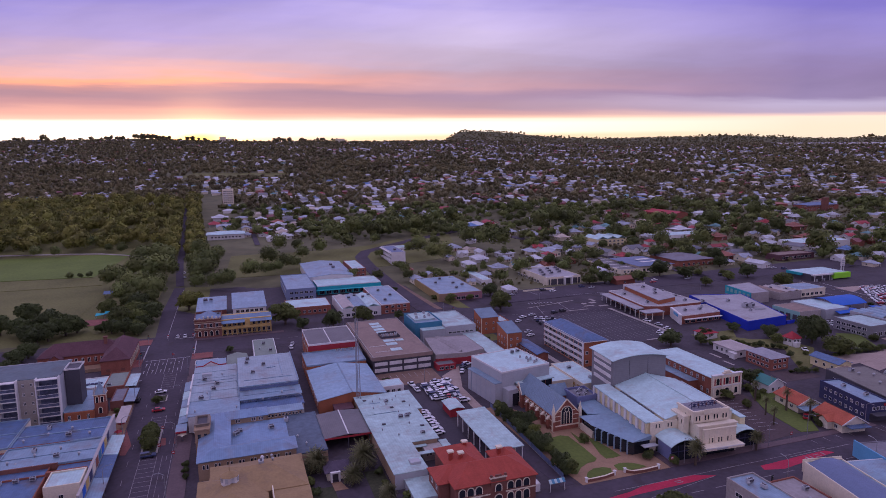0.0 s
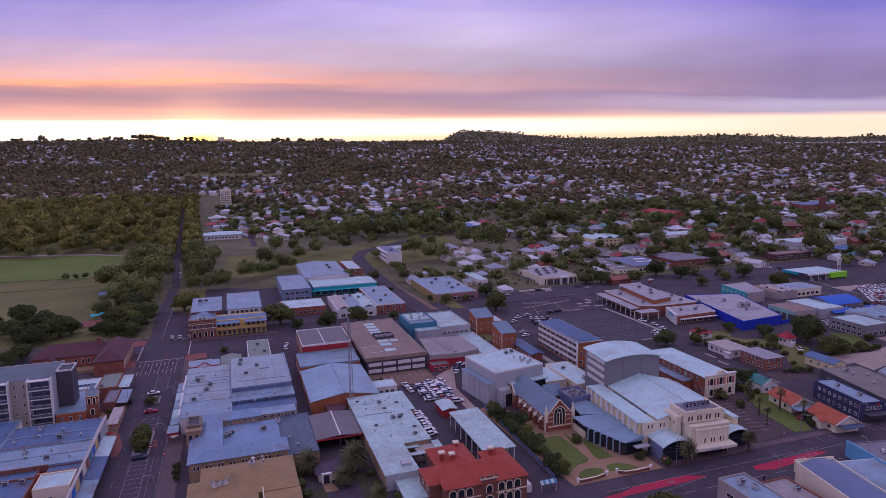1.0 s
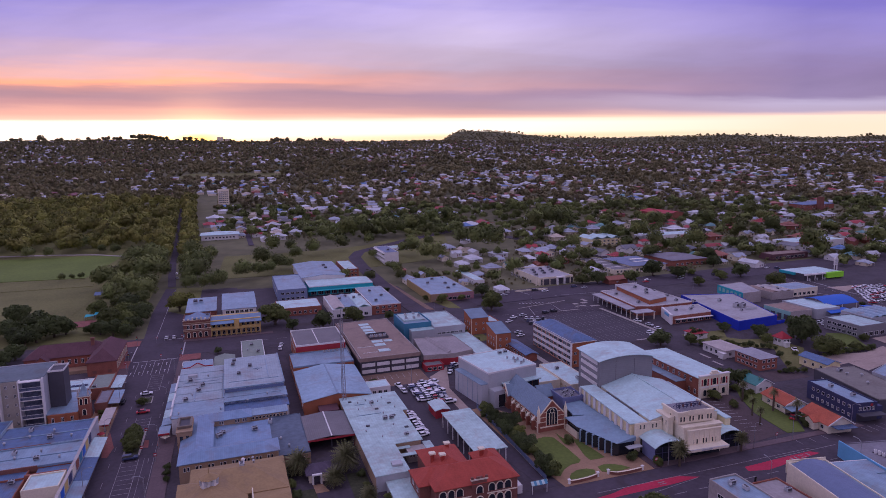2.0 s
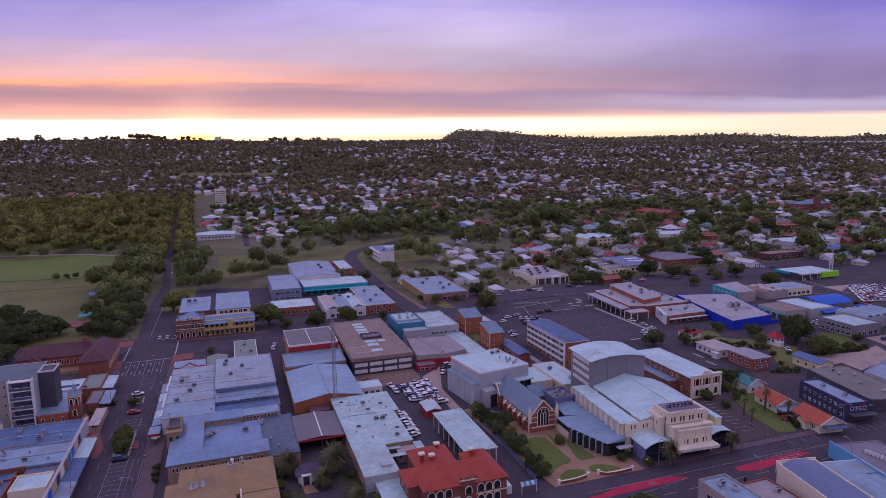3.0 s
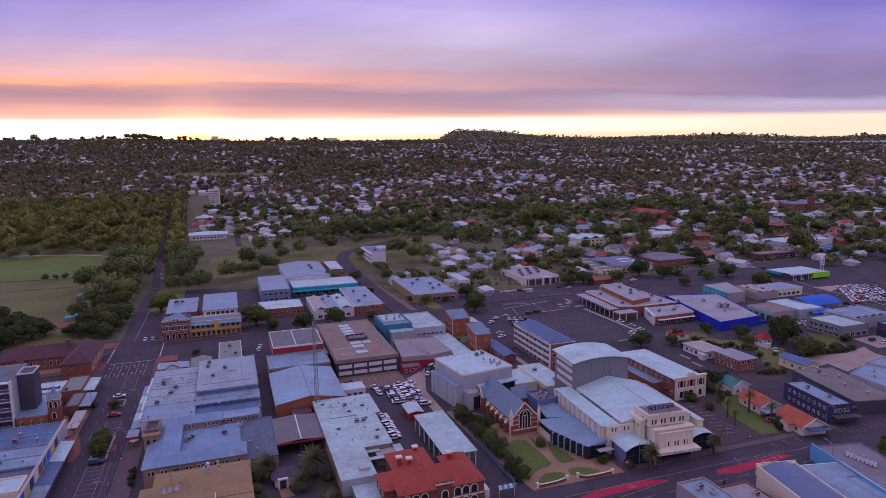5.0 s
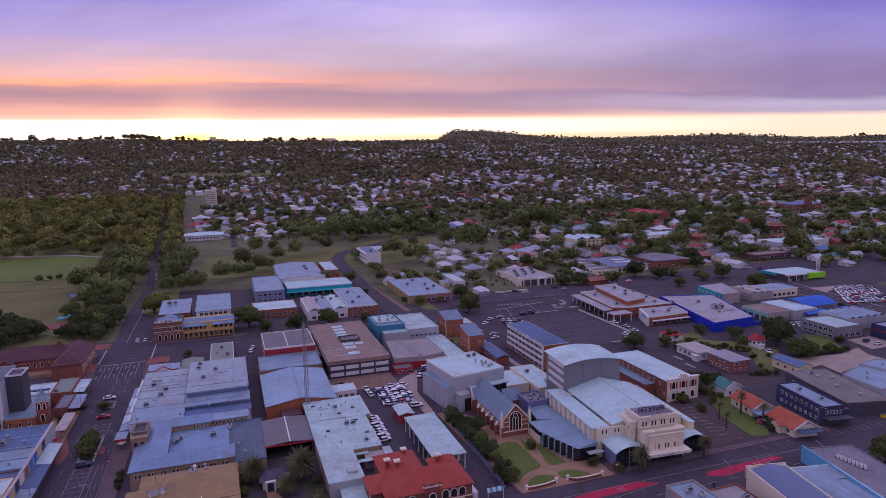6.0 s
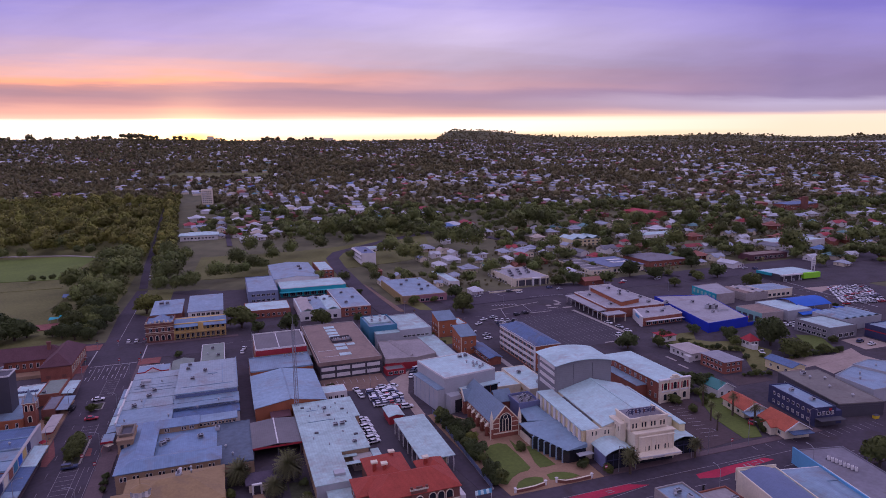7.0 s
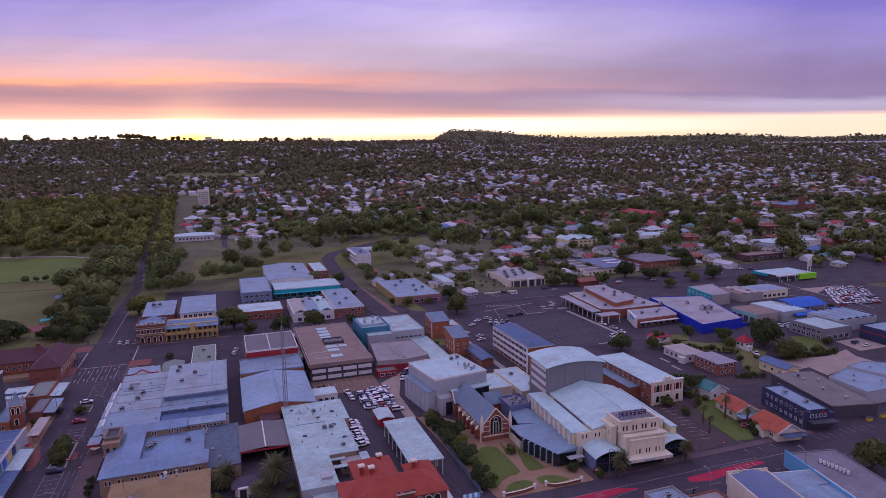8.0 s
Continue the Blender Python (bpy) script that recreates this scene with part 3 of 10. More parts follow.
def height(x, y):
    """Level town, land that rises to a ridge, and a flat-topped hill with a long shoulder behind it."""
    x, y = np.asarray(x, float), np.asarray(y, float)
    d, u = depth_of(x, y)
    near = np.interp(d, [0, 440, 540, 640, 780, 1010, 1400, 2000, 2700, 3200, 5200], [0, 0, 3.0, 7.5, 11, 26, 55, 112, 158, 120, 100])
    fall = np.interp(u, [-0.2, 0.05, 0.35, 0.8], [0, 12, 34, 34])
    near = near - fall * np.interp(d, [1400, 2700], [0, 1])
    near = near + np.interp(u, [-0.8, -0.69, -0.6, -0.46, -0.4, -0.3, -0.2, -0.12, 0.0], [20, 20, 15, 17, 13, 6, 4, -3, 0]) * np.clip((d - 1900) / 700, 0, 1)
    far = np.interp(u, [-0.9, -0.05, -0.024, -0.012, 0.0, 0.012, 0.02, 0.03, 0.06, 0.1, 0.125, 0.155, 0.2, 0.25, 0.3, 0.38, 0.46, 0.5, 0.56, 0.63, 0.66, 0.9], [60, 60, 130, 170, 196, 230, 243, 247, 244, 233, 215, 202, 193, 187, 188, 190, 194, 186, 172, 167, 176, 168])
    far = far * np.clip(1 - np.abs(d - 3950) / 750, 0, 1) ** 0.7
    lump = 5.0 * np.sin(x * 0.004 + 1.0) * np.cos(y * 0.0035) * np.clip((d - 800) / 900, 0, 1)
    return np.where(d > 440, np.maximum(near + lump, far), 0.0)


def zat(x, y):
    return float(height(x, y))


def ground_sheet():
    """One sheet in rings round the middle of the path, out past the hill."""
    rings = [0, 30] + [60 + 12 * i for i in range(40)] + [540 + 28 * i for i in range(30)] + [1400 + 55 * i for i in range(72)]
    n = 288
    ang = np.linspace(0, 2 * np.pi, n, endpoint=False)
    verts = [(EX, EY, 0.0)]
    for r in rings[1:]:
        x, y = EX + r * np.sin(ang), EY + r * np.cos(ang)
        verts += list(zip(x.tolist(), y.tolist(), height(x, y).tolist()))
    faces = [(0, 1 + (i + 1) % n, 1 + i) for i in range(n)]
    for k in range(len(rings) - 2):
        a, b = 1 + k * n, 1 + (k + 1) * n
        faces += [(a + i, a + (i + 1) % n, b + (i + 1) % n, b + i) for i in range(n)]
    me = bpy.data.meshes.new("ground")
    me.from_pydata(verts, [], faces)
    me.polygons.foreach_set("use_smooth", [True] * len(me.polygons))
    me.materials.append(M["suburb"])
    bm = bmesh.new()
    bm.from_mesh(me)
    bmesh.ops.recalc_face_normals(bm, faces=bm.faces)
    bm.to_mesh(me)
    bm.free()
    return tagged(new("ground", me), "dull green and brown suburban land rising to a ridge", "ground", kind="structure")


ground_sheet()


def sheet(name, polys, z, material, label, thickness=0.04):
    """Thin slabs that lie on the level ground."""
    bm = bmesh.new()
    for p in polys:
        prism(bm, p, z - thickness - 0.1, z)
    return structure(name, bm, material, label)


def rect(x0, x1, y0, y1):
    return [(x0, y0), (x1, y0), (x1, y1), (x0, y1)]


def draped(name, pts, width, material, label, lift=0.5, step=14.0):
    """A band that follows the land along a plan line."""
    bm = bmesh.new()
    rows = []
    line = []
    for (ax, ay), (bx, by) in zip(pts, pts[1:]):
        n = max(1, int(math.hypot(bx - ax, by - ay) / step))
        line += [(ax + (bx - ax) * i / n, ay + (by - ay) * i / n) for i in range(n)]
    line.append(pts[-1])
    k = max(2, int(width / 9))
    for i, (x, y) in enumerate(line):
        qx, qy = line[min(i + 1, len(line) - 1)]
        px, py = line[max(i - 1, 0)]
        s = math.hypot(qx - px, qy - py)
        nx, ny = -(qy - py) / s * width / 2, (qx - px) / s * width / 2
        row = []
        for j in range(k + 1):
            f = 1 - 2 * j / k
            vx, vy = x + nx * f, y + ny * f
            z = zat(vx, vy) + lift
            if j == 0:
                row.append(bm.verts.new((vx, vy, z - lift - 0.6)))
            row.append(bm.verts.new((vx, vy, z)))
            if j == k:
                row.append(bm.verts.new((vx, vy, z - lift - 0.6)))
        rows.append(row)
    for a, b in zip(rows, rows[1:]):
        for i in range(len(a) - 1):
            bm.faces.new((a[i], a[i + 1], b[i + 1], b[i]))
    return structure(name, bm, material, label)


# town floor: worn asphalt between the buildings, then streets, pavements and kerbs on it
sheet("town_ground", [rect(-120, 440, 40, 345), rect(-12, 120, 345, 470), rect(120, 440, 345, 366)], 0.05, "asphalt_old", "patched dark asphalt yards between the buildings")
sheet("road_main", [[(-31.5, 40), (-15.6, 40), (-16.4, 300), (-16.4, 388), (-29.5, 404), (-29.5, 484), (-36.5, 484), (-38, 400), (-36, 345), (-37, 300), (-33.5, 250)]], 0.10, "asphalt", "wide dark asphalt main street with centre parking")
sheet("verge_avenue", [[(-29.4, 405), (-16, 392), (-12.1, 392), (-12.1, 470), (-12.1, 484), (-29.4, 484)]], 0.11, "dry_grass", "rough grass under the street trees")
draped("road_avenue", [(-33, 482), (-36, 522), (-39, 575), (-41.7, 667), (-46, 760), (-52.6, 882), (-56, 1000), (-58, 1100)], 5.5, "asphalt", "narrow asphalt road climbing between park trees", 0.4)
sheet("road_cross", [rect(-70, -37, 305, 331), rect(-16.4, 440, 308, 331)], 0.10, "asphalt", "dark asphalt cross street")
sheet("road_front", [rect(40, 440, 119.8, 139.6)], 0.10, "asphalt", "dark asphalt street with a red bus lane")
sheet("road_lane", [rect(26.4, 30.6, 141, 308)], 0.09, "asphalt", "narrow asphalt service lane")
draped("road_curved", [(120, 331), (112.5, 352), (110.5, 440), (110, 500), (112, 543), (121, 566), (141, 581), (164.5, 598), (204.6, 625.6), (243, 651), (286, 713)], 11, "asphalt", "asphalt road curving away past the creek trees", 0.3)
sheet("footpath_brick", [[(118.8, 348), (122.6, 347), (121.6, 366), (120.0, 392), (117.0, 440), (116.2, 440), (117.2, 388)]], 0.26, "earth", "reddish brick footpath along the curving road")
draped("road_east", [(338, 331), (330, 400), (318, 440), (300, 520), (262, 640)], 9, "asphalt", "asphalt suburban road", 0.3)
draped("road_far", [(150, 362), (260, 366), (330, 368), (480, 370), (640, 382)], 30, "asphalt", "broad asphalt street before the houses", 0.3)
draped("road_cross_east", [(286, 319.5), (360, 319.5), (440, 319.5)], 23, "asphalt", "dark asphalt cross street", 0.14)
draped("forecourt_ground", [(212, 338), (300, 338), (372, 338), (440, 332), (520, 330), (600, 340)], 62, "asphalt_old", "dark asphalt forecourts beside the street", 0.2)
draped("road_hill", [(28, 640), (27, 700), (24, 820), (22, 960)], 5, "asphalt", "asphalt street between far houses", 0.5)
sheet("pavement_main_west", [[(-35.6, 60), (-31.4, 60), (-33.4, 250), (-36.9, 300), (-41, 300), (-37.5, 250)]], 0.24, "paving", "brown paved footpath with a kerb along the main street")
sheet("pavement_main_east", [rect(-16.4, -11.5, 60, 305)], 0.24, "paving", "brown paved footpath with a kerb along the main street")
sheet("pavement_front", [rect(123, 160, 139.6, 147), rect(160.01, 206, 139.6, 142.2)], 0.24, "paving", "reddish paved footpath in front of the theatre")
sheet("pavement_south", [rect(120, 206, 118, 119.9)], 0.24, "paving", "grey footpath along the front street")
sheet("pavement_hotel", [rect(-16.4, 28, 331, 334.6)], 0.24, "paving", "paved footpath before the hotel")
sheet("pavement_park", [rect(-45, -36.5, 331, 340)], 0.24, "paving", "paved street corner by the park")
sheet("bus_lane", [[(84, 128.0), (104.6, 130.4), (113.7, 130.6), (122.5, 130.7), (131.9, 131.4), (125.7, 134.0), (118.2, 134.1), (108.6, 133.6), (103.8, 132.3), (84, 130.2)], [(147.2, 129.2), (153.2, 127.7), (163.1, 129.0), (175.7, 130.4), (173.7, 132.3), (162.3, 132.1), (151.6, 131.6), (148, 131.5)]], 0.115, "red_lane", "red painted bus lane with a gap at the crossing")
sheet("crossing_pads", [[(-35.5, 224.4), (-32.3, 204.9), (-30.7, 204.3), (-29.8, 211.3), (-33.0, 224.8)], [(-21.0, 208), (-19.3, 207.6), (-19.7, 213.4), (-21.0, 213.8)], [(-16.9, 207.4), (-14.2, 209.4), (-14.9, 214.6), (-17.0, 213.4)]], 0.118, "brick_red", "red paved crossing pads at the kerbs")
sheet("carpark_ground", [[(160, 250), (215, 248), (215, 312), (203, 320), (160, 316)]], 0.08, "asphalt_park", "dark asphalt car park")
sheet("drive_ground", [rect(66.5, 73.6, 141, 247)], 0.09, "asphalt_park", "dark asphalt side drive")
sheet("side_lane", [[(84.6, 190), (92, 141), (87.5, 141), (84.6, 160)]], 0.1, "asphalt", "narrow asphalt lane beside the garden fence")
sheet("yard_paving", [[(84.8, 190), (88.4, 200), (88.4, 222), (96, 247), (84.8, 237)]], 0.1, "earth_pale", "pale gravel lane beside the hall")
sheet("brick_paving", [rect(58, 84, 232.5, 248.4)], 0.1, "earth", "reddish paved yard before the store")
sheet("garden_paving", [[(93.6, 139.7), (122.9, 139.7), (122.9, 150.2), (117, 150.2), (112.4, 164.4), (112.4, 173), (94.5, 200), (88.9, 199), (90.5, 165)]], 0.12, "path_tan", "tan paved church garden paths")
sheet("lawn", [[(97.3, 166.4), (95.6, 157.0), (93.7, 146.2), (95.2, 145.5), (98.3, 148.6), (101.5, 150.3), (104.2, 150.5), (105.6, 151.9), (105.7, 159.3), (105.3, 168.2), (103.1, 169.7), (100.2, 169.2)]], 0.2, "grass", "mown green church lawn")
sheet("lawn", [[(106.3, 162.8), (107.6, 161.7), (108.6, 164.2), (107.9, 166.8), (107.6, 170.9)]], 0.2, "grass", "small mown patch before the church door")
sheet("lawn", [[(108.2, 154.0), (108.3, 150.8), (110.9, 150.6), (113.4, 150.9), (113.0, 155.7), (112.3, 160.4), (111.6, 164.3), (110.5, 164.5)]], 0.2, "grass", "mown green church lawn")
sheet("lawn", [[(96.5, 142.8), (99.2, 141.9), (102.8, 142.4), (105.3, 143.3), (106.2, 145.2), (104.4, 146.6), (101.4, 146.8), (98.6, 145.5)]], 0.2, "grass", "small rounded green lawn behind the street wall")
sheet("lawn", [[(107.6, 143.6), (109.9, 142.4), (113.7, 142.2), (116.6, 142.7), (115.1, 144.8), (113.0, 146.3), (110.4, 147.0), (108.0, 146.4)]], 0.2, "grass", "small rounded green lawn behind the street wall")
sheet("lawn_east", [[(178.2, 144.6), (184.5, 143.4), (188.8, 150), (190.2, 160), (192.6, 170), (198, 172.5), (192.3, 182), (186.5, 173), (180.6, 160.5)]], 0.16, "grass", "green lawn with palms beside the orange-roofed house")
sheet("lawn_houses", [[(229, 191), (236, 191), (260, 211), (258.5, 228), (244, 232), (238, 240), (219, 238.5), (226, 229), (246, 215)]], 0.12, "dry_grass", "rough yellow-green grass between cottages")
sheet("lawn_houses", [[(222, 240), (240, 238), (248, 249), (222, 249.5)]], 0.12, "dry_grass", "rough grass beside the blue store")
sheet("field", [[(277, 207), (285, 196), (300, 220), (291, 226)]], 0.12, "grass", "small green field behind trees")
sheet("sand_yard", [[(247, 187), (268, 189), (291, 191), (296, 200), (280, 196), (256, 200)], [(258, 178), (274, 182), (292, 180), (291, 190.9), (268, 188.9), (259.5, 188)], [(300, 196), (318, 196), (318, 211), (303, 211)]], 0.12, "earth_pale", "pale sandy yard")
sheet("red_yard", [[(161.5, 143), (177.6, 144.6), (180.0, 160.5), (186, 173), (182, 190), (164, 190), (161.5, 160)], [(213.4, 192.3), (229.6, 190.7), (229.6, 181.1), (211.7, 181.5)]], 0.1, "red_asphalt", "dark reddish asphalt yard with parking")
sheet("lot_ground", [[(366, 256), (430, 285), (440, 318), (392, 318), (378, 300)]], 0.12, "asphalt_old", "dark asphalt car sales lot")
sheet("lot_apron", [[(385.8, 291.4), (397.6, 296.2), (417, 299.5), (423.1, 326.1), (386.8, 309.2)]], 0.16, "earth_pale", "pale gravel apron beside the sales lot")
sheet("verge", [[(132, 348), (139, 344), (139, 376), (126.5, 376)]], 0.12, "dry_grass", "rough grass verge")
sheet("hall_yard", [rect(103, 112, 286, 306), rect(118.5, 123, 262, 300), rect(122, 130, 276.5, 288)], 0.12, "dry_grass", "rough grass beside buildings")
sheet("palm_yard", [rect(20.5, 43, 141, 178)], 0.12, "asphalt_old", "dark paved yard with palms")
sheet("garden_bed", [rect(21, 28, 149, 163), rect(37.5, 43, 150, 168), rect(21, 30, 172, 178), rect(32, 37, 164.5, 168)], 0.2, "garden_dark", "dark planted bed round the palms")
sheet("corner_paving", [rect(-46, -37.2, 296, 307), rect(-16.2, -7, 299, 307.8), rect(-46, -36.6, 331.2, 341)], 0.26, "brick_red", "red brick paving at the street corner")
sheet("side_paving", [[(-41.5, 216), (-33.2, 216), (-34.0, 262), (-41.5, 262)]], 0.25, "path_tan", "pinkish paved widening of the footpath")
sheet("yard_drive", [rect(28.5, 43, 141, 160), rect(26, 31, 160, 171)], 0.16, "asphalt", "asphalt drive among palms")


# ---- small things used on many buildings ----
def unit_template():
    ob = thing("air_conditioner", 0, 0, 0, "pale grey rooftop air-conditioning unit with a round fan", "air conditioner", "rooftop units")
    part("casing", boxes((-1.0, 1.0, -0.7, 0.7, 0.15, 1.25), (-0.9, -0.75, -0.6, 0.6, -0.1, 0.15), (0.75, 0.9, -0.6, 0.6, -0.1, 0.15)), "grey_wall", ob)
    bm = bmesh.new()
    cyl(bm, -0.4, 0, 1.25, 1.36, 0.42, n=10), cyl(bm, 0.5, 0, 1.25, 1.36, 0.42, n=10)
    part("fan", bm, "charcoal", ob)
    part("grille", boxes((-0.85, 0.85, -0.74, -0.70, 0.35, 1.1)), "charcoal", ob)
    return ob


UNIT = [None]


def ac(x, y, z, turn=0.0, k=1.0):
    k *= 0.78
    m = pose(x, y, z + 0.1 * k, 0, 0, turn)
    if UNIT[0] is None:
        UNIT[0] = unit_template()
        UNIT[0].matrix_basis = m
        o = UNIT[0]
    else:
        o = copy_thing(UNIT[0], m)
    o.scale = (k, k, k)
    return o


VENT = [None]


def vent(x, y, z, k=1.0):
    """A spinning roof ventilator on a short pipe."""
    m = pose(x, y, z)
    if VENT[0] is None:
        ob = thing("roof_vent", 0, 0, 0, "small pale metal roof ventilator", "vent", "roof ventilators")
        bm = bmesh.new()
        cyl(bm, 0, 0, -0.1, 0.4, 0.22)
        part("pipe", bm, "mast_steel", ob)
        bm = bmesh.new()
        cyl(bm, 0, 0, 0.4, 0.65, 0.28, 0.42, 10), cyl(bm, 0, 0, 0.65, 0.95, 0.42, 0.15, 10)
        part("hood", bm, "grey_wall", ob)
        VENT[0] = ob
        ob.matrix_basis = m
        o = ob
    else:
        o = copy_thing(VENT[0], m)
    o.scale = (k, k, k)


def arch_meshes(w, h, trim, pane, t=0.22):
    """A round-headed opening: a proud surround and a dark pane behind it."""
    key = ("arch", w, h, trim, pane)
    if key not in PANES:
        n = 8
        spring = h - w / 2
        inner = [(-w / 2, 0)] + [(-w / 2 * math.cos(math.pi * i / n), spring + w / 2 * math.sin(math.pi * i / n)) for i in range(n + 1)] + [(w / 2, 0)]
        outer = [(-w / 2 - t, 0)] + [(-(w / 2 + t) * math.cos(math.pi * i / n), spring + (w / 2 + t) * math.sin(math.pi * i / n)) for i in range(n + 1)] + [(w / 2 + t, 0)]
        bm = bmesh.new()
        for i in range(len(inner) - 1):
            q = [inner[i], inner[i + 1], outer[i + 1], outer[i]]
            a = [bm.verts.new((x, -0.14, z)) for x, z in q]
            b = [bm.verts.new((x, 0.02, z)) for x, z in q]
            bm.faces.new(a), bm.faces.new(b[::-1])
            for j in range(4):
                bm.faces.new((a[(j + 1) % 4], a[j], b[j], b[(j + 1) % 4]))
        bmesh.ops.remove_doubles(bm, verts=bm.verts, dist=0.001)
        bmesh.ops.recalc_face_normals(bm, faces=bm.faces)
        me1 = bpy.data.meshes.new("arch_surround")
        bm.to_mesh(me1), bm.free()
        me1.materials.append(M[trim])
        bm = bmesh.new()
        a = [bm.verts.new((x, -0.03, z)) for x, z in inner]
        b = [bm.verts.new((x, 0.02, z)) for x, z in inner]
        bm.faces.new(a[::-1]), bm.faces.new(b)
        for j in range(len(a)):
            k = (j + 1) % len(a)
            bm.faces.new((a[j], a[k], b[k], b[j]))
        bmesh.ops.recalc_face_normals(bm, faces=bm.faces)
        me2 = bpy.data.meshes.new("pane")
        bm.to_mesh(me2), bm.free()
        me2.materials.append(M[pane])
        PANES[key] = (me1, me2)
    return PANES[key]


def arch(parent, x, y, z, side, w, h, trim="cream", pane="glass", name="arched_window"):
    m1, m2 = arch_meshes(w, h, trim, pane)
    f = new(name, m1)
    f.parent = parent
    o = origin(parent)
    f.location = (x - o.x, y - o.y, z - o.z)
    f.rotation_euler = (0, 0, {"s": 0, "n": math.pi, "w": -math.pi / 2, "e": math.pi / 2}[side])
    p = new("pane", m2)
    p.parent = f
    return f


def barrel(bm, x0, x1, y0, y1, z, rise, axis="y", t=0.2, n=10):
    """A curved roof sheet whose ridge runs along the axis."""
    def at(f, s):
        h = z + rise * (1 - (2 * f - 1) ** 2)
        return (x0 + (x1 - x0) * f, s, h) if axis == "y" else (s, y0 + (y1 - y0) * f, h)
    s0, s1 = (y0, y1) if axis == "y" else (x0, x1)
    ring = [[bm.verts.new(Vector(at(i / n, s)) - Vector((0, 0, d))) for i in range(n + 1)] for d in (0, t) for s in (s0, s1)]
    a, b, c, d = ring
    for i in range(n):
        bm.faces.new((a[i], a[i + 1], b[i + 1], b[i]))
        bm.faces.new((c[i], d[i], d[i + 1], c[i + 1]))
        bm.faces.new((a[i], c[i], c[i + 1], a[i + 1]))
        bm.faces.new((b[i], b[i + 1], d[i + 1], d[i]))
    bm.faces.new((a[0], b[0], d[0], c[0])), bm.faces.new((a[n], c[n], d[n], b[n]))
    bmesh.ops.recalc_face_normals(bm, faces=bm.faces)


def awning(parent, x0, x1, y0, y1, z, material, tilt=0.3, label=""):
    bm = bmesh.new()
    thick(bm, [[(x0, y0, z + tilt), (x1, y0, z), (x1, y1, z), (x0, y1, z + tilt)]], 0.16)
    return part("awning", bm, material, parent, label)


def skylight(parent, x0, x1, y0, y1, z):
    return part("skylight", boxes((x0, x1, y0, y1, z - 0.05, z + 0.14)), "white_metal", parent, "pale translucent skylight strip")


# ---- the block between the lane and the side drive ----
store = building("department_store", (58.3, 84.3, 249, 310), 7.3, "charcoal", "brown_roof", label="large two-storey brown flat-roofed store with white skylight strips", category="store", parapet=0.35, cap="concrete")
part("fascia", boxes((58.0, 84.6, 248.55, 248.97, 6.0, 7.55), (57.55, 57.97, 248.55, 310, 6.3, 7.55)), "brown_roof", store)
for i in range(4):
    for z in (0.8, 3.6):
        part("spandrel", boxes((58.9 + 6.4 * i, 64.5 + 6.4 * i, 248.7, 248.98, z, z + 1.5)), "white", store)
for i in range(5):
    part("column", boxes((58.3 + 6.4 * i, 58.75 + 6.4 * i, 248.5, 248.99, 0, 6.0)), "charcoal", store)
for y in (303, 297.5, 292, 286.5, 272, 266.5, 258):
    skylight(store, 68.2, 73.2, y - 2.0, y + 1.7, 7.3)
skylight(store, 73.8, 77.5, 270, 273, 7.3)
part("plant_screen", parapet_bm(68, 77, 275.5, 283, 7.3, 8.3, 0.2), "charcoal", store)
for i in range(4):
    ac(69.6 + 2.1 * i, 279.2, 7.35, 90, 1.1)
part("roof_pipe", boxes((60, 67.5, 264.6, 264.8, 7.32, 7.5)), "white", store)
part("roof_pipe", boxes((61, 67.5, 256, 256.2, 7.32, 7.5)), "white", store)
part("side_ducts", boxes((56.6, 57.9, 296, 303, 4.5, 6.8), (56.4, 57.9, 270, 288, 3.2, 4.6)), "grey_wall", store)

block = building("brick_block", (34, 55.8, 271, 297.5), 9.1, "orange_brick", "dark_sheet", label="orange brick block with a red painted band and grey flat roof", cap="white", parapet=0.5)
part("painted_band", boxes((33.94, 55.86, 270.94, 270.995, 6.6, 8.8)), "red_paint", block, "red painted upper wall")
part("roof_seam", boxes((44, 44.4, 271.4, 297, 9.1, 9.22)), "white", block)
windows(block, (34, 55.8, 271, 297.5), "w", 6, (5.6,), 1.4, 1.6)
for y in (278, 284, 290):
    bm = bmesh.new()
    cyl(bm, 33.4, y, 0, 12.5, 0.09, n=6)
    part("flue", bm, "mast_steel", block)
wing = building("brick_wing", (31, 56, 252, 270.6), 6.0, "orange_brick", "zinc", label="low orange brick wing with a pale flat roof", parapet=0.4, cap="zinc")
windows(wing, (31, 56, 252, 270.6), "w", 4, (2.0,), 1.4, 1.5)
for i in range(5):
    ac(46 + 1.9 * i, 268.6, 6.05, 90, 0.8)

hall = building("brick_hall", (31, 55.5, 215.5, 250), 4.9, "orange_brick", "hall_sheet", "gable_y", 2.0, label="orange brick hall under a blue-grey metal gable roof", category="hall")
part("ridge_cap", boxes((43.0, 43.5, 215, 250.4, 6.95, 7.12)), "zinc", hall)
part("flashing", boxes((30.7, 31.0, 215.2, 250, 4.6, 4.95)), "white", hall)
windows(hall, (31, 55.5, 215.5, 250), "w", 7, (1.6,), 1.6, 1.6)
part("lean_to", boxes((36, 42.5, 209.5, 215.3, -0.2, 2.9), (35.8, 42.7, 209.3, 215.3, 2.9, 3.1)), "maroon_tile", hall, "pinkish sheet roofed lean-to")
part("roller_door", boxes((45.5, 49.5, 215.38, 215.49, 0, 3.4)), "zinc", hall)


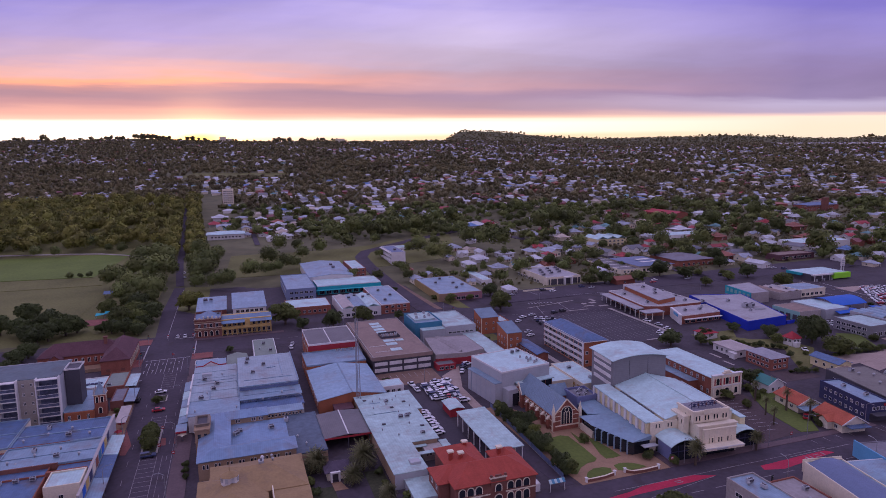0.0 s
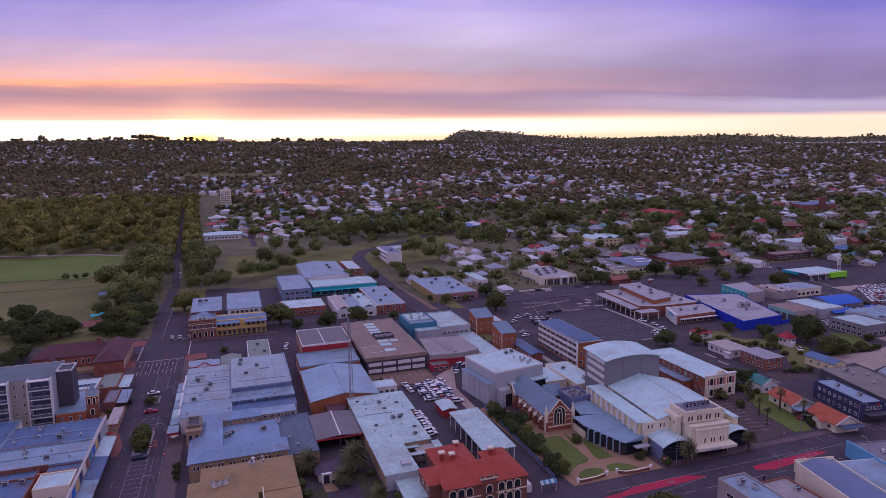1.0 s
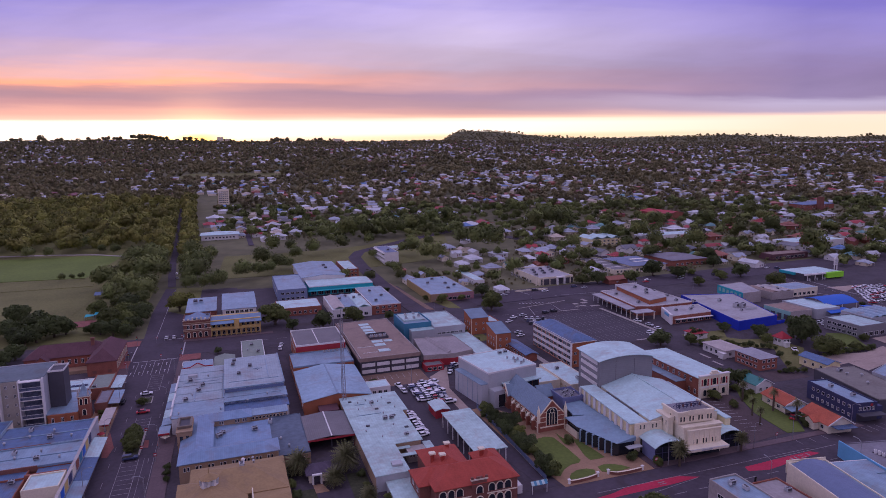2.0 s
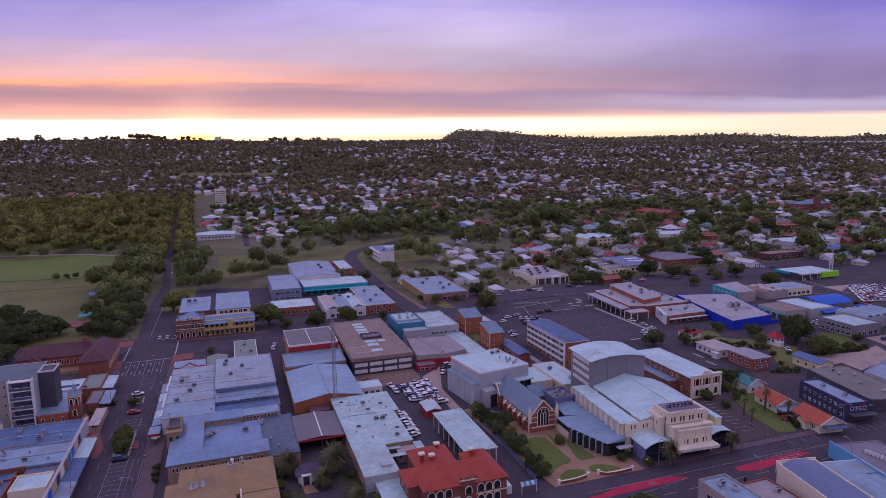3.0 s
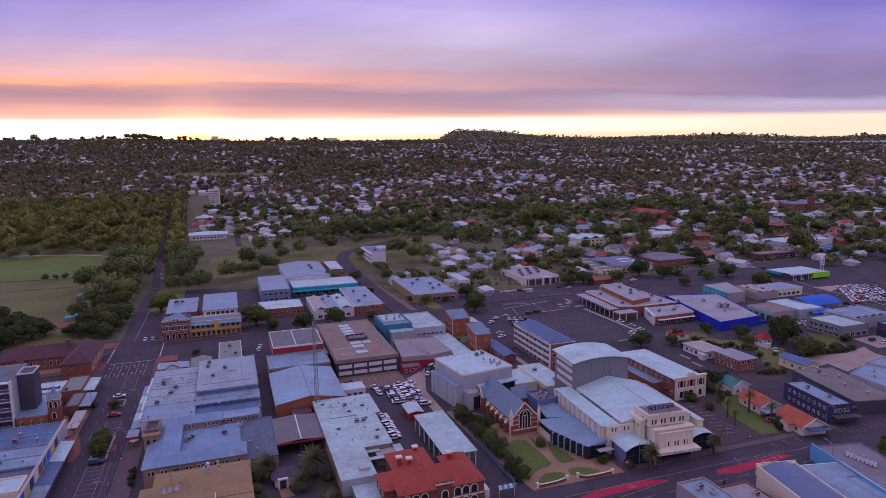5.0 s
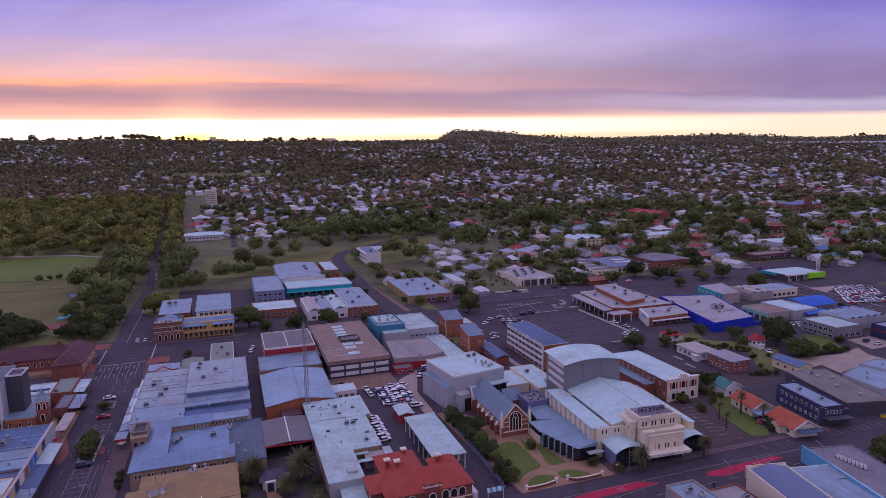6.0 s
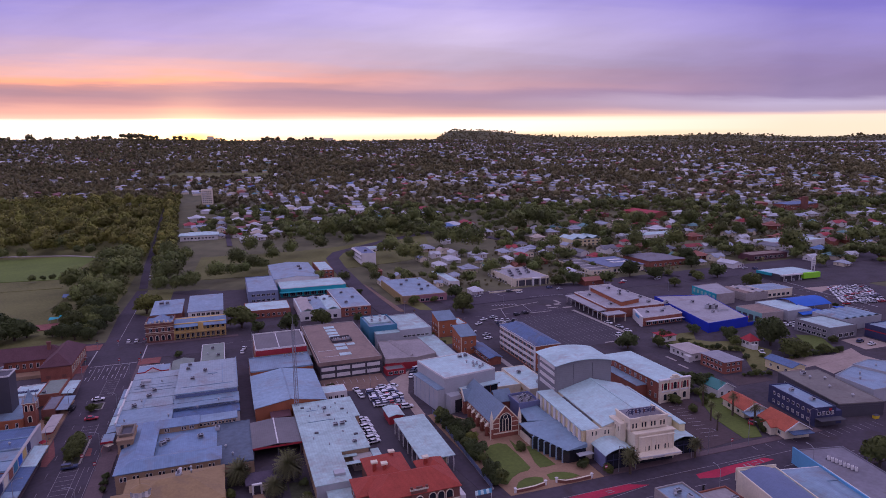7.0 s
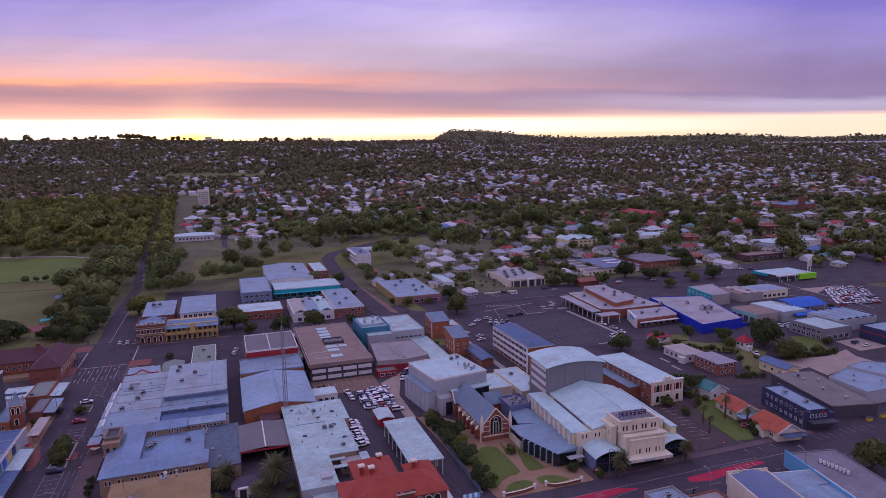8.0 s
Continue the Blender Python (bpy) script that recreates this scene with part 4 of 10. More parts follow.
def lattice_mast(x, y, h, w0, w1):
    ob = thing("radio_mast", x, y, 0, "slender grey steel lattice radio mast", "mast")
    legs = [(-1, -0.6), (1, -0.6), (0, 1.1)]
    n = 16
    for k, (a, b) in enumerate(legs):
        bm = bmesh.new()
        beam(bm, (x + a * w0, y + b * w0, 0), (x + a * w1, y + b * w1, h), 0.075)
        part("leg", bm, "mast_steel", ob)
    for i in range(n):
        z0, z1 = h * i / n, h * (i + 1) / n
        s0, s1 = w0 + (w1 - w0) * i / n, w0 + (w1 - w0) * (i + 1) / n
        bm = bmesh.new()
        for k in range(3):
            (a, b), (c, d) = legs[k], legs[(k + 1) % 3]
            beam(bm, (x + a * s0, y + b * s0, z0), (x + c * s1, y + d * s1, z1), 0.035)
            beam(bm, (x + a * s1, y + b * s1, z1), (x + c * s1, y + d * s1, z1), 0.035)
        part("bracing", bm, "mast_steel", ob)
    bm = bmesh.new()
    beam(bm, (x, y, h), (x, y, h + 4.0), 0.05)
    part("aerial", bm, "mast_steel", ob)
    part("footing", boxes((x - 1.4, x + 1.4, y - 1.2, y + 1.6, -0.1, 0.35)), "concrete", ob)


lattice_mast(45.0, 213.2, 34.5, 0.75, 0.45)

shed = thing("carport", 36, 195, 0, "open shed with a dark grey gabled metal roof and red fascia", "shed")
rb = bmesh.new()
thick(rb, roof_polys(29, 43.5, 185.5, 205, 4.2, "gable_y", 0.6, 0.3))
part("roof", rb, "dark_sheet", shed)
part("ridge_cap", boxes((36.05, 36.45, 185.2, 205.3, 4.8, 4.93)), "white", shed)
part("fascia", boxes((28.7, 43.8, 185.0, 185.18, 3.7, 4.25)), "red_paint", shed)
part("back_wall", boxes((29, 43.3, 204.6, 204.9, -0.2, 4.1)), "dark_brick", shed)
part("side_wall", boxes((43.2, 43.42, 185.6, 204.5, -0.2, 4.1)), "dark_brick", shed)
for x in (29.1, 36.2, 43.0):
    part("post", boxes((x - 0.12, x + 0.12, 185.4, 185.64, -0.1, 4.1)), "charcoal", shed)

ws = thing("workshop", 54, 185, 0, "long white metal-roofed workshop with stepped outline", "workshop")
part("wall", boxes((43.7, 64.0, 197.2, 214.8, -0.2, 4.55), (43.7, 61.8, 172.9, 197.19, -0.2, 4.55), (43.7, 53.2, 155.3, 172.89, -0.2, 4.55)), "tan_brick", ws)
part("roof", boxes((43.4, 64.3, 197, 215.1, 4.56, 4.78)), "pale_sheet", ws)
part("roof", boxes((43.4, 62.4, 172.7, 196.99, 4.56, 4.74)), "pale_sheet", ws)
part("roof", boxes((43.4, 53.5, 155, 172.69, 4.56, 4.78)), "pale_sheet", ws)
part("front_wall", boxes((43.7, 53.2, 155.05, 155.28, 0, 4.5)), "grey_wall", ws)
part("lower_roof", boxes((46.2, 53.4, 144, 155.0, 2.7, 2.9)), "pale_sheet", ws)
part("lower_wall", boxes((46.4, 53.2, 144.2, 155.0, -0.2, 2.69)), "grey_wall", ws)
part("loading_wall", boxes((56.5, 62.3, 168.4, 172.6, -0.2, 3.3)), "concrete", ws)
part("loading_roof", boxes((53.6, 65.0, 166.5, 168.3, 3.3, 3.45), (62.4, 65.0, 168.3, 174, 3.3, 3.45), (53.6, 58, 171, 172.6, 3.5, 3.65)), "pale_sheet", ws)
for i in range(5):
    window(ws, 57.2 + 1.1 * i, 168.38, 1.6, "s", 0.8, 1.2)
part("hatch", boxes((49.2, 52.2, 158.5, 161, 4.8, 5.5)), "grey_wall", ws)
for x, y in ((49, 208), (52, 209.5), (56, 207), (58, 210), (53, 204), (48, 202), (55.5, 196.3), (60.5, 200), (47, 184), (51, 178.5), (56.5, 186), (58, 178)):
    vent(x, y, 4.8, 0.75)
ac(55.0, 191.5, 4.8, 0, 1.0), ac(57.2, 191.5, 4.8, 0, 1.0), ac(53.5, 206.2, 4.8, 20, 0.9), ac(58.6, 177.5, 4.75, 0, 0.8)

for x0, x1, y0, y1 in ((47, 55, 197.0, 197.2), (47.6, 51.4, 206.5, 206.8)):
    part("roof_flashing", boxes((x0, x1, y0, y1, 4.7, 4.9)), "zinc", ws)
for x, y in ((46.5, 210), (59.5, 204.5), (54.2, 200.8), (48.4, 188), (58.4, 193.6), (60.0, 183.0)):
    part("roof_hatch", boxes((x - 0.6, x + 0.6, y - 0.4, y + 0.4, 4.7, 5.1)), "charcoal", ws)

ob = building("small_office", (54.5, 65, 224.5, 232), 3.4, "white", "white_metal", label="small white flat-roofed office with a fenced yard", parapet=0.2)
windows(ob, (54.5, 65, 224.5, 232), "s", 4, (1.0,), 1.4, 1.2)

can = thing("canopy", 79, 173, 0, "white metal carport canopy on pale posts", "canopy")
rb = bmesh.new()
thick(rb, [[(73.9, 157.8, 5.1), (84.3, 157.8, 5.3), (84.3, 189.2, 5.3), (73.9, 189.2, 5.1)]], 0.22)
part("roof", rb, "pale_sheet", can)
for i in range(7):
    for x in (74.2, 83.9):
        part("post", boxes((x - 0.14, x + 0.14, 158.2 + 5 * i, 158.48 + 5 * i, -0.1, 5.0)), "white", can)
part("rear_wall", boxes((82.2, 82.5, 160, 189, 0, 4.9)), "cream", can)

# ---- brick house with arcades and a terracotta roof ----
red = thing("arcaded_house", 67, 146, 0, "two-storey dark brick house with cream arches and terracotta hip roof", "building")
part("wall", boxes((55.5, 78.3, 138.5, 150.5, -0.2, 7.0)), "dark_brick", red)
part("rear_wall", boxes((57.5, 68.5, 150.6, 162, -0.2, 6.6)), "dark_brick", red)
part("side_wall", boxes((52.5, 55.4, 143, 152, -0.2, 6.4)), "dark_brick", red)
rb = bmesh.new()
thick(rb, roof_polys(55.5, 78.3, 138.5, 150.5, 7.05, "hip", 3.3, 0.5))
part("roof", rb, "terracotta", red)
rb = bmesh.new()
thick(rb, roof_polys(57.5, 68.5, 144, 162, 6.7, "hip", 3.2, 0.5))
part("rear_roof", rb, "terracotta", red)
rb = bmesh.new()
thick(rb, roof_polys(52.5, 62, 143, 152, 6.5, "hip", 2.4, 0.5))
part("side_roof", rb, "terracotta", red)
rb = bmesh.new()
thick(rb, roof_polys(71, 78.5, 146, 155, 6.9, "hip", 2.5, 0.4))
part("wing_roof", rb, "terracotta", red)
part("wing_wall", boxes((71.3, 78.3, 150.6, 155, -0.2, 6.85)), "dark_brick", red)
for x, y, z in ((59, 152.5, 8.6), (61.2, 150.2, 9.0), (72.8, 150.5, 8.6), (65, 157.5, 8.4)):
    c = part("chimney", boxes((x - 0.5, x + 0.5, y - 0.5, y + 0.5, 5.5, z + 1.3)), "terracotta", red)
    part("chimney_cap", boxes((x - 0.85, x + 0.85, y - 0.75, y + 0.75, z + 1.3, z + 1.75)), "cream", c, "cream chimney cap")
part("parapet", boxes((65.2, 69.4, 138.1, 138.49, 5.8, 8.4), (65.0, 65.6, 138.0, 138.49, 8.41, 9.0), (66.5, 68.1, 138.0, 138.49, 8.41, 8.9), (69.0, 69.6, 138.0, 138.49, 8.41, 9.0)), "dark_brick", red)
part("parapet_cap", boxes((64.9, 69.7, 137.95, 138.55, 8.0, 8.38)), "cream", red)
for x in (57.3, 59.6, 61.9, 70.9, 73.2, 75.5):
    arch(red, x, 138.48, 4.2, "s", 1.7, 2.1)
    arch(red, x, 138.48, 0.6, "s", 1.7, 2.6)
arch(red, 67.3, 138.08, 4.3, "s", 1.6, 2.0), arch(red, 67.3, 138.08, 0.4, "s", 2.0, 3.0)
part("string_course", boxes((55.3, 65.1, 138.36, 138.49, 3.5, 3.8), (69.5, 78.4, 138.36, 138.49, 3.5, 3.8)), "cream", red)
for y in (145, 148.5):
    window(red, 78.32, y, 4.2, "e", 1.2, 1.8)
for y in (145, 149):
    window(red, 52.48, y, 4.0, "w", 1.2, 1.8)

# ---- pale grey hall beside the church ----
gh = building("grey_hall", (91.5, 113, 200, 222.5), 12.0, "grey_wall", "white_metal", label="tall pale grey panelled hall with a white roof", category="hall", parapet=0.35, cap="white")
part("west_block", boxes((88.6, 91.4, 200, 220, -0.2, 8.2)), "grey_wall", gh)
part("west_roof", boxes((88.3, 91.4, 199.8, 220.2, 8.21, 8.4)), "zinc", gh)
for i in range(5):
    part("panel_joint", boxes((88.52, 88.59, 203 + 3.6 * i, 203.12 + 3.6 * i, 0, 8.1)), "zinc", gh)
part("front_canopy", boxes((97.2, 113.2, 197.0, 200.0, 7.2, 7.6)), "white_metal", gh)
part("glazed_front", boxes((97.6, 113, 198.2, 199.98, -0.2, 7.15)), "glass", gh)
for i in range(6):
    part("mullion", boxes((97.8 + 3 * i - 0.1, 97.8 + 3 * i + 0.1, 198.05, 198.19, 0, 7.1)), "dark_brick", gh)
part("transom", boxes((97.6, 113, 198.06, 198.18, 3.6, 3.9)), "dark_brick", gh)
part("portico", boxes((91.8, 97.0, 196.2, 196.6, -0.1, 6.4), (91.8, 97.0, 196.61, 199.98, 6.0, 6.4), (91.8, 92.2, 196.61, 199.98, -0.1, 5.99)), "grey_wall", gh)
part("portico_glass", boxes((93.6, 96.4, 196.1, 196.19, 0.2, 4.8)), "glass", gh)
set_down(gh, (91.5, 200), (96.2, 200.8), 9)
ac(112.3, 221.8, 12.05), ac(109.6, 221.0, 12.05), vent(110, 214.5, 12.05, 1.2)
for x, y in ((113.0, 211.3), (114.0, 208.2), (112.4, 206.9), (111.0, 209.4), (112.0, 212.8)):
    ac(x, y, 12.05, 60, 0.8)
low = building("link_block", (116.8, 129, 206, 222), 3.6, "cream", "white_metal", label="low cream link building with white roofs", parapet=0.25)
windows(low, (116.8, 129, 206, 222), "w", 5, (1.0,), 1.8, 1.2)
ob = building("courtyard_rooms", (130, 140.5, 200, 226), 3.4, "cream", "white_metal", label="low courtyard building with a bright white roof", parapet=0.2)
windows(ob, (130, 140.5, 200, 226), "w", 7, (0.9,), 1.8, 1.3, pane_mat="yellow")
part("covered_way", boxes((114, 121, 222.5, 226, 3.0, 3.2)), "zinc", ob)
ac(134, 218, 3.5), ac(136, 205, 3.5, 90)

# ---- gothic church ----
ch = thing("church", 107.3, 187, 0, "gothic red brick church with slate roof and cream stone trim", "church")
bm = bmesh.new()
gable_walls(bm, 102.6, 112.2, 173.2, 200.5, -0.3, 5.4, "gable_y", 5.2)
part("wall", bm, "brick", ch)
rb = bmesh.new()
thick(rb, roof_polys(102.6, 112.2, 173.7, 200.5, 5.45, "gable_y", 5.2, 0.35))
part("roof", rb, "slate", ch)
bm = bmesh.new()
for s in (-1, 1):
    beam(bm, (107.4 + s * 5.0, 173.15, 5.3), (107.4, 173.15, 10.75), 0.17)
part("gable_coping", bm, "cream", ch, "cream stone gable coping")
for x in (102.4, 112.4):
    p = part("pinnacle", boxes((x - 0.42, x + 0.42, 172.6, 173.5, -0.2, 7.2)), "cream", ch, "cream stone corner pinnacle")
    bm = bmesh.new()
    cyl(bm, x, 173.05, 7.2, 9.6, 0.6, 0.05, 4)
    part("spire", bm, "cream", p)
    part("brick_face", boxes((x - 0.35, x + 0.35, 172.38, 172.49, 0.4, 3.6)), "brick", p)
tw = arch(ch, 107.4, 173.18, 2.2, "s", 4.0, 6.0, "cream", "glass", "tracery_window")
for x in (106.4, 107.4, 108.4):
    bm = bmesh.new()
    beam(bm, (x, 173.08, 2.2), (x, 173.08, 6.4), 0.09)
    part("mullion", bm, "cream", ch)
bm = bmesh.new()
for a in range(12):
    t0, t1 = 2 * math.pi * a / 12, 2 * math.pi * (a + 1) / 12
    beam(bm, (107.4 + 0.75 * math.cos(t0), 173.08, 7.0 + 0.75 * math.sin(t0)), (107.4 + 0.75 * math.cos(t1), 173.08, 7.0 + 0.75 * math.sin(t1)), 0.08)
part("rose_tracery", bm, "cream", ch)
part("string_course", boxes((102.9, 111.9, 173.02, 173.19, 1.5, 1.9)), "cream", ch)
for z in (1.2, 3.2, 4.9):
    part("stone_band", boxes((102.5, 102.58, 174, 200.4, z, z + 0.22)), "cream", ch)
for z, k in ((3.4, 0.0), (5.0, 0.0), (6.6, 1.4), (8.2, 2.9)):
    for x0, x1 in ((102.9 + k, 105.2), (109.6, 111.9 - k)):
        if x1 - x0 > 0.4:
            part("stone_band", boxes((x0, x1, 173.1, 173.19, z, z + 0.2)), "cream", ch)
for i in range(6):
    y = 176.2 + 3.9 * i
    b_ = part("buttress", boxes((101.5, 102.55, y - 0.4, y + 0.4, -0.2, 3.4)), "brick", ch)
    bm = bmesh.new()
    prism(bm, [(101.4, y - 0.5), (102.58, y - 0.5), (102.58, y + 0.5), (101.4, y + 0.5)], 3.4, [3.5, 4.6, 4.6, 3.5])
    part("buttress_cap", bm, "cream", b_, "cream stone sloping cap")
    if i < 5:
        arch(ch, 102.58, y + 1.95, 1.4, "w", 1.0, 2.8)
for x0, x1, y0, y1, kind in ((101.4, 104.6, 195.0, 200.3, "gable_x"), (111.5, 117.5, 189.5, 196, "gable_x")):
    bm = bmesh.new()
    gable_walls(bm, x0, x1, y0, y1, -0.3, 5.0, kind, 3.4)
    tr = part("transept", bm, "brick", ch)
    rb = bmesh.new()
    thick(rb, roof_polys(x0, x1 + (2.0 if x0 < 105 else 0), y0, y1, 5.05, kind, 3.4, 0.3))
    part("transept_roof", rb, "slate", tr)
arch(ch, 101.38, 197.65, 1.8, "w", 1.8, 4.0)
bm = bmesh.new()
for s in (-1, 1):
    beam(bm, (101.35, 197.65 + s * 2.8, 5.0), (101.35, 197.65, 8.7), 0.2)
part("transept_coping", bm, "cream", ch)

# ---- glazed annex ----
an = thing("glazed_annex", 118, 166, 0, "low annex with a blue-grey metal roof and white-framed glazing", "building")
bm = bmesh.new()
prism(bm, [(112.9, 164.5), (117.6, 150.4), (123.4, 150.4), (123.4, 181.8), (117.0, 181.8), (115.5, 172), (112.9, 172)], -0.2, 4.3)
part("wall", bm, "glass", an)
bm = bmesh.new()
prism(bm, [(111.7, 164.7), (116.6, 149.6), (123.4, 149.6), (123.4, 168), (111.7, 172.4)], 4.31, [4.4, 4.4, 5.6, 5.6, 4.5])
part("roof", bm, "annex_sheet", an)
bm = bmesh.new()
prism(bm, [(115.0, 172.6), (123.4, 168.2), (123.4, 181.8), (116.6, 181.8)], 4.31, [4.7, 5.2, 5.2, 4.7])
part("rear_roof", bm, "annex_sheet", an)
for i in range(6):                         # folded bays along the garden side
    f0, f1 = i / 6, (i + 1) / 6
    ax, ay, bx, by = 111.9 + 5.0 * f0, 163.2 - 13.4 * f0, 111.9 + 5.0 * f1, 163.2 - 13.4 * f1
    bm = bmesh.new()
    prism(bm, [(ax + 0.9, ay + 0.2), (ax - 0.5, ay - 0.9), (ax - 0.1, ay - 1.25), (ax + 1.1, ay - 0.2)], 0.0, 4.28)
    part("bay_fin", bm, "zinc", an, "pale blue metal bay fin")
    bm = bmesh.new()
    prism(bm, [(ax - 0.2, ay - 1.2), (bx + 0.7, by + 0.2), (bx + 0.8, by + 0.4), (ax, ay - 1.0)], 0.3, 4.1)
    part("bay_pane", bm, "glass", an)
pr = thing("plant_room", 121, 186.5, 0, "lilac-grey panelled plant room with roof machinery", "building")
part("wall", boxes((116.6, 124.6, 182.0, 191.0, -0.2, 6.0)), "lilac_wall", pr)
part("roof", boxes((116.9, 124.3, 182.3, 190.7, 6.01, 6.15)), "membrane_dark", pr)
part("parapet", parapet_bm(116.5, 124.7, 181.9, 191.1, 6.01, 6.9, 0.25), "lilac_wall", pr)
for x, y in ((118.6, 184.6), (120.9, 184.2), (122.8, 186.4), (119.4, 187.6), (121.6, 188.6)):
    ac(x, y, 6.2, 30, 0.9)
part("plinth", boxes((111.9, 112.5, 164.6, 172, 0, 2.2)), "cream", an)
part("entry_canopy", boxes((119.5, 124.5, 147.5, 149.5, 3.0, 3.25)), "grey_wall", an)
# ---- theatre ----
th = thing("theatre", 140, 165, 0, "large cream art-deco theatre with white metal roofs and grey flytower", "theatre")
part("side_wall", boxes((123.6, 129.6, 150, 183, -0.2, 9.0)), "pale_yellow", th)
part("side_roof", boxes((123.2, 129.2, 149.8, 183.2, 9.01, 9.3)), "white_metal", th)
for i in range(10):
    part("pilaster", boxes((123.15, 123.58, 150.8 + 3.5 * i, 152.0 + 3.5 * i, 0, 8.9)), "white", th)
part("gutter_slot", boxes((129.25, 130.2, 156, 176, 9.0, 9.12)), "charcoal", th)
bm = bmesh.new()
gable_walls(bm, 130.3, 154.6, 150.2, 180.6, -0.2, 9.4, "gable_y", 3.2)
part("auditorium_wall", bm, "cream", th)
rb = bmesh.new()
thick(rb, roof_polys(130.2, 154.7, 150, 180.7, 9.5, "gable_y", 3.3, 0.0), 0.2)
part("auditorium_roof", rb, "white_metal_y", th)
part("ridge_cap", boxes((142.2, 142.7, 152.7, 180.6, 12.78, 12.96)), "white_metal", th)
for y0, y1 in ((152.8, 161.5), (161.8, 171.0), (171.3, 180.4)):
    part("eaves_gutter", boxes((154.72, 155.0, y0, y1, 9.2, 9.5)), "zinc", th)
part("gutter_wall", boxes((155.05, 157.0, 147, 180, -0.2, 8.2)), "pale_yellow", th)
part("gutter_roof", boxes((155.02, 157.2, 146.8, 180, 8.21, 8.5)), "white_metal", th)
ft = part("flytower", boxes((129.7, 150.8, 180.8, 196.8, -0.2, 18.6)), "fly_grey", th, "grey panelled flytower")
rb = bmesh.new()
barrel(rb, 128.9, 151.6, 180.0, 197.6, 18.65, 1.5)
part("flytower_roof", rb, "white_metal_y", ft, "curved white metal roof")
bm = bmesh.new()
arc = [(129.8 + 20.9 * k / 12, 18.58 + 1.42 * (1 - (k / 6 - 1) ** 2)) for k in range(13)]
lo_, hi_ = [bm.verts.new((x, 180.85, z)) for x, z in arc], [bm.verts.new((x, 181.2, z)) for x, z in arc]
bm.faces.new(lo_), bm.faces.new(hi_[::-1])
for k in range(12):
    bm.faces.new((lo_[k + 1], lo_[k], hi_[k], hi_[k + 1]))
part("gable_panel", bm, "fly_grey", ft)
for z in (8.6, 11.4, 14.2, 16.6):
    part("louvre_band", boxes((129.5, 129.68, 182.4, 194.8, z, z + 1.3)), "white", ft)
for x in (136.0, 143.4):
    part("panel_joint", boxes((x, x + 0.1, 180.72, 180.79, 9.5, 18.5)), "charcoal", ft)
part("front_wall", boxes((136.8, 150.0, 142.4, 152.9, -0.2, 9.2)), "cream", th)
part("front_step", boxes((137.8, 149.2, 141.5, 142.39, 2.5, 8.4)), "cream", th)
part("front_cornice", boxes((136.5, 150.3, 142.1, 144.2, 9.21, 9.55), (137.6, 149.4, 141.3, 142.09, 8.41, 8.7)), "cream", th)
up = part("upper_wall", boxes((136.2, 148.8, 144.6, 152.5, 9.56, 12.7)), "cream", th)
part("upper_parapet", boxes((135.95, 149.05, 144.35, 144.9, 12.71, 13.4), (135.95, 136.5, 144.91, 152.8, 12.71, 13.4), (148.5, 149.05, 144.91, 152.8, 12.71, 13.4), (139.5, 145.5, 144.2, 144.34, 12.3, 13.8)), "cream", up)
part("upper_roof", boxes((136.55, 148.45, 144.95, 152.4, 12.71, 12.9)), "membrane_dark", up)
part("stair_wall", boxes((134.3, 136.15, 146.6, 153.2, -0.2, 11.2)), "cream", th)
part("flank_wall", boxes((124.6, 134.2, 149.4, 149.75, -0.2, 9.2)), "cream", th)
part("flank_wall", boxes((150.1, 154.9, 150.6, 153, -0.2, 9.6)), "cream", th)
for i in range(4):
    for dx in (-0.55, 0.55):
        window(th, 137.8 + 3.15 * i + dx, 144.58, 10.2, "s", 0.7, 1.7, frame_mat="cream", bars=1)
for i in range(3):
    for dx in (-0.5, 0.5):
        window(th, 140.4 + 3.2 * i + dx, 141.48, 4.2, "s", 0.65, 1.7, frame_mat="cream", bars=1)
for x in (126.6, 127.8, 130.8, 132.0):
    window(th, x, 149.38, 7.2, "s", 0.6, 1.5, frame_mat="cream", bars=1)
for y in (147.6, 149.4, 151.2):
    window(th, 134.28, y, 8.6, "w", 0.6, 1.5, frame_mat="cream", bars=1)
for y in (146.0, 148.2):
    window(th, 136.18, y, 10.2, "w", 0.6, 1.6, frame_mat="cream", bars=1)
for i in range(7):
    part("pilaster", boxes((138.0 + 1.8 * i, 138.3 + 1.8 * i, 141.34, 141.49, 2.6, 8.3)), "cream", th)
mq = part("marquee", boxes((135.2, 150.2, 138.8, 142.3, 3.1, 4.0)), "cream", th, "cream street marquee")
part("marquee_soffit", boxes((135.3, 150.1, 139.0, 142.2, 2.98, 3.09)), "white", mq)
part("marquee_edge", boxes((135.1, 150.3, 138.7, 138.79, 3.75, 4.05)), "white", mq)
part("sign_bar", boxes((140.6, 144.4, 138.68, 138.79, 3.3, 3.65)), "grey_wall", mq)
part("shopfront", boxes((137.2, 149.6, 142.2, 142.39, 0, 2.9)), "glass", th)
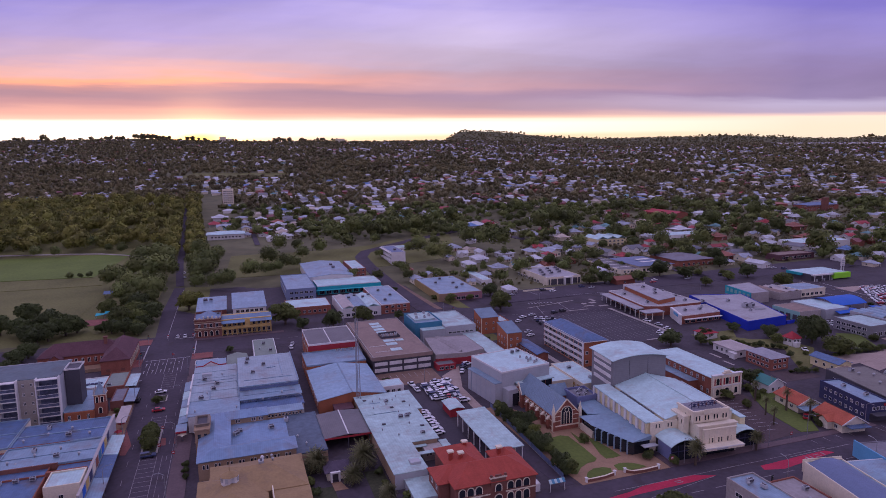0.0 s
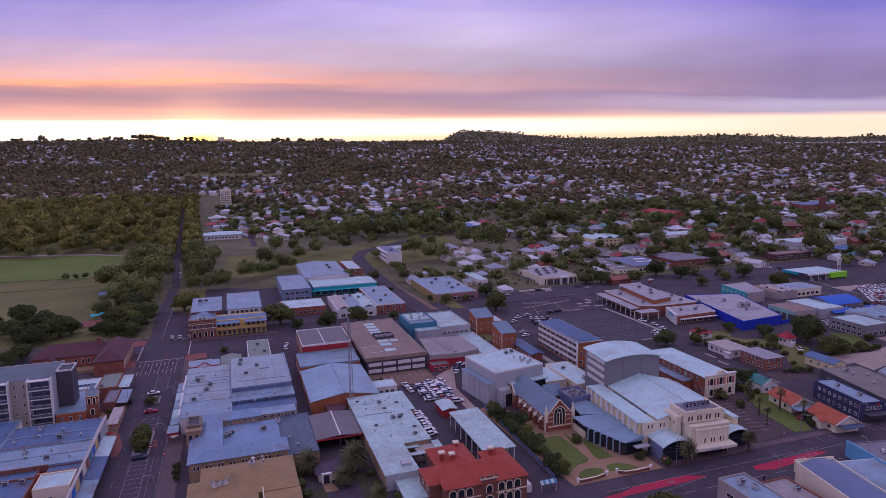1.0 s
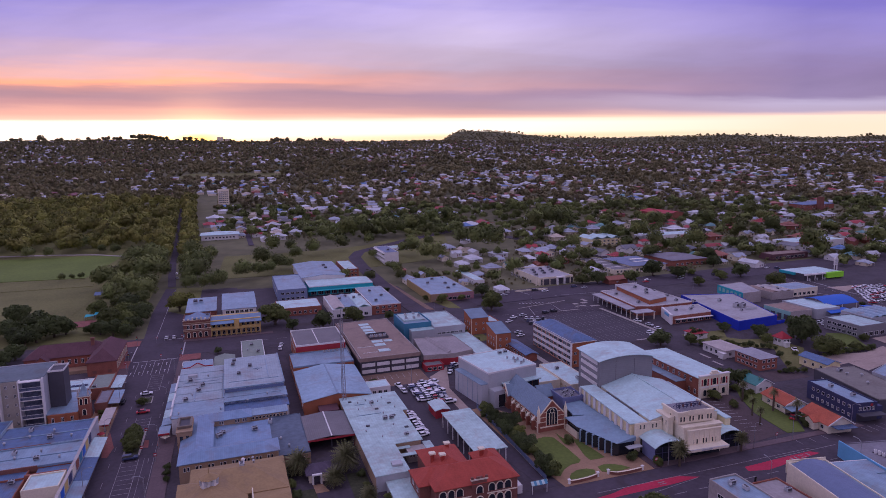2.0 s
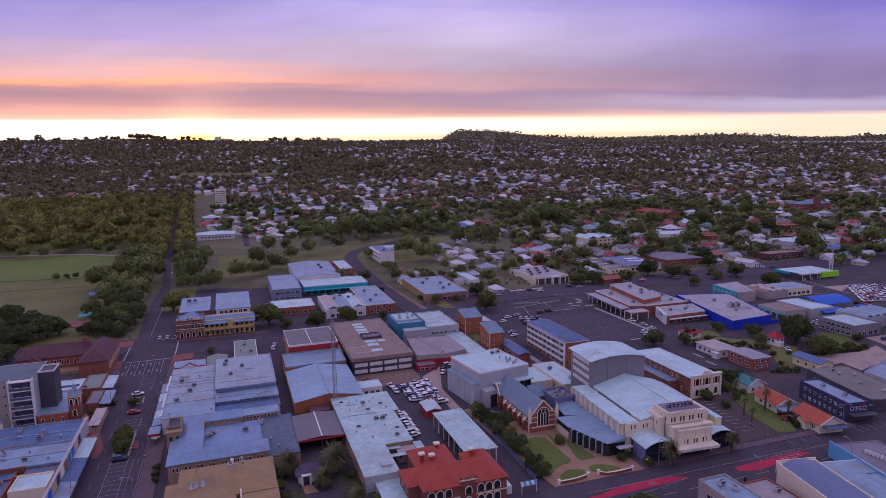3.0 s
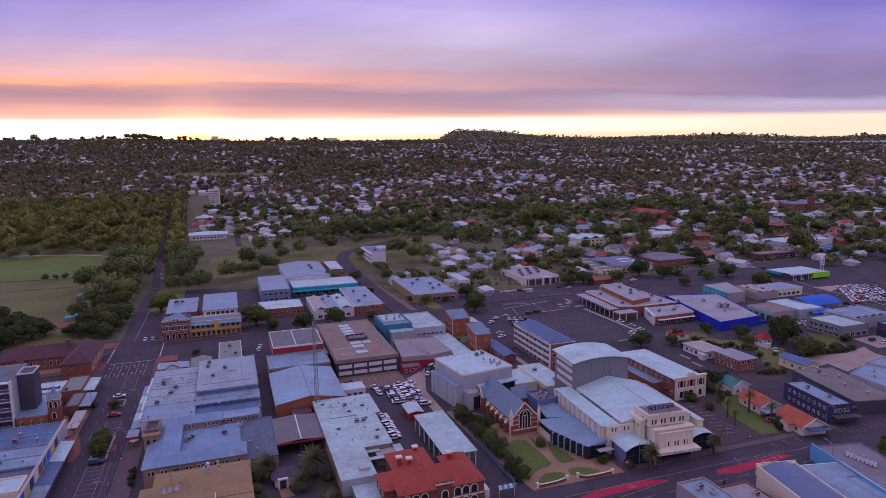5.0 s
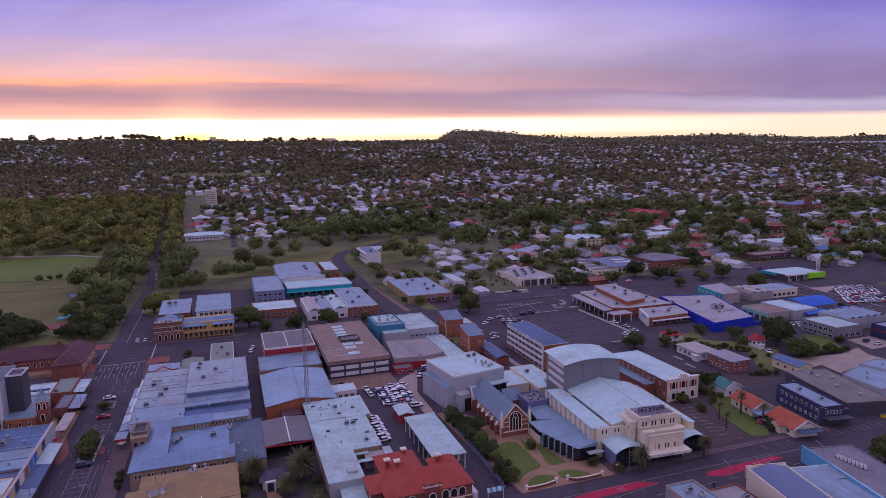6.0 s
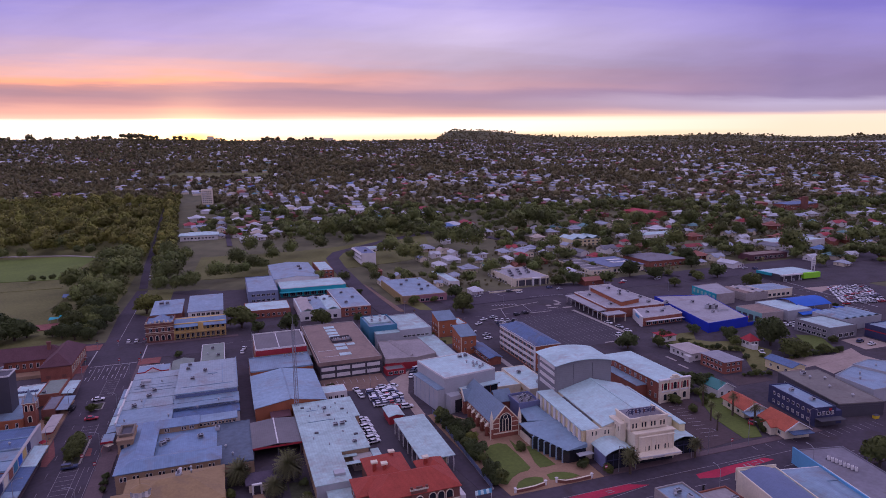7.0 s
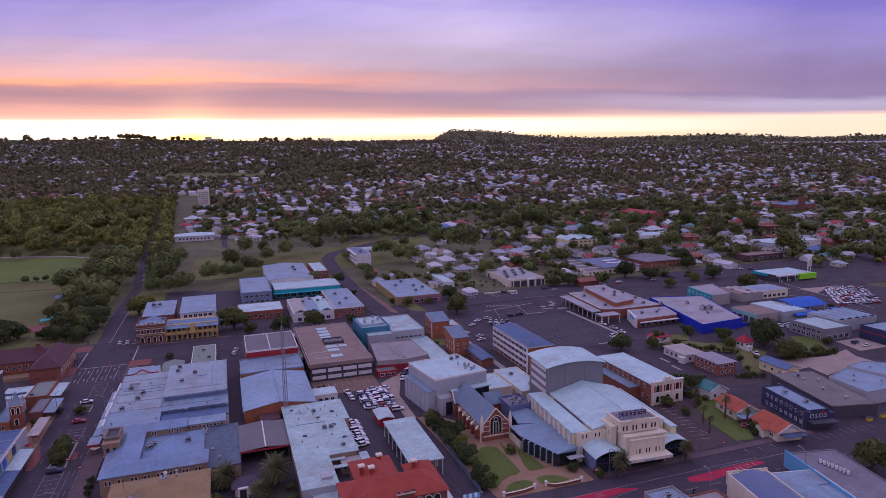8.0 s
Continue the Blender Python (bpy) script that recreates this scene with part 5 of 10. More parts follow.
for x0, x1, y0, y1, z in ((126.2, 136.4, 140.8, 150.4, 5.0), (149.6, 159.4, 143.2, 150.4, 4.4)):
    rb = bmesh.new()
    barrel(rb, x0, x1, y0, y1, z, 1.7)
    pv = part("pavilion_roof", rb, "white_metal", th, "curved white pavilion roof")
    part("pavilion_glass", boxes((x0 + 0.5, x1 - 0.5, y0 + 0.7, y1 - 0.05, 0, z - 0.1)), "glass", pv)
    part("pavilion_panel", boxes((x0 + 0.42, x0 + 0.49, y0 + 0.8, y1 - 2.2, 0.2, z - 0.3)), "lilac_wall", pv, "lilac painted wall panel")
    part("pavilion_transom", boxes((x0 + 0.5, x1 - 0.5, y0 + 0.58, y0 + 0.69, 2.9, 3.15)), "navy", pv)
    for i in range(5):
        part("pavilion_mullion", boxes((x0 + 0.5 + (x1 - x0 - 1.2) * i / 4, x0 + 0.66 + (x1 - x0 - 1.2) * i / 4, y0 + 0.45, y0 + 0.57, 0, z)), "navy", pv)
th.rotation_euler = (0, 0, radians(-4))
sg = thing("roof_sign", 142.4, 148, 12.9, "dark steel frame of a rooftop sign with magenta letters", "sign")
for i in range(8):
    bm = bmesh.new()
    beam(bm, (137.9 + 1.25 * i, 148, 12.9), (137.9 + 1.25 * i, 148, 14.8), 0.06)
    beam(bm, (137.9 + 1.25 * i, 148, 14.6), (137.9 + 1.25 * i, 149.7, 12.95), 0.05)
    part("post", bm, "navy", sg)
for z in (13.5, 14.1, 14.7):
    bm = bmesh.new()
    beam(bm, (137.7, 147.9, z), (146.9, 147.9, z), 0.08)
    part("rail", bm, "navy", sg)
for i in range(6):
    part("sign_bar", boxes((138.4 + 1.45 * i, 139.0 + 1.45 * i, 147.7, 147.8, 13.5, 14.4)), "maroon_tile" if i % 2 else "navy", sg)
set_down(sg, (140, 165), (140, 165), -4)

# ---- two-storey facade house and school ----
fh = thing("civic_house", 178, 195, 0, "two-storey brick building with an ornate cream facade and white roof", "building")
part("wall", boxes((172, 184.6, 178.6, 214, -0.2, 7.6)), "brick", fh)
part("side_wing", boxes((167.5, 171.9, 186, 208, -0.2, 4.6)), "brick", fh)
part("side_roof", boxes((167.3, 171.9, 185.8, 208.2, 4.61, 4.8)), "zinc", fh)
part("roof", boxes((171.7, 184.9, 178.7, 214.3, 7.61, 7.85)), "white_metal", fh)
fc = part("facade", boxes((171.6, 185.0, 177.9, 178.59, -0.2, 8.6)), "cream", fh, "cream rendered facade with pilasters")
part("cornice", boxes((171.3, 185.3, 177.5, 178.65, 8.61, 9.0), (171.4, 185.2, 177.65, 177.89, 4.2, 4.6)), "white", fc)
bm = bmesh.new()
prism(bm, [(176.4, 177.6), (180.2, 177.6), (180.2, 178.5), (176.4, 178.5)], 9.01, 9.6)
prism(bm, [(177.2, 177.6), (179.4, 177.6), (179.4, 178.5), (177.2, 178.5)], 9.61, 10.3)
part("pediment", bm, "cream", fc)
for x in (171.9, 176.0, 180.6, 184.7):
    part("pilaster", boxes((x - 0.3, x + 0.3, 177.6, 177.89, 0, 8.6)), "cream", fc)
for x in (174.0, 178.3, 182.6):
    arch(fh, x, 177.88, 5.0, "s", 1.5, 2.6)
    # Red pilaster panels on both sides of each upper arch.
    for dx in (-1.35, 1.35):
        part("curtain_panel", boxes((x + dx - 0.3, x + dx + 0.3, 177.8, 177.88, 4.9, 7.4)), "red_paint", fc)
arch(fh, 178.3, 177.88, 0.2, "s", 2.2, 3.4), arch(fh, 174.0, 177.88, 1.0, "s", 1.4, 2.4), arch(fh, 182.6, 177.88, 1.0, "s", 1.4, 2.4)
windows(fh, (172, 184.6, 178.6, 214), "w", 9, (5.2,), 1.1, 1.6)
windows(fh, (172, 184.6, 178.6, 186), "w", 2, (1.2,), 1.1, 1.8)

sc = building("school_building", (145.7, 157.2, 226, 262), 11.2, "orange_brick", "blue_grey", "hip", 2.6, label="four-storey orange brick school with white window bands", category="school")
for z in (0.6, 3.3, 6.0, 8.7):
    for i in range(9):
        window(sc, 145.66, 228.2 + 3.95 * i, z, "w", 3.2, 1.6, bars=4)
    part("band", boxes((145.40, 145.64, 226.2, 261.8, z + 1.55, z + 2.7)), "white", sc, "white spandrel band")
part("end_pier", boxes((145.3, 145.69, 225.6, 226.6, 0, 11.1)), "white", sc)
windows(sc, (145.7, 157.2, 226, 262), "s", 1, (1.5, 5.5), 1.4, 1.4, lo=0.0, hi=0.3)
part("gutter", boxes((145.2, 157.7, 225.45, 225.62, 10.9, 11.2)), "white", sc)

# ---- blocks behind: sloped brick towers, petrol-blue block, pale halls ----
for b, n in (((123.8, 133.4, 289, 299), 3), ((124.4, 132.0, 258.5, 270), 3)):
    ob = building("stair_block", b, 8.6, "orange_brick", "slate", "mono_y", 2.6, label="orange brick block with a steep dark blue skillion roof", over=0.25)
    windows(ob, b, "s", 2, (2.0, 5.0), 0.9, 1.2)
    windows(ob, b, "w", 3, (2.0, 5.0), 1.0, 1.2)
    part("pale_trim", boxes((b[0] - 0.06, b[0] + 0.35, b[2] - 0.06, b[2] - 0.005, 0, 8.3)), "cream", ob)
ob = building("link_wing", (133.5, 139.0, 288, 300), 6.0, "orange_brick", "white_metal", label="orange brick wing with a pale flat roof", parapet=0.3)
windows(ob, (133.5, 139.0, 288, 300), "s", 2, (1.2, 3.8), 1.2, 1.2)
ob = building("classroom_row", (131.0, 136.2, 240, 262), 3.3, "brick", "blue_grey", "gable_y", 0.9, label="long low brick classroom row with blue-grey roof", over=0.7)
windows(ob, (131.0, 136.2, 240, 262), "w", 6, (1.0,), 1.8, 1.2)
ob = building("petrol_block", (87.5, 101.5, 286, 307), 9.6, "petrol", "zinc", label="petrol-blue clad block with rooftop machines", parapet=0.6)
part("plant_deck", boxes((89, 100, 292, 305.5, 9.62, 10.3)), "pale_sheet", ob)
for x, y in ((91, 295), (95, 294.6), (98.4, 298), (92.5, 302), (97, 303)):
    ac(x, y, 10.3, 90, 1.0)
ob = building("pale_block", (101.6, 117.5, 281, 311), 8.0, "grey_wall", "pale_sheet", label="pale commercial block with a white roof", parapet=0.4)
windows(ob, (101.6, 117.5, 281, 311), "s", 6, (4.6,), 1.8, 1.0)
part("wall_return", boxes((90, 101.55, 281, 285.9, -0.2, 7.4)), "grey_wall", ob)
part("return_roof", boxes((89.8, 101.55, 280.8, 285.9, 7.41, 7.6)), "pale_sheet", ob)
ob = slant_building("pale_hall", [(86.6, 250.8), (100.4, 249.0), (110.0, 251.6), (109.4, 275), (89.6, 277.4)], 4.9, "concrete", "concrete_roof", "low hall with a weathered pale grey roof and red front", "hall", 0.15)
bm = bmesh.new()
prism(bm, [(86.4, 250.55), (100.4, 248.75), (110.2, 251.4), (110.2, 251.58), (100.4, 248.95), (86.4, 250.75)], -0.1, 3.0)
part("red_front", bm, "red_paint", ob, "red painted front wall")
bm = bmesh.new()
prism(bm, [(97.5, 251), (99.2, 251), (95.6, 276), (94.2, 276)], 4.95, [5.0, 5.9, 5.9, 5.0])
part("roof_ridge", bm, "concrete_roof", ob)
ob = building("gallery_roof", (110, 119, 243, 282), 4.0, "grey_wall", "pale_sheet", label="narrow white-roofed gallery building", parapet=0.15)
ob = building("red_shop", (85.2, 93.5, 243.5, 249.2), 2.4, "red_paint", "dark_sheet", label="small red shop with dark roof", parapet=0.3)
windows(ob, (85.2, 93.5, 243.5, 249.2), "s", 3, (0.5,), 1.8, 1.3)

# ---- hotel on the corner ----
ht = thing("corner_hotel", 3, 360, 0, "two-storey hotel, brick corner wing and yellow veranda wing", "hotel")
part("corner_wall", boxes((-16, -3.1, 334.6, 350, -0.2, 9.2)), "dark_brick", ht, "dark brick corner wing")
part("corner_parapet", parapet_bm(-16.2, -2.9, 334.4, 350.2, 9.21, 10.2, 0.35), "dark_brick", ht)
part("corner_roof", boxes((-15.8, -3.3, 334.8, 349.8, 9.21, 9.4)), "hotel_sheet", ht)
rb = bmesh.new()
thick(rb, roof_polys(-13.4, -5.6, 334.9, 349.4, 9.42, "gable_y", 1.7, 0.1))
part("corner_gable_roof", rb, "hotel_sheet", ht)
bm = bmesh.new()
for x, y, a, b_ in ((-15.9, 334.5, -3.0, 334.5),):
    for k in range(7):
        box(bm, -15.9 + 2.05 * k, -15.2 + 2.05 * k, 334.3, 335.0, 10.21, 10.9 + 0.5 * (k in (2, 3, 4)))
part("parapet_urns", bm, "cream", ht)
part("cornice", boxes((-16.35, -2.95, 334.3, 334.59, 8.3, 8.7), (-16.35, -2.95, 334.3, 334.59, 4.3, 4.8)), "tan_brick", ht)
for z in (5.25, 7.55, 9.9):
    part("string_course", boxes((-16.3, -3.0, 334.34, 334.585, z, z + 0.22)), "cream", ht)
for x in (-13.7, -10.9, -8.1, -5.3):
    arch(ht, x, 334.58, 1.0, "s", 1.3, 2.6)
    window(ht, x, 334.58, 5.4, "s", 1.3, 2.0)
part("main_wall", boxes((-3.0, 22, 337.2, 350, -0.2, 8.0)), "yellow", ht)
rb = bmesh.new()
thick(rb, [[(-3.0, 334.4, 6.7), (22.4, 334.4, 6.7), (22.4, 342.2, 9.2), (-3.0, 342.2, 9.2)], [(-3.0, 342.2, 9.2), (22.4, 342.2, 9.2), (22.4, 350.4, 7.4), (-3.0, 350.4, 7.4)]])
part("main_roof", rb, "hotel_sheet", ht)
part("veranda_floor", boxes((-3.0, 22, 334.6, 337.1, 3.5, 3.8)), "yellow", ht)
for i in range(11):
    x = -2.8 + 2.46 * i
    part("veranda_post", boxes((x - 0.15, x + 0.15, 334.65, 334.95, 0, 6.8)), "yellow", ht, "yellow veranda post")
for i in range(10):
    x = -2.5 + 2.46 * i
    part("balustrade", boxes((x, x + 1.9, 334.62, 334.75, 3.85, 4.8)), "yellow", ht)
    window(ht, x + 0.95, 337.18, 0.4, "s", 1.4, 2.2)
    window(ht, x + 0.95, 337.18, 4.4, "s", 1.4, 1.9)
part("gable_centre", boxes((8.6, 11.2, 334.2, 334.6, 3.6, 8.2)), "yellow", ht)
rb = bmesh.new()
thick(rb, [[(-16.6, 362, 8.0), (-0.4, 362, 8.0), (-0.4, 392, 9.6), (-16.6, 392, 9.6)]])
part("rear_roof", rb, "zinc", ht)
part("rear_wall", boxes((-16, -0.8, 363.4, 387.6, -0.2, 7.8)), "brick", ht)
rb = bmesh.new()
thick(rb, [[(2.4, 359, 8.6), (21.2, 359, 8.6), (21.2, 394, 10.6), (2.4, 394, 10.6)]])
part("hall_roof", rb, "zinc", ht)
part("hall_wall", boxes((2.8, 20.8, 359.4, 393.6, -0.2, 8.3)), "white", ht)
windows(ht, (2.8, 20.8, 359.4, 393.6), "s", 6, (6.0,), 1.9, 1.6)
part("courtyard_roof", boxes((-15.8, 2.0, 350.3, 363, 5.0, 5.2)), "zinc", ht)
ac(-12, 381, 9.3, 0, 1.6), ac(-9, 382, 9.3, 0, 1.3), ac(-4.6, 346, 9.45)

# ---- west side of the main street ----
ap = thing("apartment_block", -68, 248, 0, "white and grey modern apartment block with glazed balconies", "apartments")
part("wall", boxes((-96, -55.2, 240.4, 259, -0.2, 16.8)), "grey_wall", ap)
part("roof", boxes((-96, -55.2, 240.4, 259, 16.81, 17.0)), "flat_grey_green", ap)
part("roof_edge", boxes((-96, -55.0, 259.01, 259.4, 16.8, 17.25)), "grey_wall", ap)
part("stair_tower", boxes((-55.1, -50.2, 246.5, 254.5, -0.2, 16.9)), "charcoal", ap, "dark charcoal stair tower")
part("tower_parapet", parapet_bm(-55.1, -50.0, 246.3, 254.7, 16.91, 17.5, 0.25), "white", ap)
for x0, x1 in ((-62, -55.4), (-73.5, -68.2), (-85, -79)):
    for k in range(5):
        z = 0.4 + 3.3 * k
        bl = part("balcony", boxes((x0, x1, 238.2, 240.39, z + 2.95, z + 3.25)), "white", ap, "white balcony slab")
        part("balustrade_glass", boxes((x0 + 0.1, x1 - 0.1, 238.3, 238.36, z + 0.0 + (0.05 if k else 0.0), z + 1.0)), "balcony_glass", bl)
        part("handrail", boxes((x0 + 0.1, x1 - 0.1, 238.26, 238.4, z + 1.01, z + 1.1)), "white", bl)
        part("sliding_door", boxes((x0 + 0.5, x1 - 0.5, 240.3, 240.38, z, z + 2.5)), "balcony_glass", bl)
    for x in (x0 - 0.35, x1):
        part("fin_wall", boxes((x, x + 0.35, 238.0, 240.39, -0.1, 17.3)), "white", ap)
part("pale_panel", boxes((-68.0, -62.4, 240.2, 240.39, 0, 16.8)), "beige", ap, "beige rendered wall panel")
for k in range(5):
    for x in (-66.4, -63.8):
        window(ap, x, 240.18, 1.2 + 3.3 * k, "s", 0.8, 1.1)

tb = thing("turret_hall", -47, 245, 0, "orange brick hall with square bell turret and pale roofs", "hall")
part("turret", boxes((-45.2, -41.6, 240.3, 243.9, -0.2, 8.6)), "brick", tb, "red brick bell turret")
bm = bmesh.new()
cyl(bm, -43.4, 242.1, 8.65, 10.2, 2.9, 1.3, 4), cyl(bm, -43.4, 242.1, 10.2, 13.2, 1.3, 0.05, 4)
bmesh.ops.rotate(bm, verts=bm.verts, cent=(-43.4, 242.1, 0), matrix=Matrix.Rotation(math.pi / 4, 3, "Z"))
part("spire", bm, "zinc", tb, "blue-grey metal pyramid spire")
for px in (-45.0, -41.8):
    for py in (240.5, 243.7):
        bm = bmesh.new()
        cyl(bm, px, py, 8.65, 11.2, 0.5, 0.05, 4)
        part("pinnacle", bm, "roof_pale", tb)
for dx in (-0.8, 0.8):
    arch(tb, -43.4 + dx, 240.28, 5.6, "s", 0.8, 2.2)
arch(tb, -43.4, 240.28, 1.6, "s", 1.0, 2.2), arch(tb, -41.58, 242.1, 5.6, "e", 0.9, 2.2)
part("cornice", boxes((-45.5, -41.3, 240.0, 244.2, 8.4, 8.64)), "cream", tb)
part("front_wall", boxes((-54.6, -45.3, 238.6, 246, -0.2, 3.6)), "orange_brick", tb)
part("front_roof", boxes((-56, -45.3, 239.2, 261, 3.61, 3.8)), "zinc", tb)
for x in (-53, -50, -47):
    window(tb, x, 238.58, 0.9, "s", 0.9, 1.7)
part("rear_wall", boxes((-55.5, -45.5, 246.1, 261, -0.2, 3.6)), "white", tb)
ob = building("white_roof_shop", (-55, -46, 262, 274.5), 4.0, "white", "white_metal", label="low shop with a bright white roof", parapet=0.3)
for i in range(5):
    part("solar_panel", boxes((-54.4 + 1.5 * i, -53.1 + 1.5 * i, 266, 268, 4.1, 4.25)), "navy", ob, "dark blue solar panel")
ob = building("olive_shop", (-45.8, -38.5, 260, 278), 4.2, "brick", "olive_sheet", label="brick shop with an olive sheet roof", parapet=0.3)
ac(-44, 262.5, 4.2, 0, 0.9)
awning(ob, -38.4, -34.5, 262, 277, 3.2, "white_metal")
ob = building("cafe_row", (-41, -36.6, 244.5, 259), 3.6, "dark_brick", "membrane_dark", label="narrow dark brick shop row with a street awning", parapet=0.3)
awning(ob, -36.5, -33.0, 224, 240, 3.3, "roof_pale", 0.1)
awning(ob, -36.5, -32.8, 244.5, 259, 3.1, "zinc")

mh = thing("maroon_roof_hall", -60, 305, 0, "dark brick parish hall complex with steep maroon tile roofs", "hall")
part("wall", boxes((-79.6, -51.9, 307.4, 319, -0.2, 5.2)), "brick", mh)
rb = bmesh.new()
thick(rb, roof_polys(-79.6, -46, 307.4, 319, 5.25, "hip", 4.6, 0.5))
part("roof", rb, "maroon_tile", mh)
part("street_wing", boxes((-51.8, -40.4, 290.2, 321, -0.2, 6.2)), "brick", mh)
rb = bmesh.new()
thick(rb, roof_polys(-51.8, -40.4, 290.2, 321, 6.25, "hip", 4.4, 0.4))
part("street_roof", rb, "maroon_tile", mh)
ck = part("chimney", boxes((-53.6, -52.2, 311.0, 312.4, 6.0, 11.4)), "dark_brick", mh)
part("chimney_cap", boxes((-53.8, -52.0, 310.8, 312.6, 11.41, 11.7)), "dark_brick", ck)
part("eaves_band", boxes((-52.1, -40.1, 289.95, 290.18, 5.8, 6.18)), "dark_brick", mh)
bm = bmesh.new()
gable_walls(bm, -74.5, -69.5, 303.6, 307.3, -0.2, 4.6, "gable_y", 2.4)
part("porch_wall", bm, "brick", mh)
rb = bmesh.new()
thick(rb, roof_polys(-74.5, -69.5, 303.6, 312, 4.65, "gable_y", 2.4, 0.4))
part("porch_roof", rb, "maroon_tile", mh)
part("yard_wall", boxes((-66, -53, 296.4, 296.7, -0.1, 1.5), (-66.3, -66, 296.4, 307, -0.1, 1.5)), "tan_brick", mh)
for i in range(6):
    window(mh, -67.2 + 2.6 * i, 307.38, 1.6, "s", 1.2, 2.2)
for i in range(8):
    arch(mh, -40.38, 292.5 + 3.6 * i, 2.0, "e", 1.2, 3.0)
for x in (-49, -43.2):
    part("stone_panel", boxes((x - 0.8, x + 0.8, 290.1, 290.18, 1.2, 2.4)), "dark_brick", mh)
sheet("hall_yard_paving", [rect(-66, -53, 296.8, 307)], 0.14, "path_tan", "pinkish paved yard before the parish hall")

wsr = (("saddlery_row", (-62, -36.6, 206, 222.6), "blue_grey", "brick"), ("corner_row", (-88, -62.3, 207, 230), "blue_grey", "cream"), ("party_wall_row", (-62, -36.6, 191, 205.7), "zinc", "brick"))
for nm, b, roof, wall in wsr:
    ob = building("shop_row", b, 6.4, wall, roof, label="shop row with a low blue-grey metal roof and brick party walls", category="shops", parapet=0.35, cap="zinc")
    for i in range(4):
        vent(b[0] + 3 + 6 * i, b[2] + 4 + 3 * (i % 3), 6.45, 1.1)
    ac(b[0] + 8, b[3] - 4, 6.45, 90), ac(b[0] + 15, b[2] + 5, 6.45)
    part("roof_ridge", boxes((b[0] + 0.5, b[1] - 0.5, (b[2] + b[3]) / 2 - 0.2, (b[2] + b[3]) / 2 + 0.2, 6.4, 6.62)), "zinc", ob)
    part("party_wall", boxes((b[0], b[1] - 9, b[2] - 0.28, b[2] + 0.1, 5, 6.85)), "dark_brick", ob)
ob = building("cream_shop", (-45.5, -36.8, 175, 184), 7.0, "cream", "white_metal", label="cream rendered shop with a white roof", parapet=0.4)
window(ob, -41.5, 174.98, 3.4, "s", 1.2, 1.4)
part("lean_roof", boxes((-45.3, -36.9, 184.2, 190.6, 5.8, 6.0)), "blue_grey", ob)
part("party_wall", boxes((-47, -36.9, 184.1, 184.9, 5.0, 7.3)), "brick", ob)
ob = building("patchwork_shop", (-76, -47, 166, 185.5), 5.8, "brick", "blue_grey", label="old brick shop with a patched blue-grey roof", parapet=0.5)
for i in range(4):
    ac(-50 - 4 * i, 184, 5.85, 0, 0.9)
ob = building("grey_back_row", (-88, -47.5, 185.8, 205.5), 5.6, "brick", "blue_grey", label="brick-walled back shops with weathered blue-grey roofs", parapet=0.3)
for i in range(5):
    vent(-52 - 5 * i, 192 + 3 * (i % 2), 5.65)
fr = thing("street_parapet", -35.9, 195, 0, "tall shopfront parapet with faded blue and cream panels", "shopfront")
part("parapet_wall", boxes((-36.3, -35.75, 168, 222.6, -0.2, 7.0)), "grey_wall", fr)
part("parapet_cap", boxes((-36.4, -35.6, 168, 222.8, 7.01, 7.2)), "roof_pale", fr)
for i in range(9):
    part("panel", boxes((-35.74, -35.66, 172 + 4.4 * i, 175.2 + 4.4 * i, 4.2, 6.8)), ("royal_fabric", "yellow", "navy", "cream", "brick", "petrol")[i % 6], fr)
for y0, y1, mm in ((168, 183.8, "zinc"), (184, 198.4, "blue_grey"), (198.6, 213, "white_metal")):
    awning(fr, -35.5, -31.6, y0, y1, 3.4, mm, 0.5)

# ---- east side of the main street ----
ar = thing("shopping_arcade", 6, 240, 0, "large white-roofed shopping arcade with stepped flat roofs", "arcade")
part("west_wall", boxes((-12.6, 3.4, 214.5, 267, -0.2, 5.7)), "white", ar)
part("west_roof", boxes((-12.8, 3.5, 228, 267.2, 5.71, 6.0)), "arcade_sheet", ar)
for y in (236.5, 245.0, 251.5, 259.4):
    part("roof_step", boxes((-12.7, 3.4, y, y + 0.35, 6.004, 6.16)), "arcade_sheet", ar)
part("low_roof", boxes((-12.8, 4.15, 214.3, 227.9, 5.71, 5.9)), "zinc_y", ar)
part("east_wall", boxes((4.2, 25.6, 231.8, 268.5, -0.2, 7.6)), "white", ar)
part("east_roof", boxes((4.0, 25.8, 232, 268.7, 7.61, 7.85)), "arcade_sheet", ar)
part("roof_rim", boxes((25.5, 25.9, 232, 268.8, 7.86, 8.2), (4.0, 25.49, 231.6, 231.99, 7.62, 8.0)), "zinc", ar)
part("step_roof", boxes((4.2, 26, 222.5, 231.5, 6.0, 6.3)), "zinc", ar)
part("step_roof", boxes((3.55, 26, 215.4, 222.4, 4.9, 5.2)), "blue_grey", ar)
part("step_wall", boxes((4.4, 25.8, 215.7, 231.4, -0.2, 5.99 - 1.1)), "white", ar)
part("clerestory", boxes((4.3, 25.5, 231.6, 231.78, 6.35, 7.5)), "slate_flat", ar)
for z in (5.3, 5.65):
    part("louvre", boxes((4.4, 25.8, 222.15, 222.42, z, z + 0.16)), "slate_flat", ar)
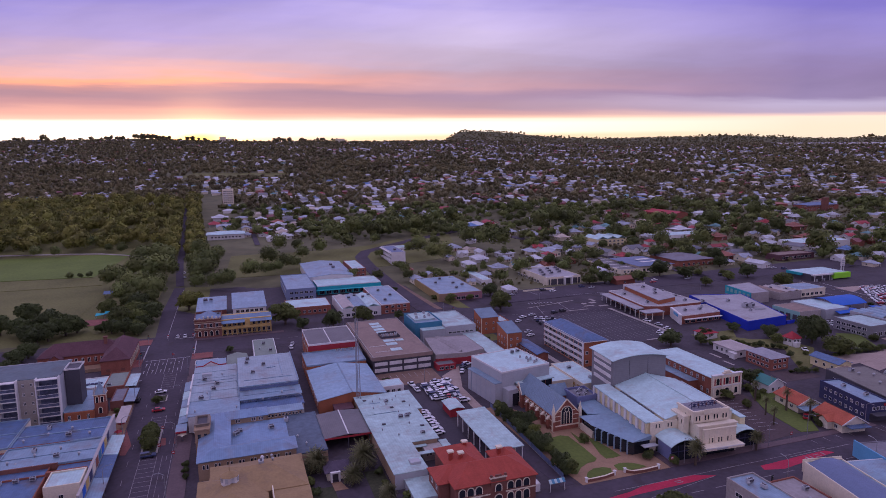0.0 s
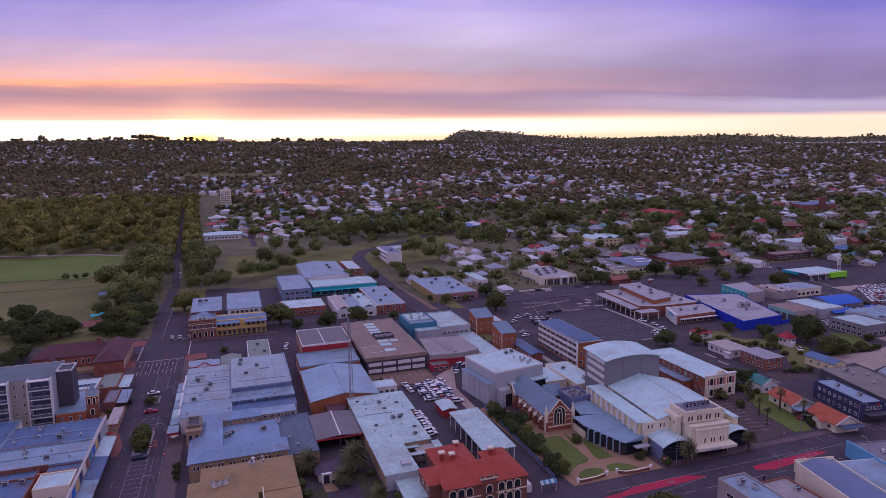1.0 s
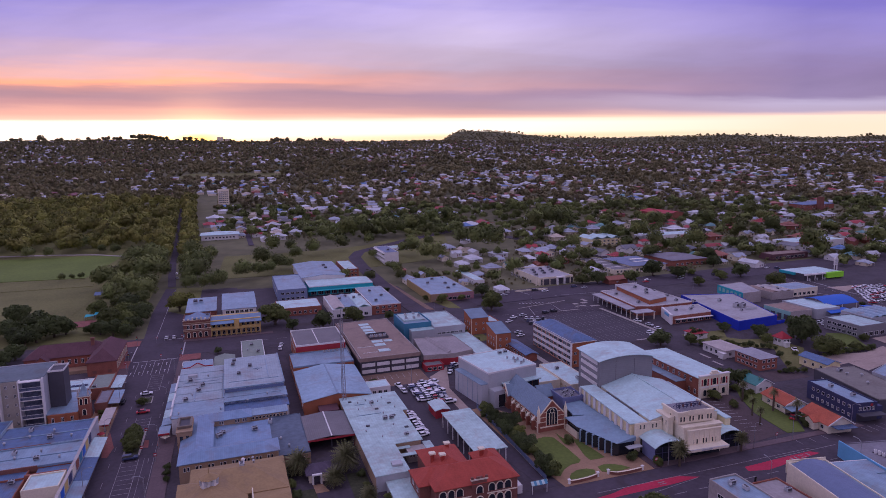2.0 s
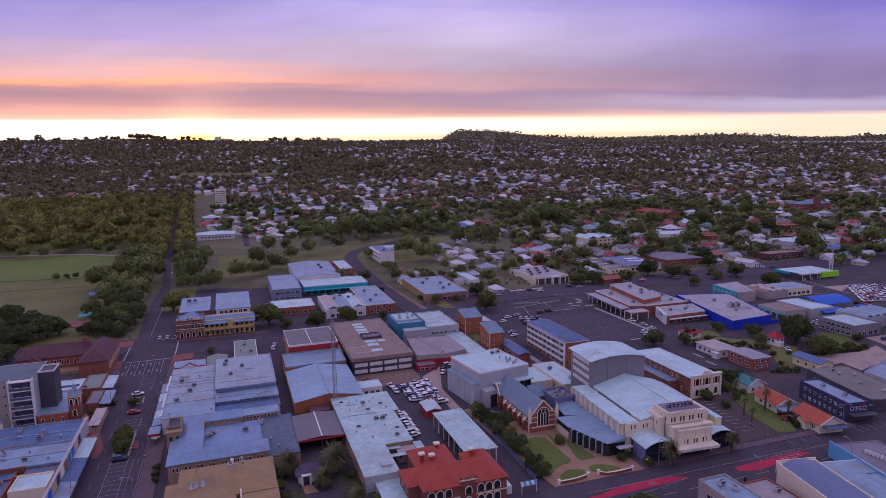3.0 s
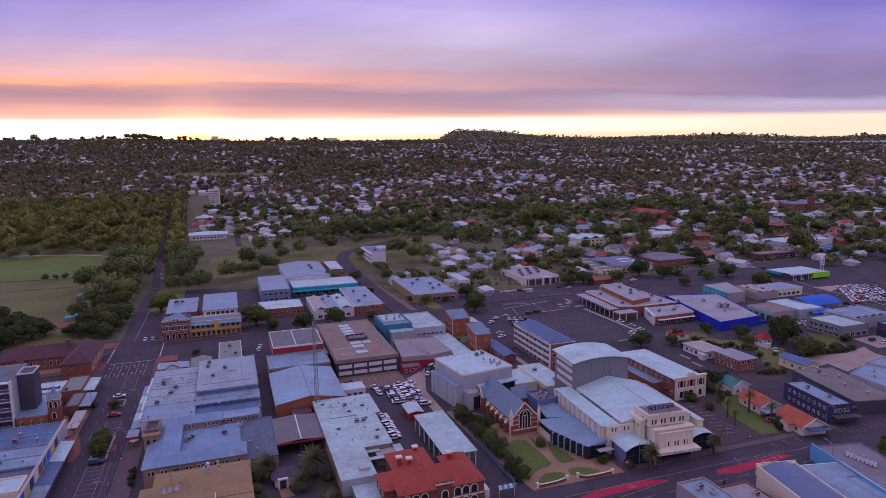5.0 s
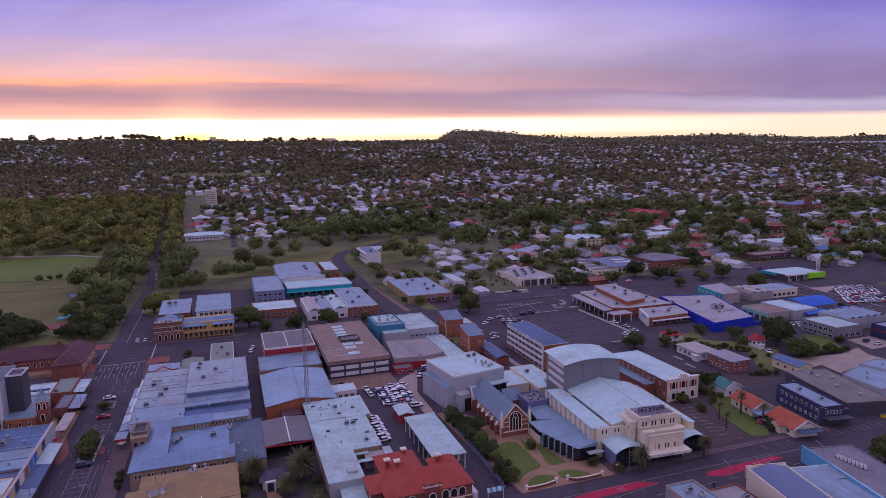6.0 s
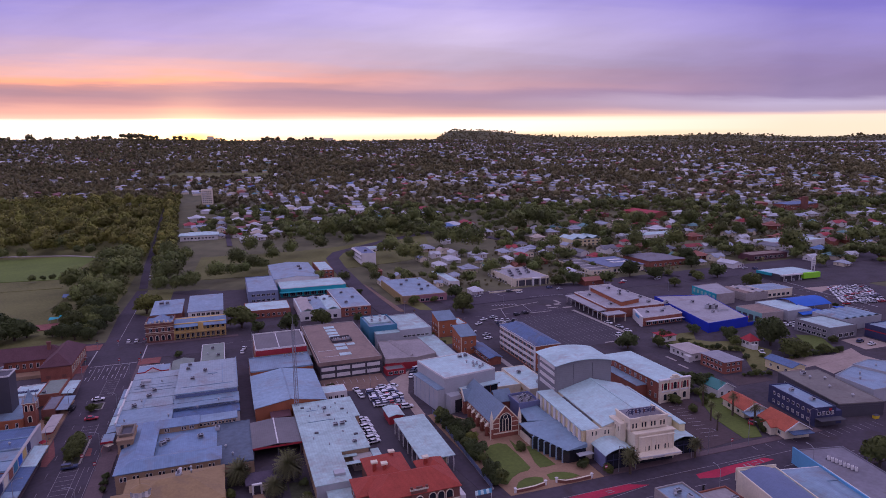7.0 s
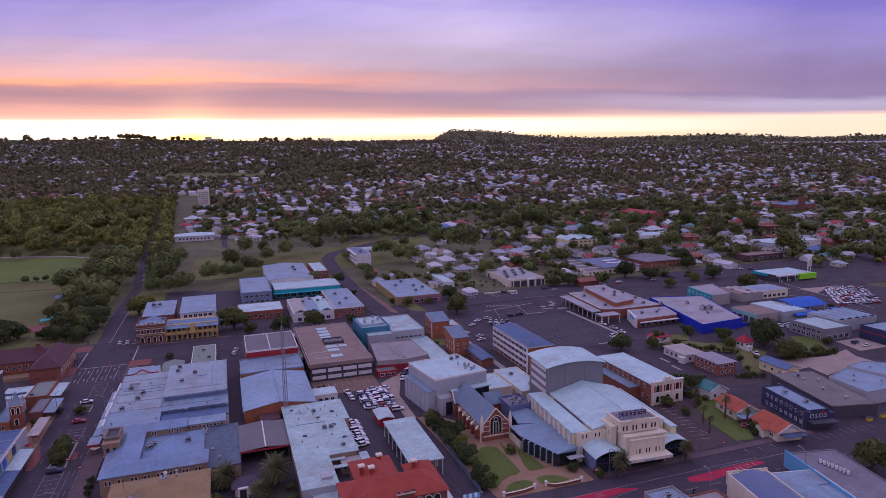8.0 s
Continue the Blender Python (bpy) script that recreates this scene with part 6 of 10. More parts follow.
for x0, x1, y0, y1, z in ((-11, 2, 248.2, 248.5, 6.0), (-6.2, -5.9, 229, 236, 6.0), (6, 24, 238.2, 238.5, 7.85), (20.2, 20.5, 240, 262, 7.85), (5, 24, 226.6, 226.9, 6.3)):
    part("roof_pipe", boxes((x0, x1, y0, y1, z - 0.02, z + 0.16)), "zinc", ar)
part("plant_box", boxes((-9.5, -6.0, 254.5, 256.5, 6.0, 6.9)), "grey_wall", ar)
part("red_fascia", boxes((-16.4, -12.9, 208.4, 208.6, 3.0, 3.6)), "red_paint", ar, "red painted shop fascia")
part("corner_awning", boxes((-16.4, -12.9, 208.61, 215.4, 3.2, 3.4)), "zinc", ar)
part("gully", boxes((3.55, 4.15, 229, 267, 5.6, 5.8)), "zinc", ar)
for x, y in ((-8.5, 250), (-3.8, 243.5), (-9, 229.5), (-5, 238)):
    ac(x, y, 6.05 if y > 228 else 5.95, 20, 1.1)
for x, y in ((7.5, 259), (9.6, 246.5), (8, 264), (14, 255)):
    ac(x, y, 7.9, 0, 1.0)
vent(-7, 234, 6.0), vent(-10.5, 217.5, 5.95), vent(3, 217, 5.95), vent(12, 221, 6.0), vent(-2, 254, 6.0), vent(19, 225, 6.3)
part("roof_cross", boxes((15, 18.5, 251, 251.3, 7.86, 8.05), (16.6, 16.9, 249.5, 252.8, 7.86, 8.05)), "zinc", ar)
for i, (y0, y1, mm) in enumerate(((216, 222, "zinc"), (222.5, 230, "white_metal"), (230.5, 238, "zinc"), (238.5, 247, "white_metal"), (247.5, 258, "zinc"))):
    awning(ar, -12.9, -16.0, y0, y1, 3.3, mm, 0.4)
    part("shop_parapet", boxes((-13.2, -12.7, y0, y1 - 0.3, 5.0, 6.5 + 0.6 * (i % 2))), "white", ar)
gs = thing("gabled_shop", -7, 272, 0, "white shop front with stepped gable and red trim", "shop")
part("wall", boxes((-12.3, -0.6, 268.2, 277, -0.2, 5.8)), "white", gs)
part("roof", boxes((-12.3, -0.6, 268.8, 277, 5.81, 6.0)), "zinc", gs)
bm = bmesh.new()
gable_walls(bm, -9.4, -3.6, 268.05, 268.6, 5.2, 5.82, "gable_y", 1.7)
part("gable_front", bm, "white", gs)
bm = bmesh.new()
beam(bm, (-12.4, 268.0, 6.05), (-9.5, 268.0, 6.05), 0.2), beam(bm, (-9.5, 268.0, 6.05), (-6.5, 268.0, 7.75), 0.2), beam(bm, (-6.5, 268.0, 7.75), (-3.5, 268.0, 6.05), 0.2), beam(bm, (-3.5, 268.0, 6.05), (-0.5, 268.0, 6.05), 0.2)
part("red_trim", bm, "red_paint", gs)
ob = building("olive_roof_shop", (0.0, 8.0, 270.6, 287.5), 3.6, "white", "olive_sheet", "gable_y", 1.0, label="low shop with grey-green sheet roof", parapet=0.15)
ob = building("olive_roof_shop", (11.2, 21.2, 277, 306.5), 4.2, "white", "olive_sheet", label="long low shop with grey-green sheet roof", parapet=0.15)
vent(14, 290, 4.2), ac(16, 298, 4.25), ac(18.5, 286, 4.25)
ob = building("blue_kiosk", (-13.5, -4, 279.5, 285.5), 3.4, "white", "petrol", label="small shop with a blue roof", parapet=0.2)

# tan brick offices round a small court
tn = thing("tan_offices", 6, 196, 0, "tan brick office building with a blue-grey hipped roof round a court", "offices")
part("west_wall", boxes((-8, 0.6, 179, 214, -0.2, 5.8)), "tan_brick", tn)
rb = bmesh.new()
thick(rb, roof_polys(-8, 0.6, 179, 214.3, 5.85, "hip", 1.7, 0.5))
part("west_roof", rb, "office_sheet", tn)
part("south_wall", boxes((0.7, 19.5, 179, 186.5, -0.2, 5.8)), "tan_brick", tn)
rb = bmesh.new()
thick(rb, roof_polys(-7, 19.5, 179, 187, 5.9, "hip", 1.6, 0.5))
part("south_roof", rb, "office_sheet", tn)
part("north_wall", boxes((0.7, 12.4, 207.5, 214, -0.2, 5.9)), "tan_brick", tn)
rb = bmesh.new()
thick(rb, roof_polys(-2, 12.6, 207.5, 214.2, 5.95, "hip", 1.4, 0.45))
part("north_roof", rb, "office_sheet", tn)
part("back_wall", boxes((12.5, 24.5, 209.3, 214.2, -0.2, 5.2)), "tan_brick", tn)
part("back_roof", boxes((12.3, 25, 209.0, 215.2, 5.21, 5.4)), "zinc", tn)
part("court_roof", boxes((0.7, 18.38, 186.6, 207.4, 3.7, 4.0)), "office_sheet", tn)
rb = bmesh.new()
thick(rb, roof_polys(4.5, 12.5, 190, 204, 4.0, "gable_y", 0.7, 0.1))
part("court_gable", rb, "office_sheet", tn)
for x in (3.2, 8.2, 10.6):
    for dx in (-0.4, 0.4):
        window(tn, x + dx, 207.48, 4.3, "s", 0.6, 1.2, bars=1)
for i in range(5):
    for dx in (-0.6, 0.6):
        window(tn, 14 + 2.3 * i + dx, 209.28, 3.9, "s", 0.8, 0.9, bars=1)
for i in range(8):
    for dx in (-0.5, 0.5):
        window(tn, -6 + 3.3 * i + dx, 178.98, 3.4, "s", 0.7, 1.4, bars=1)
for i in range(7):
    window(tn, -8.02, 182 + 4.4 * i, 3.2, "w", 1.0, 1.6)
tt = part("tower", boxes((-9.4, -5.2, 195.5, 205.5, -0.2, 8.4)), "tan_brick", tn, "square tan brick street tower")
part("tower_cornice", boxes((-9.7, -4.9, 195.2, 205.8, 8.41, 8.8)), "tan_brick", tt)
part("tower_parapet", parapet_bm(-9.2, -5.4, 197.5, 204.5, 8.81, 9.5, 0.45), "stone_grey", tt)
part("tower_rim", parapet_bm(-9.5, -5.1, 197.2, 204.8, 9.51, 9.8, 0.6), "stone_grey", tt)
part("tower_roof", boxes((-8.7, -5.9, 198, 204, 8.81, 9.2)), "charcoal", tt)
# Dark plates on the wall face stand in for the shade of belfry recesses.
for x in (-8.2, -6.4):
    part("belfry_opening", boxes((x - 0.45, x + 0.45, 195.40, 195.49, 5.3, 7.2)), "glass", tt)
part("string_course", boxes((-9.6, -5.0, 195.3, 195.49, 4.6, 5.0), (-9.6, -5.0, 195.3, 195.49, 7.6, 8.0)), "tan_brick", tt)
window(tt, -7.3, 195.48, 2.2, "s", 1.4, 1.8)
ac(2.6, 198.5, 4.0, 40, 1.2), ac(3.8, 200.5, 4.0, 0, 1.0), ac(13.5, 200, 4.05, 15, 1.1), ac(18.6, 204, 4.05, 90, 1.2), vent(6.5, 189.5, 4.0), vent(21, 190, 4.0), vent(23, 184, 4.0)
ob = building("flat_shed", (18.4, 28.8, 178.5, 209), 3.9, "tan_brick", "shed_slate", label="flat-roofed brick shed with weathered dark grey roof", parapet=0.12, cap="shed_slate")
window(ob, 26.5, 178.48, 1.2, "s", 1.2, 1.4)

yr = thing("tan_tiled_house", 8, 165, 0, "cream building with broad tan tiled hip roofs and a small cupola", "building")
part("wall", boxes((-3, 20, 158.8, 176.2, -0.2, 4.8)), "tan_brick", yr)
rb = bmesh.new()
thick(rb, roof_polys(-4, 20, 158.8, 176.2, 4.85, "hip", 3.2, 0.7))
part("roof", rb, "tan_tile", yr)
part("west_wall", boxes((-6.5, 9.5, 146, 164, -0.2, 4.4)), "cream", yr)
rb = bmesh.new()
thick(rb, roof_polys(-7, 9.5, 146, 169, 4.6, "hip", 3.6, 0.7))
part("west_roof", rb, "tan_tile", yr)
part("east_wall", boxes((11.6, 20.4, 146, 158.7, -0.2, 4.0)), "cream", yr)
rb = bmesh.new()
thick(rb, roof_polys(11.6, 20.4, 146, 163.0, 4.1, "gable_x", 0.9, 0.5))
part("east_roof", rb, "tan_tile", yr)
part("valley_wall", boxes((11.2, 11.5, 148, 162.5, 3.8, 5.4)), "cream", yr)
bm = bmesh.new()
cyl(bm, 0.8, 161.0, 6.4, 9.7, 2.2, n=8)
cu = part("cupola", bm, "white", yr, "white eight-sided cupola")
for k in range(8):
    a = math.pi / 8 + k * math.pi / 4
    part("louvre", boxes((0.8 + 2.1 * math.cos(a) - 0.35, 0.8 + 2.1 * math.cos(a) + 0.35, 161 + 2.1 * math.sin(a) - 0.35, 161 + 2.1 * math.sin(a) + 0.35, 8.3, 9.4)), "grey_wall", cu)
bm = bmesh.new()
cyl(bm, 0.8, 161.0, 9.7, 10.8, 2.6, 0.25, 8), cyl(bm, 0.8, 161.0, 10.8, 13.4, 0.12, 0.06, 8)
part("cupola_roof", bm, "tan_tile", cu)
bm = bmesh.new()
cyl(bm, 9.4, 171.2, 6.2, 8.2, 0.4, n=8), cyl(bm, 9.4, 171.2, 8.2, 8.6, 0.55, 0.4, 8)
part("flue", bm, "white", yr, "stout white roof flue")
ac(9.0, 169.2, 7.1, 90, 1.2), vent(12.2, 170.5, 7.2), vent(12.0, 172.5, 7.2)

# ---- middle distance: shops and halls past the cross street ----
ob = building("teal_shopping_strip", (57, 100.5, 416, 441), 5.8, "teal", "white_metal", label="long shop strip with teal fascia and white roof", category="shops", parapet=0.3, cap="white")
for i in range(9):
    window(ob, 60 + 4.6 * i, 415.98, 0.4, "s", 3.4, 2.4, bars=3)
part("awning", boxes((56, 101, 412.5, 415.9, 3.3, 3.6)), "teal", ob)
ob = building("gabled_warehouse", (55, 86, 441.6, 505), 7.6, "white", "zinc", "gable_y", 1.5, label="big pale low-gabled warehouse", category="warehouse")
windows(ob, (55, 86, 441.6, 505), "w", 8, (3.0,), 2.0, 1.4)
for y in (470, 482):
    ac(76, y, 8.2, 0, 1.6)
ob = building("blue_grey_showroom", (36, 54.6, 405, 458), 7.4, "blue_wall", "zinc", label="blue-grey two-storey showroom with pale metal roof", category="showroom", parapet=0.4)
windows(ob, (36, 54.6, 405, 458), "s", 5, (1.0, 4.4), 2.2, 1.4)
windows(ob, (36, 54.6, 405, 458), "w", 9, (4.4,), 2.0, 1.3)
ob = building("brick_cottage_shops", (33, 58, 364, 386), 4.8, "brick", "white_metal", label="brick shops under a pale metal roof", parapet=0.15)
windows(ob, (33, 58, 364, 386), "s", 7, (1.2,), 1.6, 1.6)
ob = building("market_hall", (62, 84.8, 348, 386), 5.2, "white", "white_metal", label="white-roofed market hall with roof machinery", parapet=0.3)
for i in range(3):
    rb = bmesh.new()
    thick(rb, roof_polys(63.0 + 7.2 * i, 69.8 + 7.2 * i, 350, 384.5, 5.3, "gable_y", 1.3, 0.1))
    part("saw_roof", rb, ("roof_pale", "zinc_y", "white_metal")[i], ob)
for i in range(4):
    ac(70 + 4.4 * i, 372 + (i % 2) * 5, 5.9, 0, 1.2)
windows(ob, (62, 84.8, 348, 386), "s", 6, (0.8,), 2.2, 1.8)
ob = building("tavern", (85.2, 102.5, 349, 402), 5.6, "brick", "zinc", label="brick tavern with a grey metal roof", parapet=0.3, cap="white")
windows(ob, (85.2, 102.5, 349, 402), "s", 4, (0.8, 3.4), 1.8, 1.4)
windows(ob, (85.2, 102.5, 349, 402), "e", 10, (0.8,), 2.4, 1.8)
for x, y in ((90, 360), (96, 372), (92, 388)):
    ac(x, y, 5.65, 0, 1.2)
ob = building("brick_unit", (90, 100.5, 466, 508), 7.0, "brick", "white_metal", label="two-storey brick unit with a white roof", base=1.5, parapet=0.3)
windows(ob, (90, 100.5, 466, 508), "s", 3, (2.0, 4.8), 1.6, 1.2)
windows(ob, (90, 100.5, 466, 508), "e", 8, (2.0, 4.8), 1.8, 1.2)
for y in (475, 483, 491):
    skylight(ob, 93, 97.5, y, y + 4, 7.0)
ob = building("tan_showroom", (126.5, 155.5, 366, 422), 4.9, "tan_brick", "zinc", label="long tan brick showroom with a grey roof", parapet=0.2)
part("side_cladding", boxes((126.38, 126.48, 366, 422, 0, 4.7)), "mustard", ob, "mustard side wall")
part("front_cladding", boxes((136, 155.6, 365.88, 365.98, 0, 4.7)), "mauve", ob, "dull pink street front")
windows(ob, (126.5, 155.5, 366, 422), "w", 10, (0.8,), 3.0, 2.0, frame_mat="pale_yellow")
windows(ob, (136.4, 155, 365.86, 422), "s", 5, (0.8,), 2.6, 1.8)
for x, y in ((135, 400), (142, 412), (146, 395), (150, 388), (143, 380)):
    ac(x, y, 4.95, 0, 1.3)
ob = building("hipped_shops", (298, 328, 397, 436), 6.2, "cream", "slate_flat", "hip", 1.8, label="long hipped shops with a dark blue-grey roof", base=0.2, over=1.2)
windows(ob, (298, 328, 397, 436), "s", 7, (2.0,), 2.2, 2.0)
windows(ob, (298, 328, 397, 436), "w", 8, (2.2,), 2.0, 2.0)
part("solar_row", boxes((306, 320, 405, 410, 7.4, 7.6), (307, 319, 413, 417, 7.9, 8.1)), "white", ob, "pale roof panels")
ob = building("dark_hipped_hall", (338, 372, 402, 438), 6.8, "brick", "membrane_dark", "hip", 2.6, label="brick hall with a broad dark grey hip roof", base=0.4, over=0.8)
windows(ob, (338, 372, 402, 438), "s", 6, (2.6,), 2.0, 1.8)
gv = building("gabled_villa", (330, 362, 506, 530), 11.6, "pale_yellow", "white_metal", label="two-storey pale yellow villa with three pale gables", category="house", base=4.2, parapet=0.1)
windows(gv, (330, 362, 506, 530), "s", 6, (5.6, 8.6), 2.2, 1.6)
for i in range(3):
    rb = bmesh.new()
    thick(rb, roof_polys(330.2 + 10.6 * i, 340.6 + 10.6 * i, 505.6, 530, 11.75, "gable_y", 2.4, 0.3))
    part("gable_roof", rb, "white_metal_y", gv)
ob = building("white_office", (129.5, 141.2, 500, 540), 12.4, "white", "slate_flat", label="white three-storey office block with banded balconies", category="offices", base=3, parapet=0.4)
for z in (5.0, 8.2, 11.6):
    part("balcony_band", boxes((128.2, 129.45, 500, 540, z, z + 0.5)), "white", ob)
windows(ob, (129.5, 141.2, 500, 540), "w", 8, (6.4, 9.8), 2.6, 1.5)
ac(135, 512, 12.45, 0, 1.6)
ob = building("office_wing", (142, 176, 560, 576), 7.2, "white", "pale_sheet", label="low white office wing behind the white block", category="offices", base=3.5, parapet=0.2)
windows(ob, (142, 176, 560, 576), "s", 8, (4.6,), 2.0, 1.4)
ob = building("flat_roof_motel", (171, 178, 402, 444), 4.2, "white", "white_metal", label="long narrow white-roofed motel row", base=0.5, parapet=0.1)
windows(ob, (171, 178, 402, 444), "w", 9, (1.2,), 1.6, 1.4)
bk = building("corner_bank", (213, 240, 386, 428), 5.2, "cream", "membrane", label="cream corner building with grey roof and machinery", base=0.0, parapet=0.4)
for i in range(9):
    ac(215.5 + 2.7 * i, 396 + 7 * (i % 3) + 1.1 * i, 5.25, 0, 1.7)
part("glazed_front", boxes((214.5, 239.5, 385.7, 385.97, 0.2, 4.2)), "charcoal", bk, "dark glazed shopfront")
part("portal", boxes((226.0, 227.0, 383.6, 385.6, 0.0, 4.8), (231.5, 232.5, 383.6, 385.6, 0.0, 4.8), (226.0, 232.5, 383.6, 385.6, 4.81, 5.6)), "white", bk, "white entrance portal")
for i in range(6):
    part("column", boxes((210 + 5.4 * i, 210.6 + 5.4 * i, 385.2, 385.8, 0, 5)), "cream", bk)
windows(bk, (209, 240, 386, 428), "w", 8, (1.4,), 2.4, 2.0)
part("forecourt_wall", boxes((188, 212, 372, 372.6, 0.0, 1.2)), "cream", bk)
rw = building("sandstone_terrace", (281, 300, 396, 452), 4.6, "cream", "dark_sheet", label="long dark-roofed terrace with white roof seams", base=1.5, parapet=0.1)
for y in (406, 418, 430, 442):
    part("roof_seam", boxes((281, 300, y, y + 1.2, 4.62, 4.8)), "white", rw)
windows(rw, (281, 300, 396, 452), "w", 12, (2.2,), 1.6, 1.5)
windows(rw, (281, 300, 396, 452), "s", 5, (2.2,), 1.6, 1.5)

# ---- far single buildings ----
ob = building("long_white_hall", (-20, 17, 692, 716), 13.2, "white", "white_metal", "hip", 2.4, label="long low hall with a white hipped roof", base=8, over=1.2)
windows(ob, (-20, 17, 692, 716), "s", 9, (9.5,), 2.0, 1.6)
ob = building("apartment_tower", (-6, 10, 1002, 1018), 46, "cream", "zinc", label="pale mid-rise apartment tower among trees", category="apartments", base=22, parapet=0.6)
windows(ob, (-6, 10, 1002, 1018), "s", 5, (26, 29.2, 32.4, 35.6, 38.8, 42.0), 1.9, 1.6)
for z in (28.6, 31.8, 35.0, 38.2, 41.4):
    part("balcony", boxes((-5, 1.5, 1000.4, 1001.98, z, z + 1.1)), "white", ob)
ob = building("red_long_block", (514, 540, 630, 690), 17, "brick", "red_paint", "gable_y", 3, label="long red-roofed institutional block", base=9)
ob = building("brick_institute", (719, 770, 620, 645), 21, "brick", "blue_grey", "hip", 3, label="large brick institute with a chimney tower", base=14)
part("chimney_tower", boxes((738, 744, 613, 619, 12, 31)), "dark_brick", ob)
windows(ob, (700, 768, 620, 650), "s", 14, (15.5, 18.8), 1.8, 1.6)
ob = building("white_long_store", (398, 455, 508, 528), 11, "white", "white_metal", label="long pale warehouse roof among houses", base=6, parapet=0.2)
ob = building("white_depot", (485, 545, 422, 446), 10, "white", "white_metal", label="big white depot with red fascia", base=4, parapet=0.3, cap="white")
part("red_fascia", boxes((484, 512, 421.5, 421.9, 8.2, 9.8)), "red_paint", ob)
ob = building("maroon_shops", (428, 466, 391, 405), 7, "maroon_tile", "brown_roof", label="row of shops with a maroon front", base=3, parapet=0.3)
windows(ob, (428, 466, 391, 405), "s", 8, (3.6,), 3.0, 2.0)

# ---- east: big stores ----
st = slant_building("hardware_store", [(224, 290.5), (233, 286.8), (260, 286.8), (260, 332), (228, 332)], 5.6, "brick", "membrane", "brick hardware store with pale flat roofs", "store", 0.3, "white")
bm = bmesh.new()
prism(bm, [(233.6, 290.5), (248.2, 294.5), (254.2, 331.4), (239.4, 331.4)], 5.4, 8.0)
rz = part("raised_wall", bm, "orange_brick", st, "orange brick clerestory block")
bm = bmesh.new()
prism(bm, [(233.1, 290.0), (248.7, 294.2), (254.7, 331.8), (238.9, 331.8)], 8.01, 8.3)
part("raised_roof", bm, "membrane", rz)
bm = bmesh.new()
prism(bm, [(238.7, 331.9), (254.9, 331.9), (254.9, 332.2), (238.7, 332.2)], 5.6, 9.0)
part("end_wall", bm, "white", rz)
bm = bmesh.new()
prism(bm, [(217.6, 289.2), (223.8, 290.2), (227.8, 331.5), (221.2, 331.5)], 4.2, 4.6)
part("canopy_roof", bm, "membrane", st)
part("canopy_roof", boxes((217.4, 229.5, 279.6, 286.4, 4.2, 4.62)), "membrane", st)
for i in range(8):
    x, y = 218.4 + 0.5 * i, 290.6 + 5.6 * i
    part("canopy_post", boxes((x - 0.15, x + 0.15, y, y + 0.3, -0.1, 4.2)), "white", st)
for x, y in ((217.8, 280), (222, 280), (229, 280), (217.8, 286)):
    part("canopy_post", boxes((x - 0.2, x + 0.2, y, y + 0.4, -0.1, 4.2)), "cream", st)
for i in range(7):
    f = (i + 0.5) / 7
    window(st, 223.9 + 4.0 * f, 290.5 + 41.5 * f, 0.5, "w", 3.6, 2.6, bars=3)
for x, y, z in ((230, 296, 5.65), (253, 292, 5.65), (257, 318, 5.65), (246, 322, 8.3), (242, 305, 8.3), (247, 312, 8.3), (231, 320, 5.65), (256, 304, 5.65)):
    ac(x, y, z, 10, 1.3)
ob = slant_building("brick_shop_row", [(231, 267.4), (257, 268.2), (261.5, 284), (238.0, 284.6)], 4.6, "brick", "membrane", "low brick shop row with a white street front", cap="white")
bm = bmesh.new()
prism(bm, [(229.6, 266.9), (230.9, 267.1), (237.6, 283.5), (236.4, 283.8)], 0.0, 5.4)
part("white_front", bm, "white", ob, "white panelled front with a blue sign")
bm = bmesh.new()
prism(bm, [(230.9, 270.6), (231.0, 270.5), (233.9, 277.6), (233.8, 277.7)], 3.4, 4.9)
part("sign_bar", bm, "sky_blue", ob)
part("white_awning", boxes((232.5, 256.5, 265.6, 267.3, 2.6, 2.9)), "white", ob)
for i in range(6):
    window(ob, 234.6 + 4.0 * i, 267.45 + 0.12 * i, 0.4, "s", 2.8, 2.0)
ac(240, 276, 4.65, 0, 1.2), ac(249, 275, 4.65, 0, 1.2), ac(254, 279, 4.65, 90, 1.0)
bs = slant_building("blue_store", [(253.6, 244.6), (281.4, 247.0), (299.5, 297), (268, 306)], 4.9, "royal", "membrane", "large royal-blue store with a pale flat roof", "store", 0.25)
for x, y, k in ((262, 288, 1.6), (276, 270, 2.2), (279, 268.6, 2.2), (277, 284, 1.4), (272, 262, 1.1)):
    ac(x, y, 4.95, 20, k)
bm = bmesh.new()
beam(bm, (276.5, 263.5, 5.3), (282.5, 262.2, 5.3), 0.45)
part("roof_duct", bm, "grey_wall", bs)
part("low_wall", boxes((282.5, 290, 247.6, 248.2, -0.1, 1.8)), "royal", bs)
part("red_sign_edge", boxes((281.6, 283.4, 248.2, 249.0, 4.2, 4.9)), "red_paint", bs)
ts = slant_building("teal_store", [(300.5, 290.2), (314.6, 290.6), (325, 317), (304.5, 315.5)], 6.4, "concrete", "membrane", "pale store with a teal painted side", "store", 0.25)
bm = bmesh.new()
prism(bm, [(300.1, 290.4), (300.4, 290.3), (304.4, 315.5), (304.1, 315.6)], 1.6, 6.8)
tsb = part("teal_side", bm, "teal", ts, "teal sign wall with pale bars")
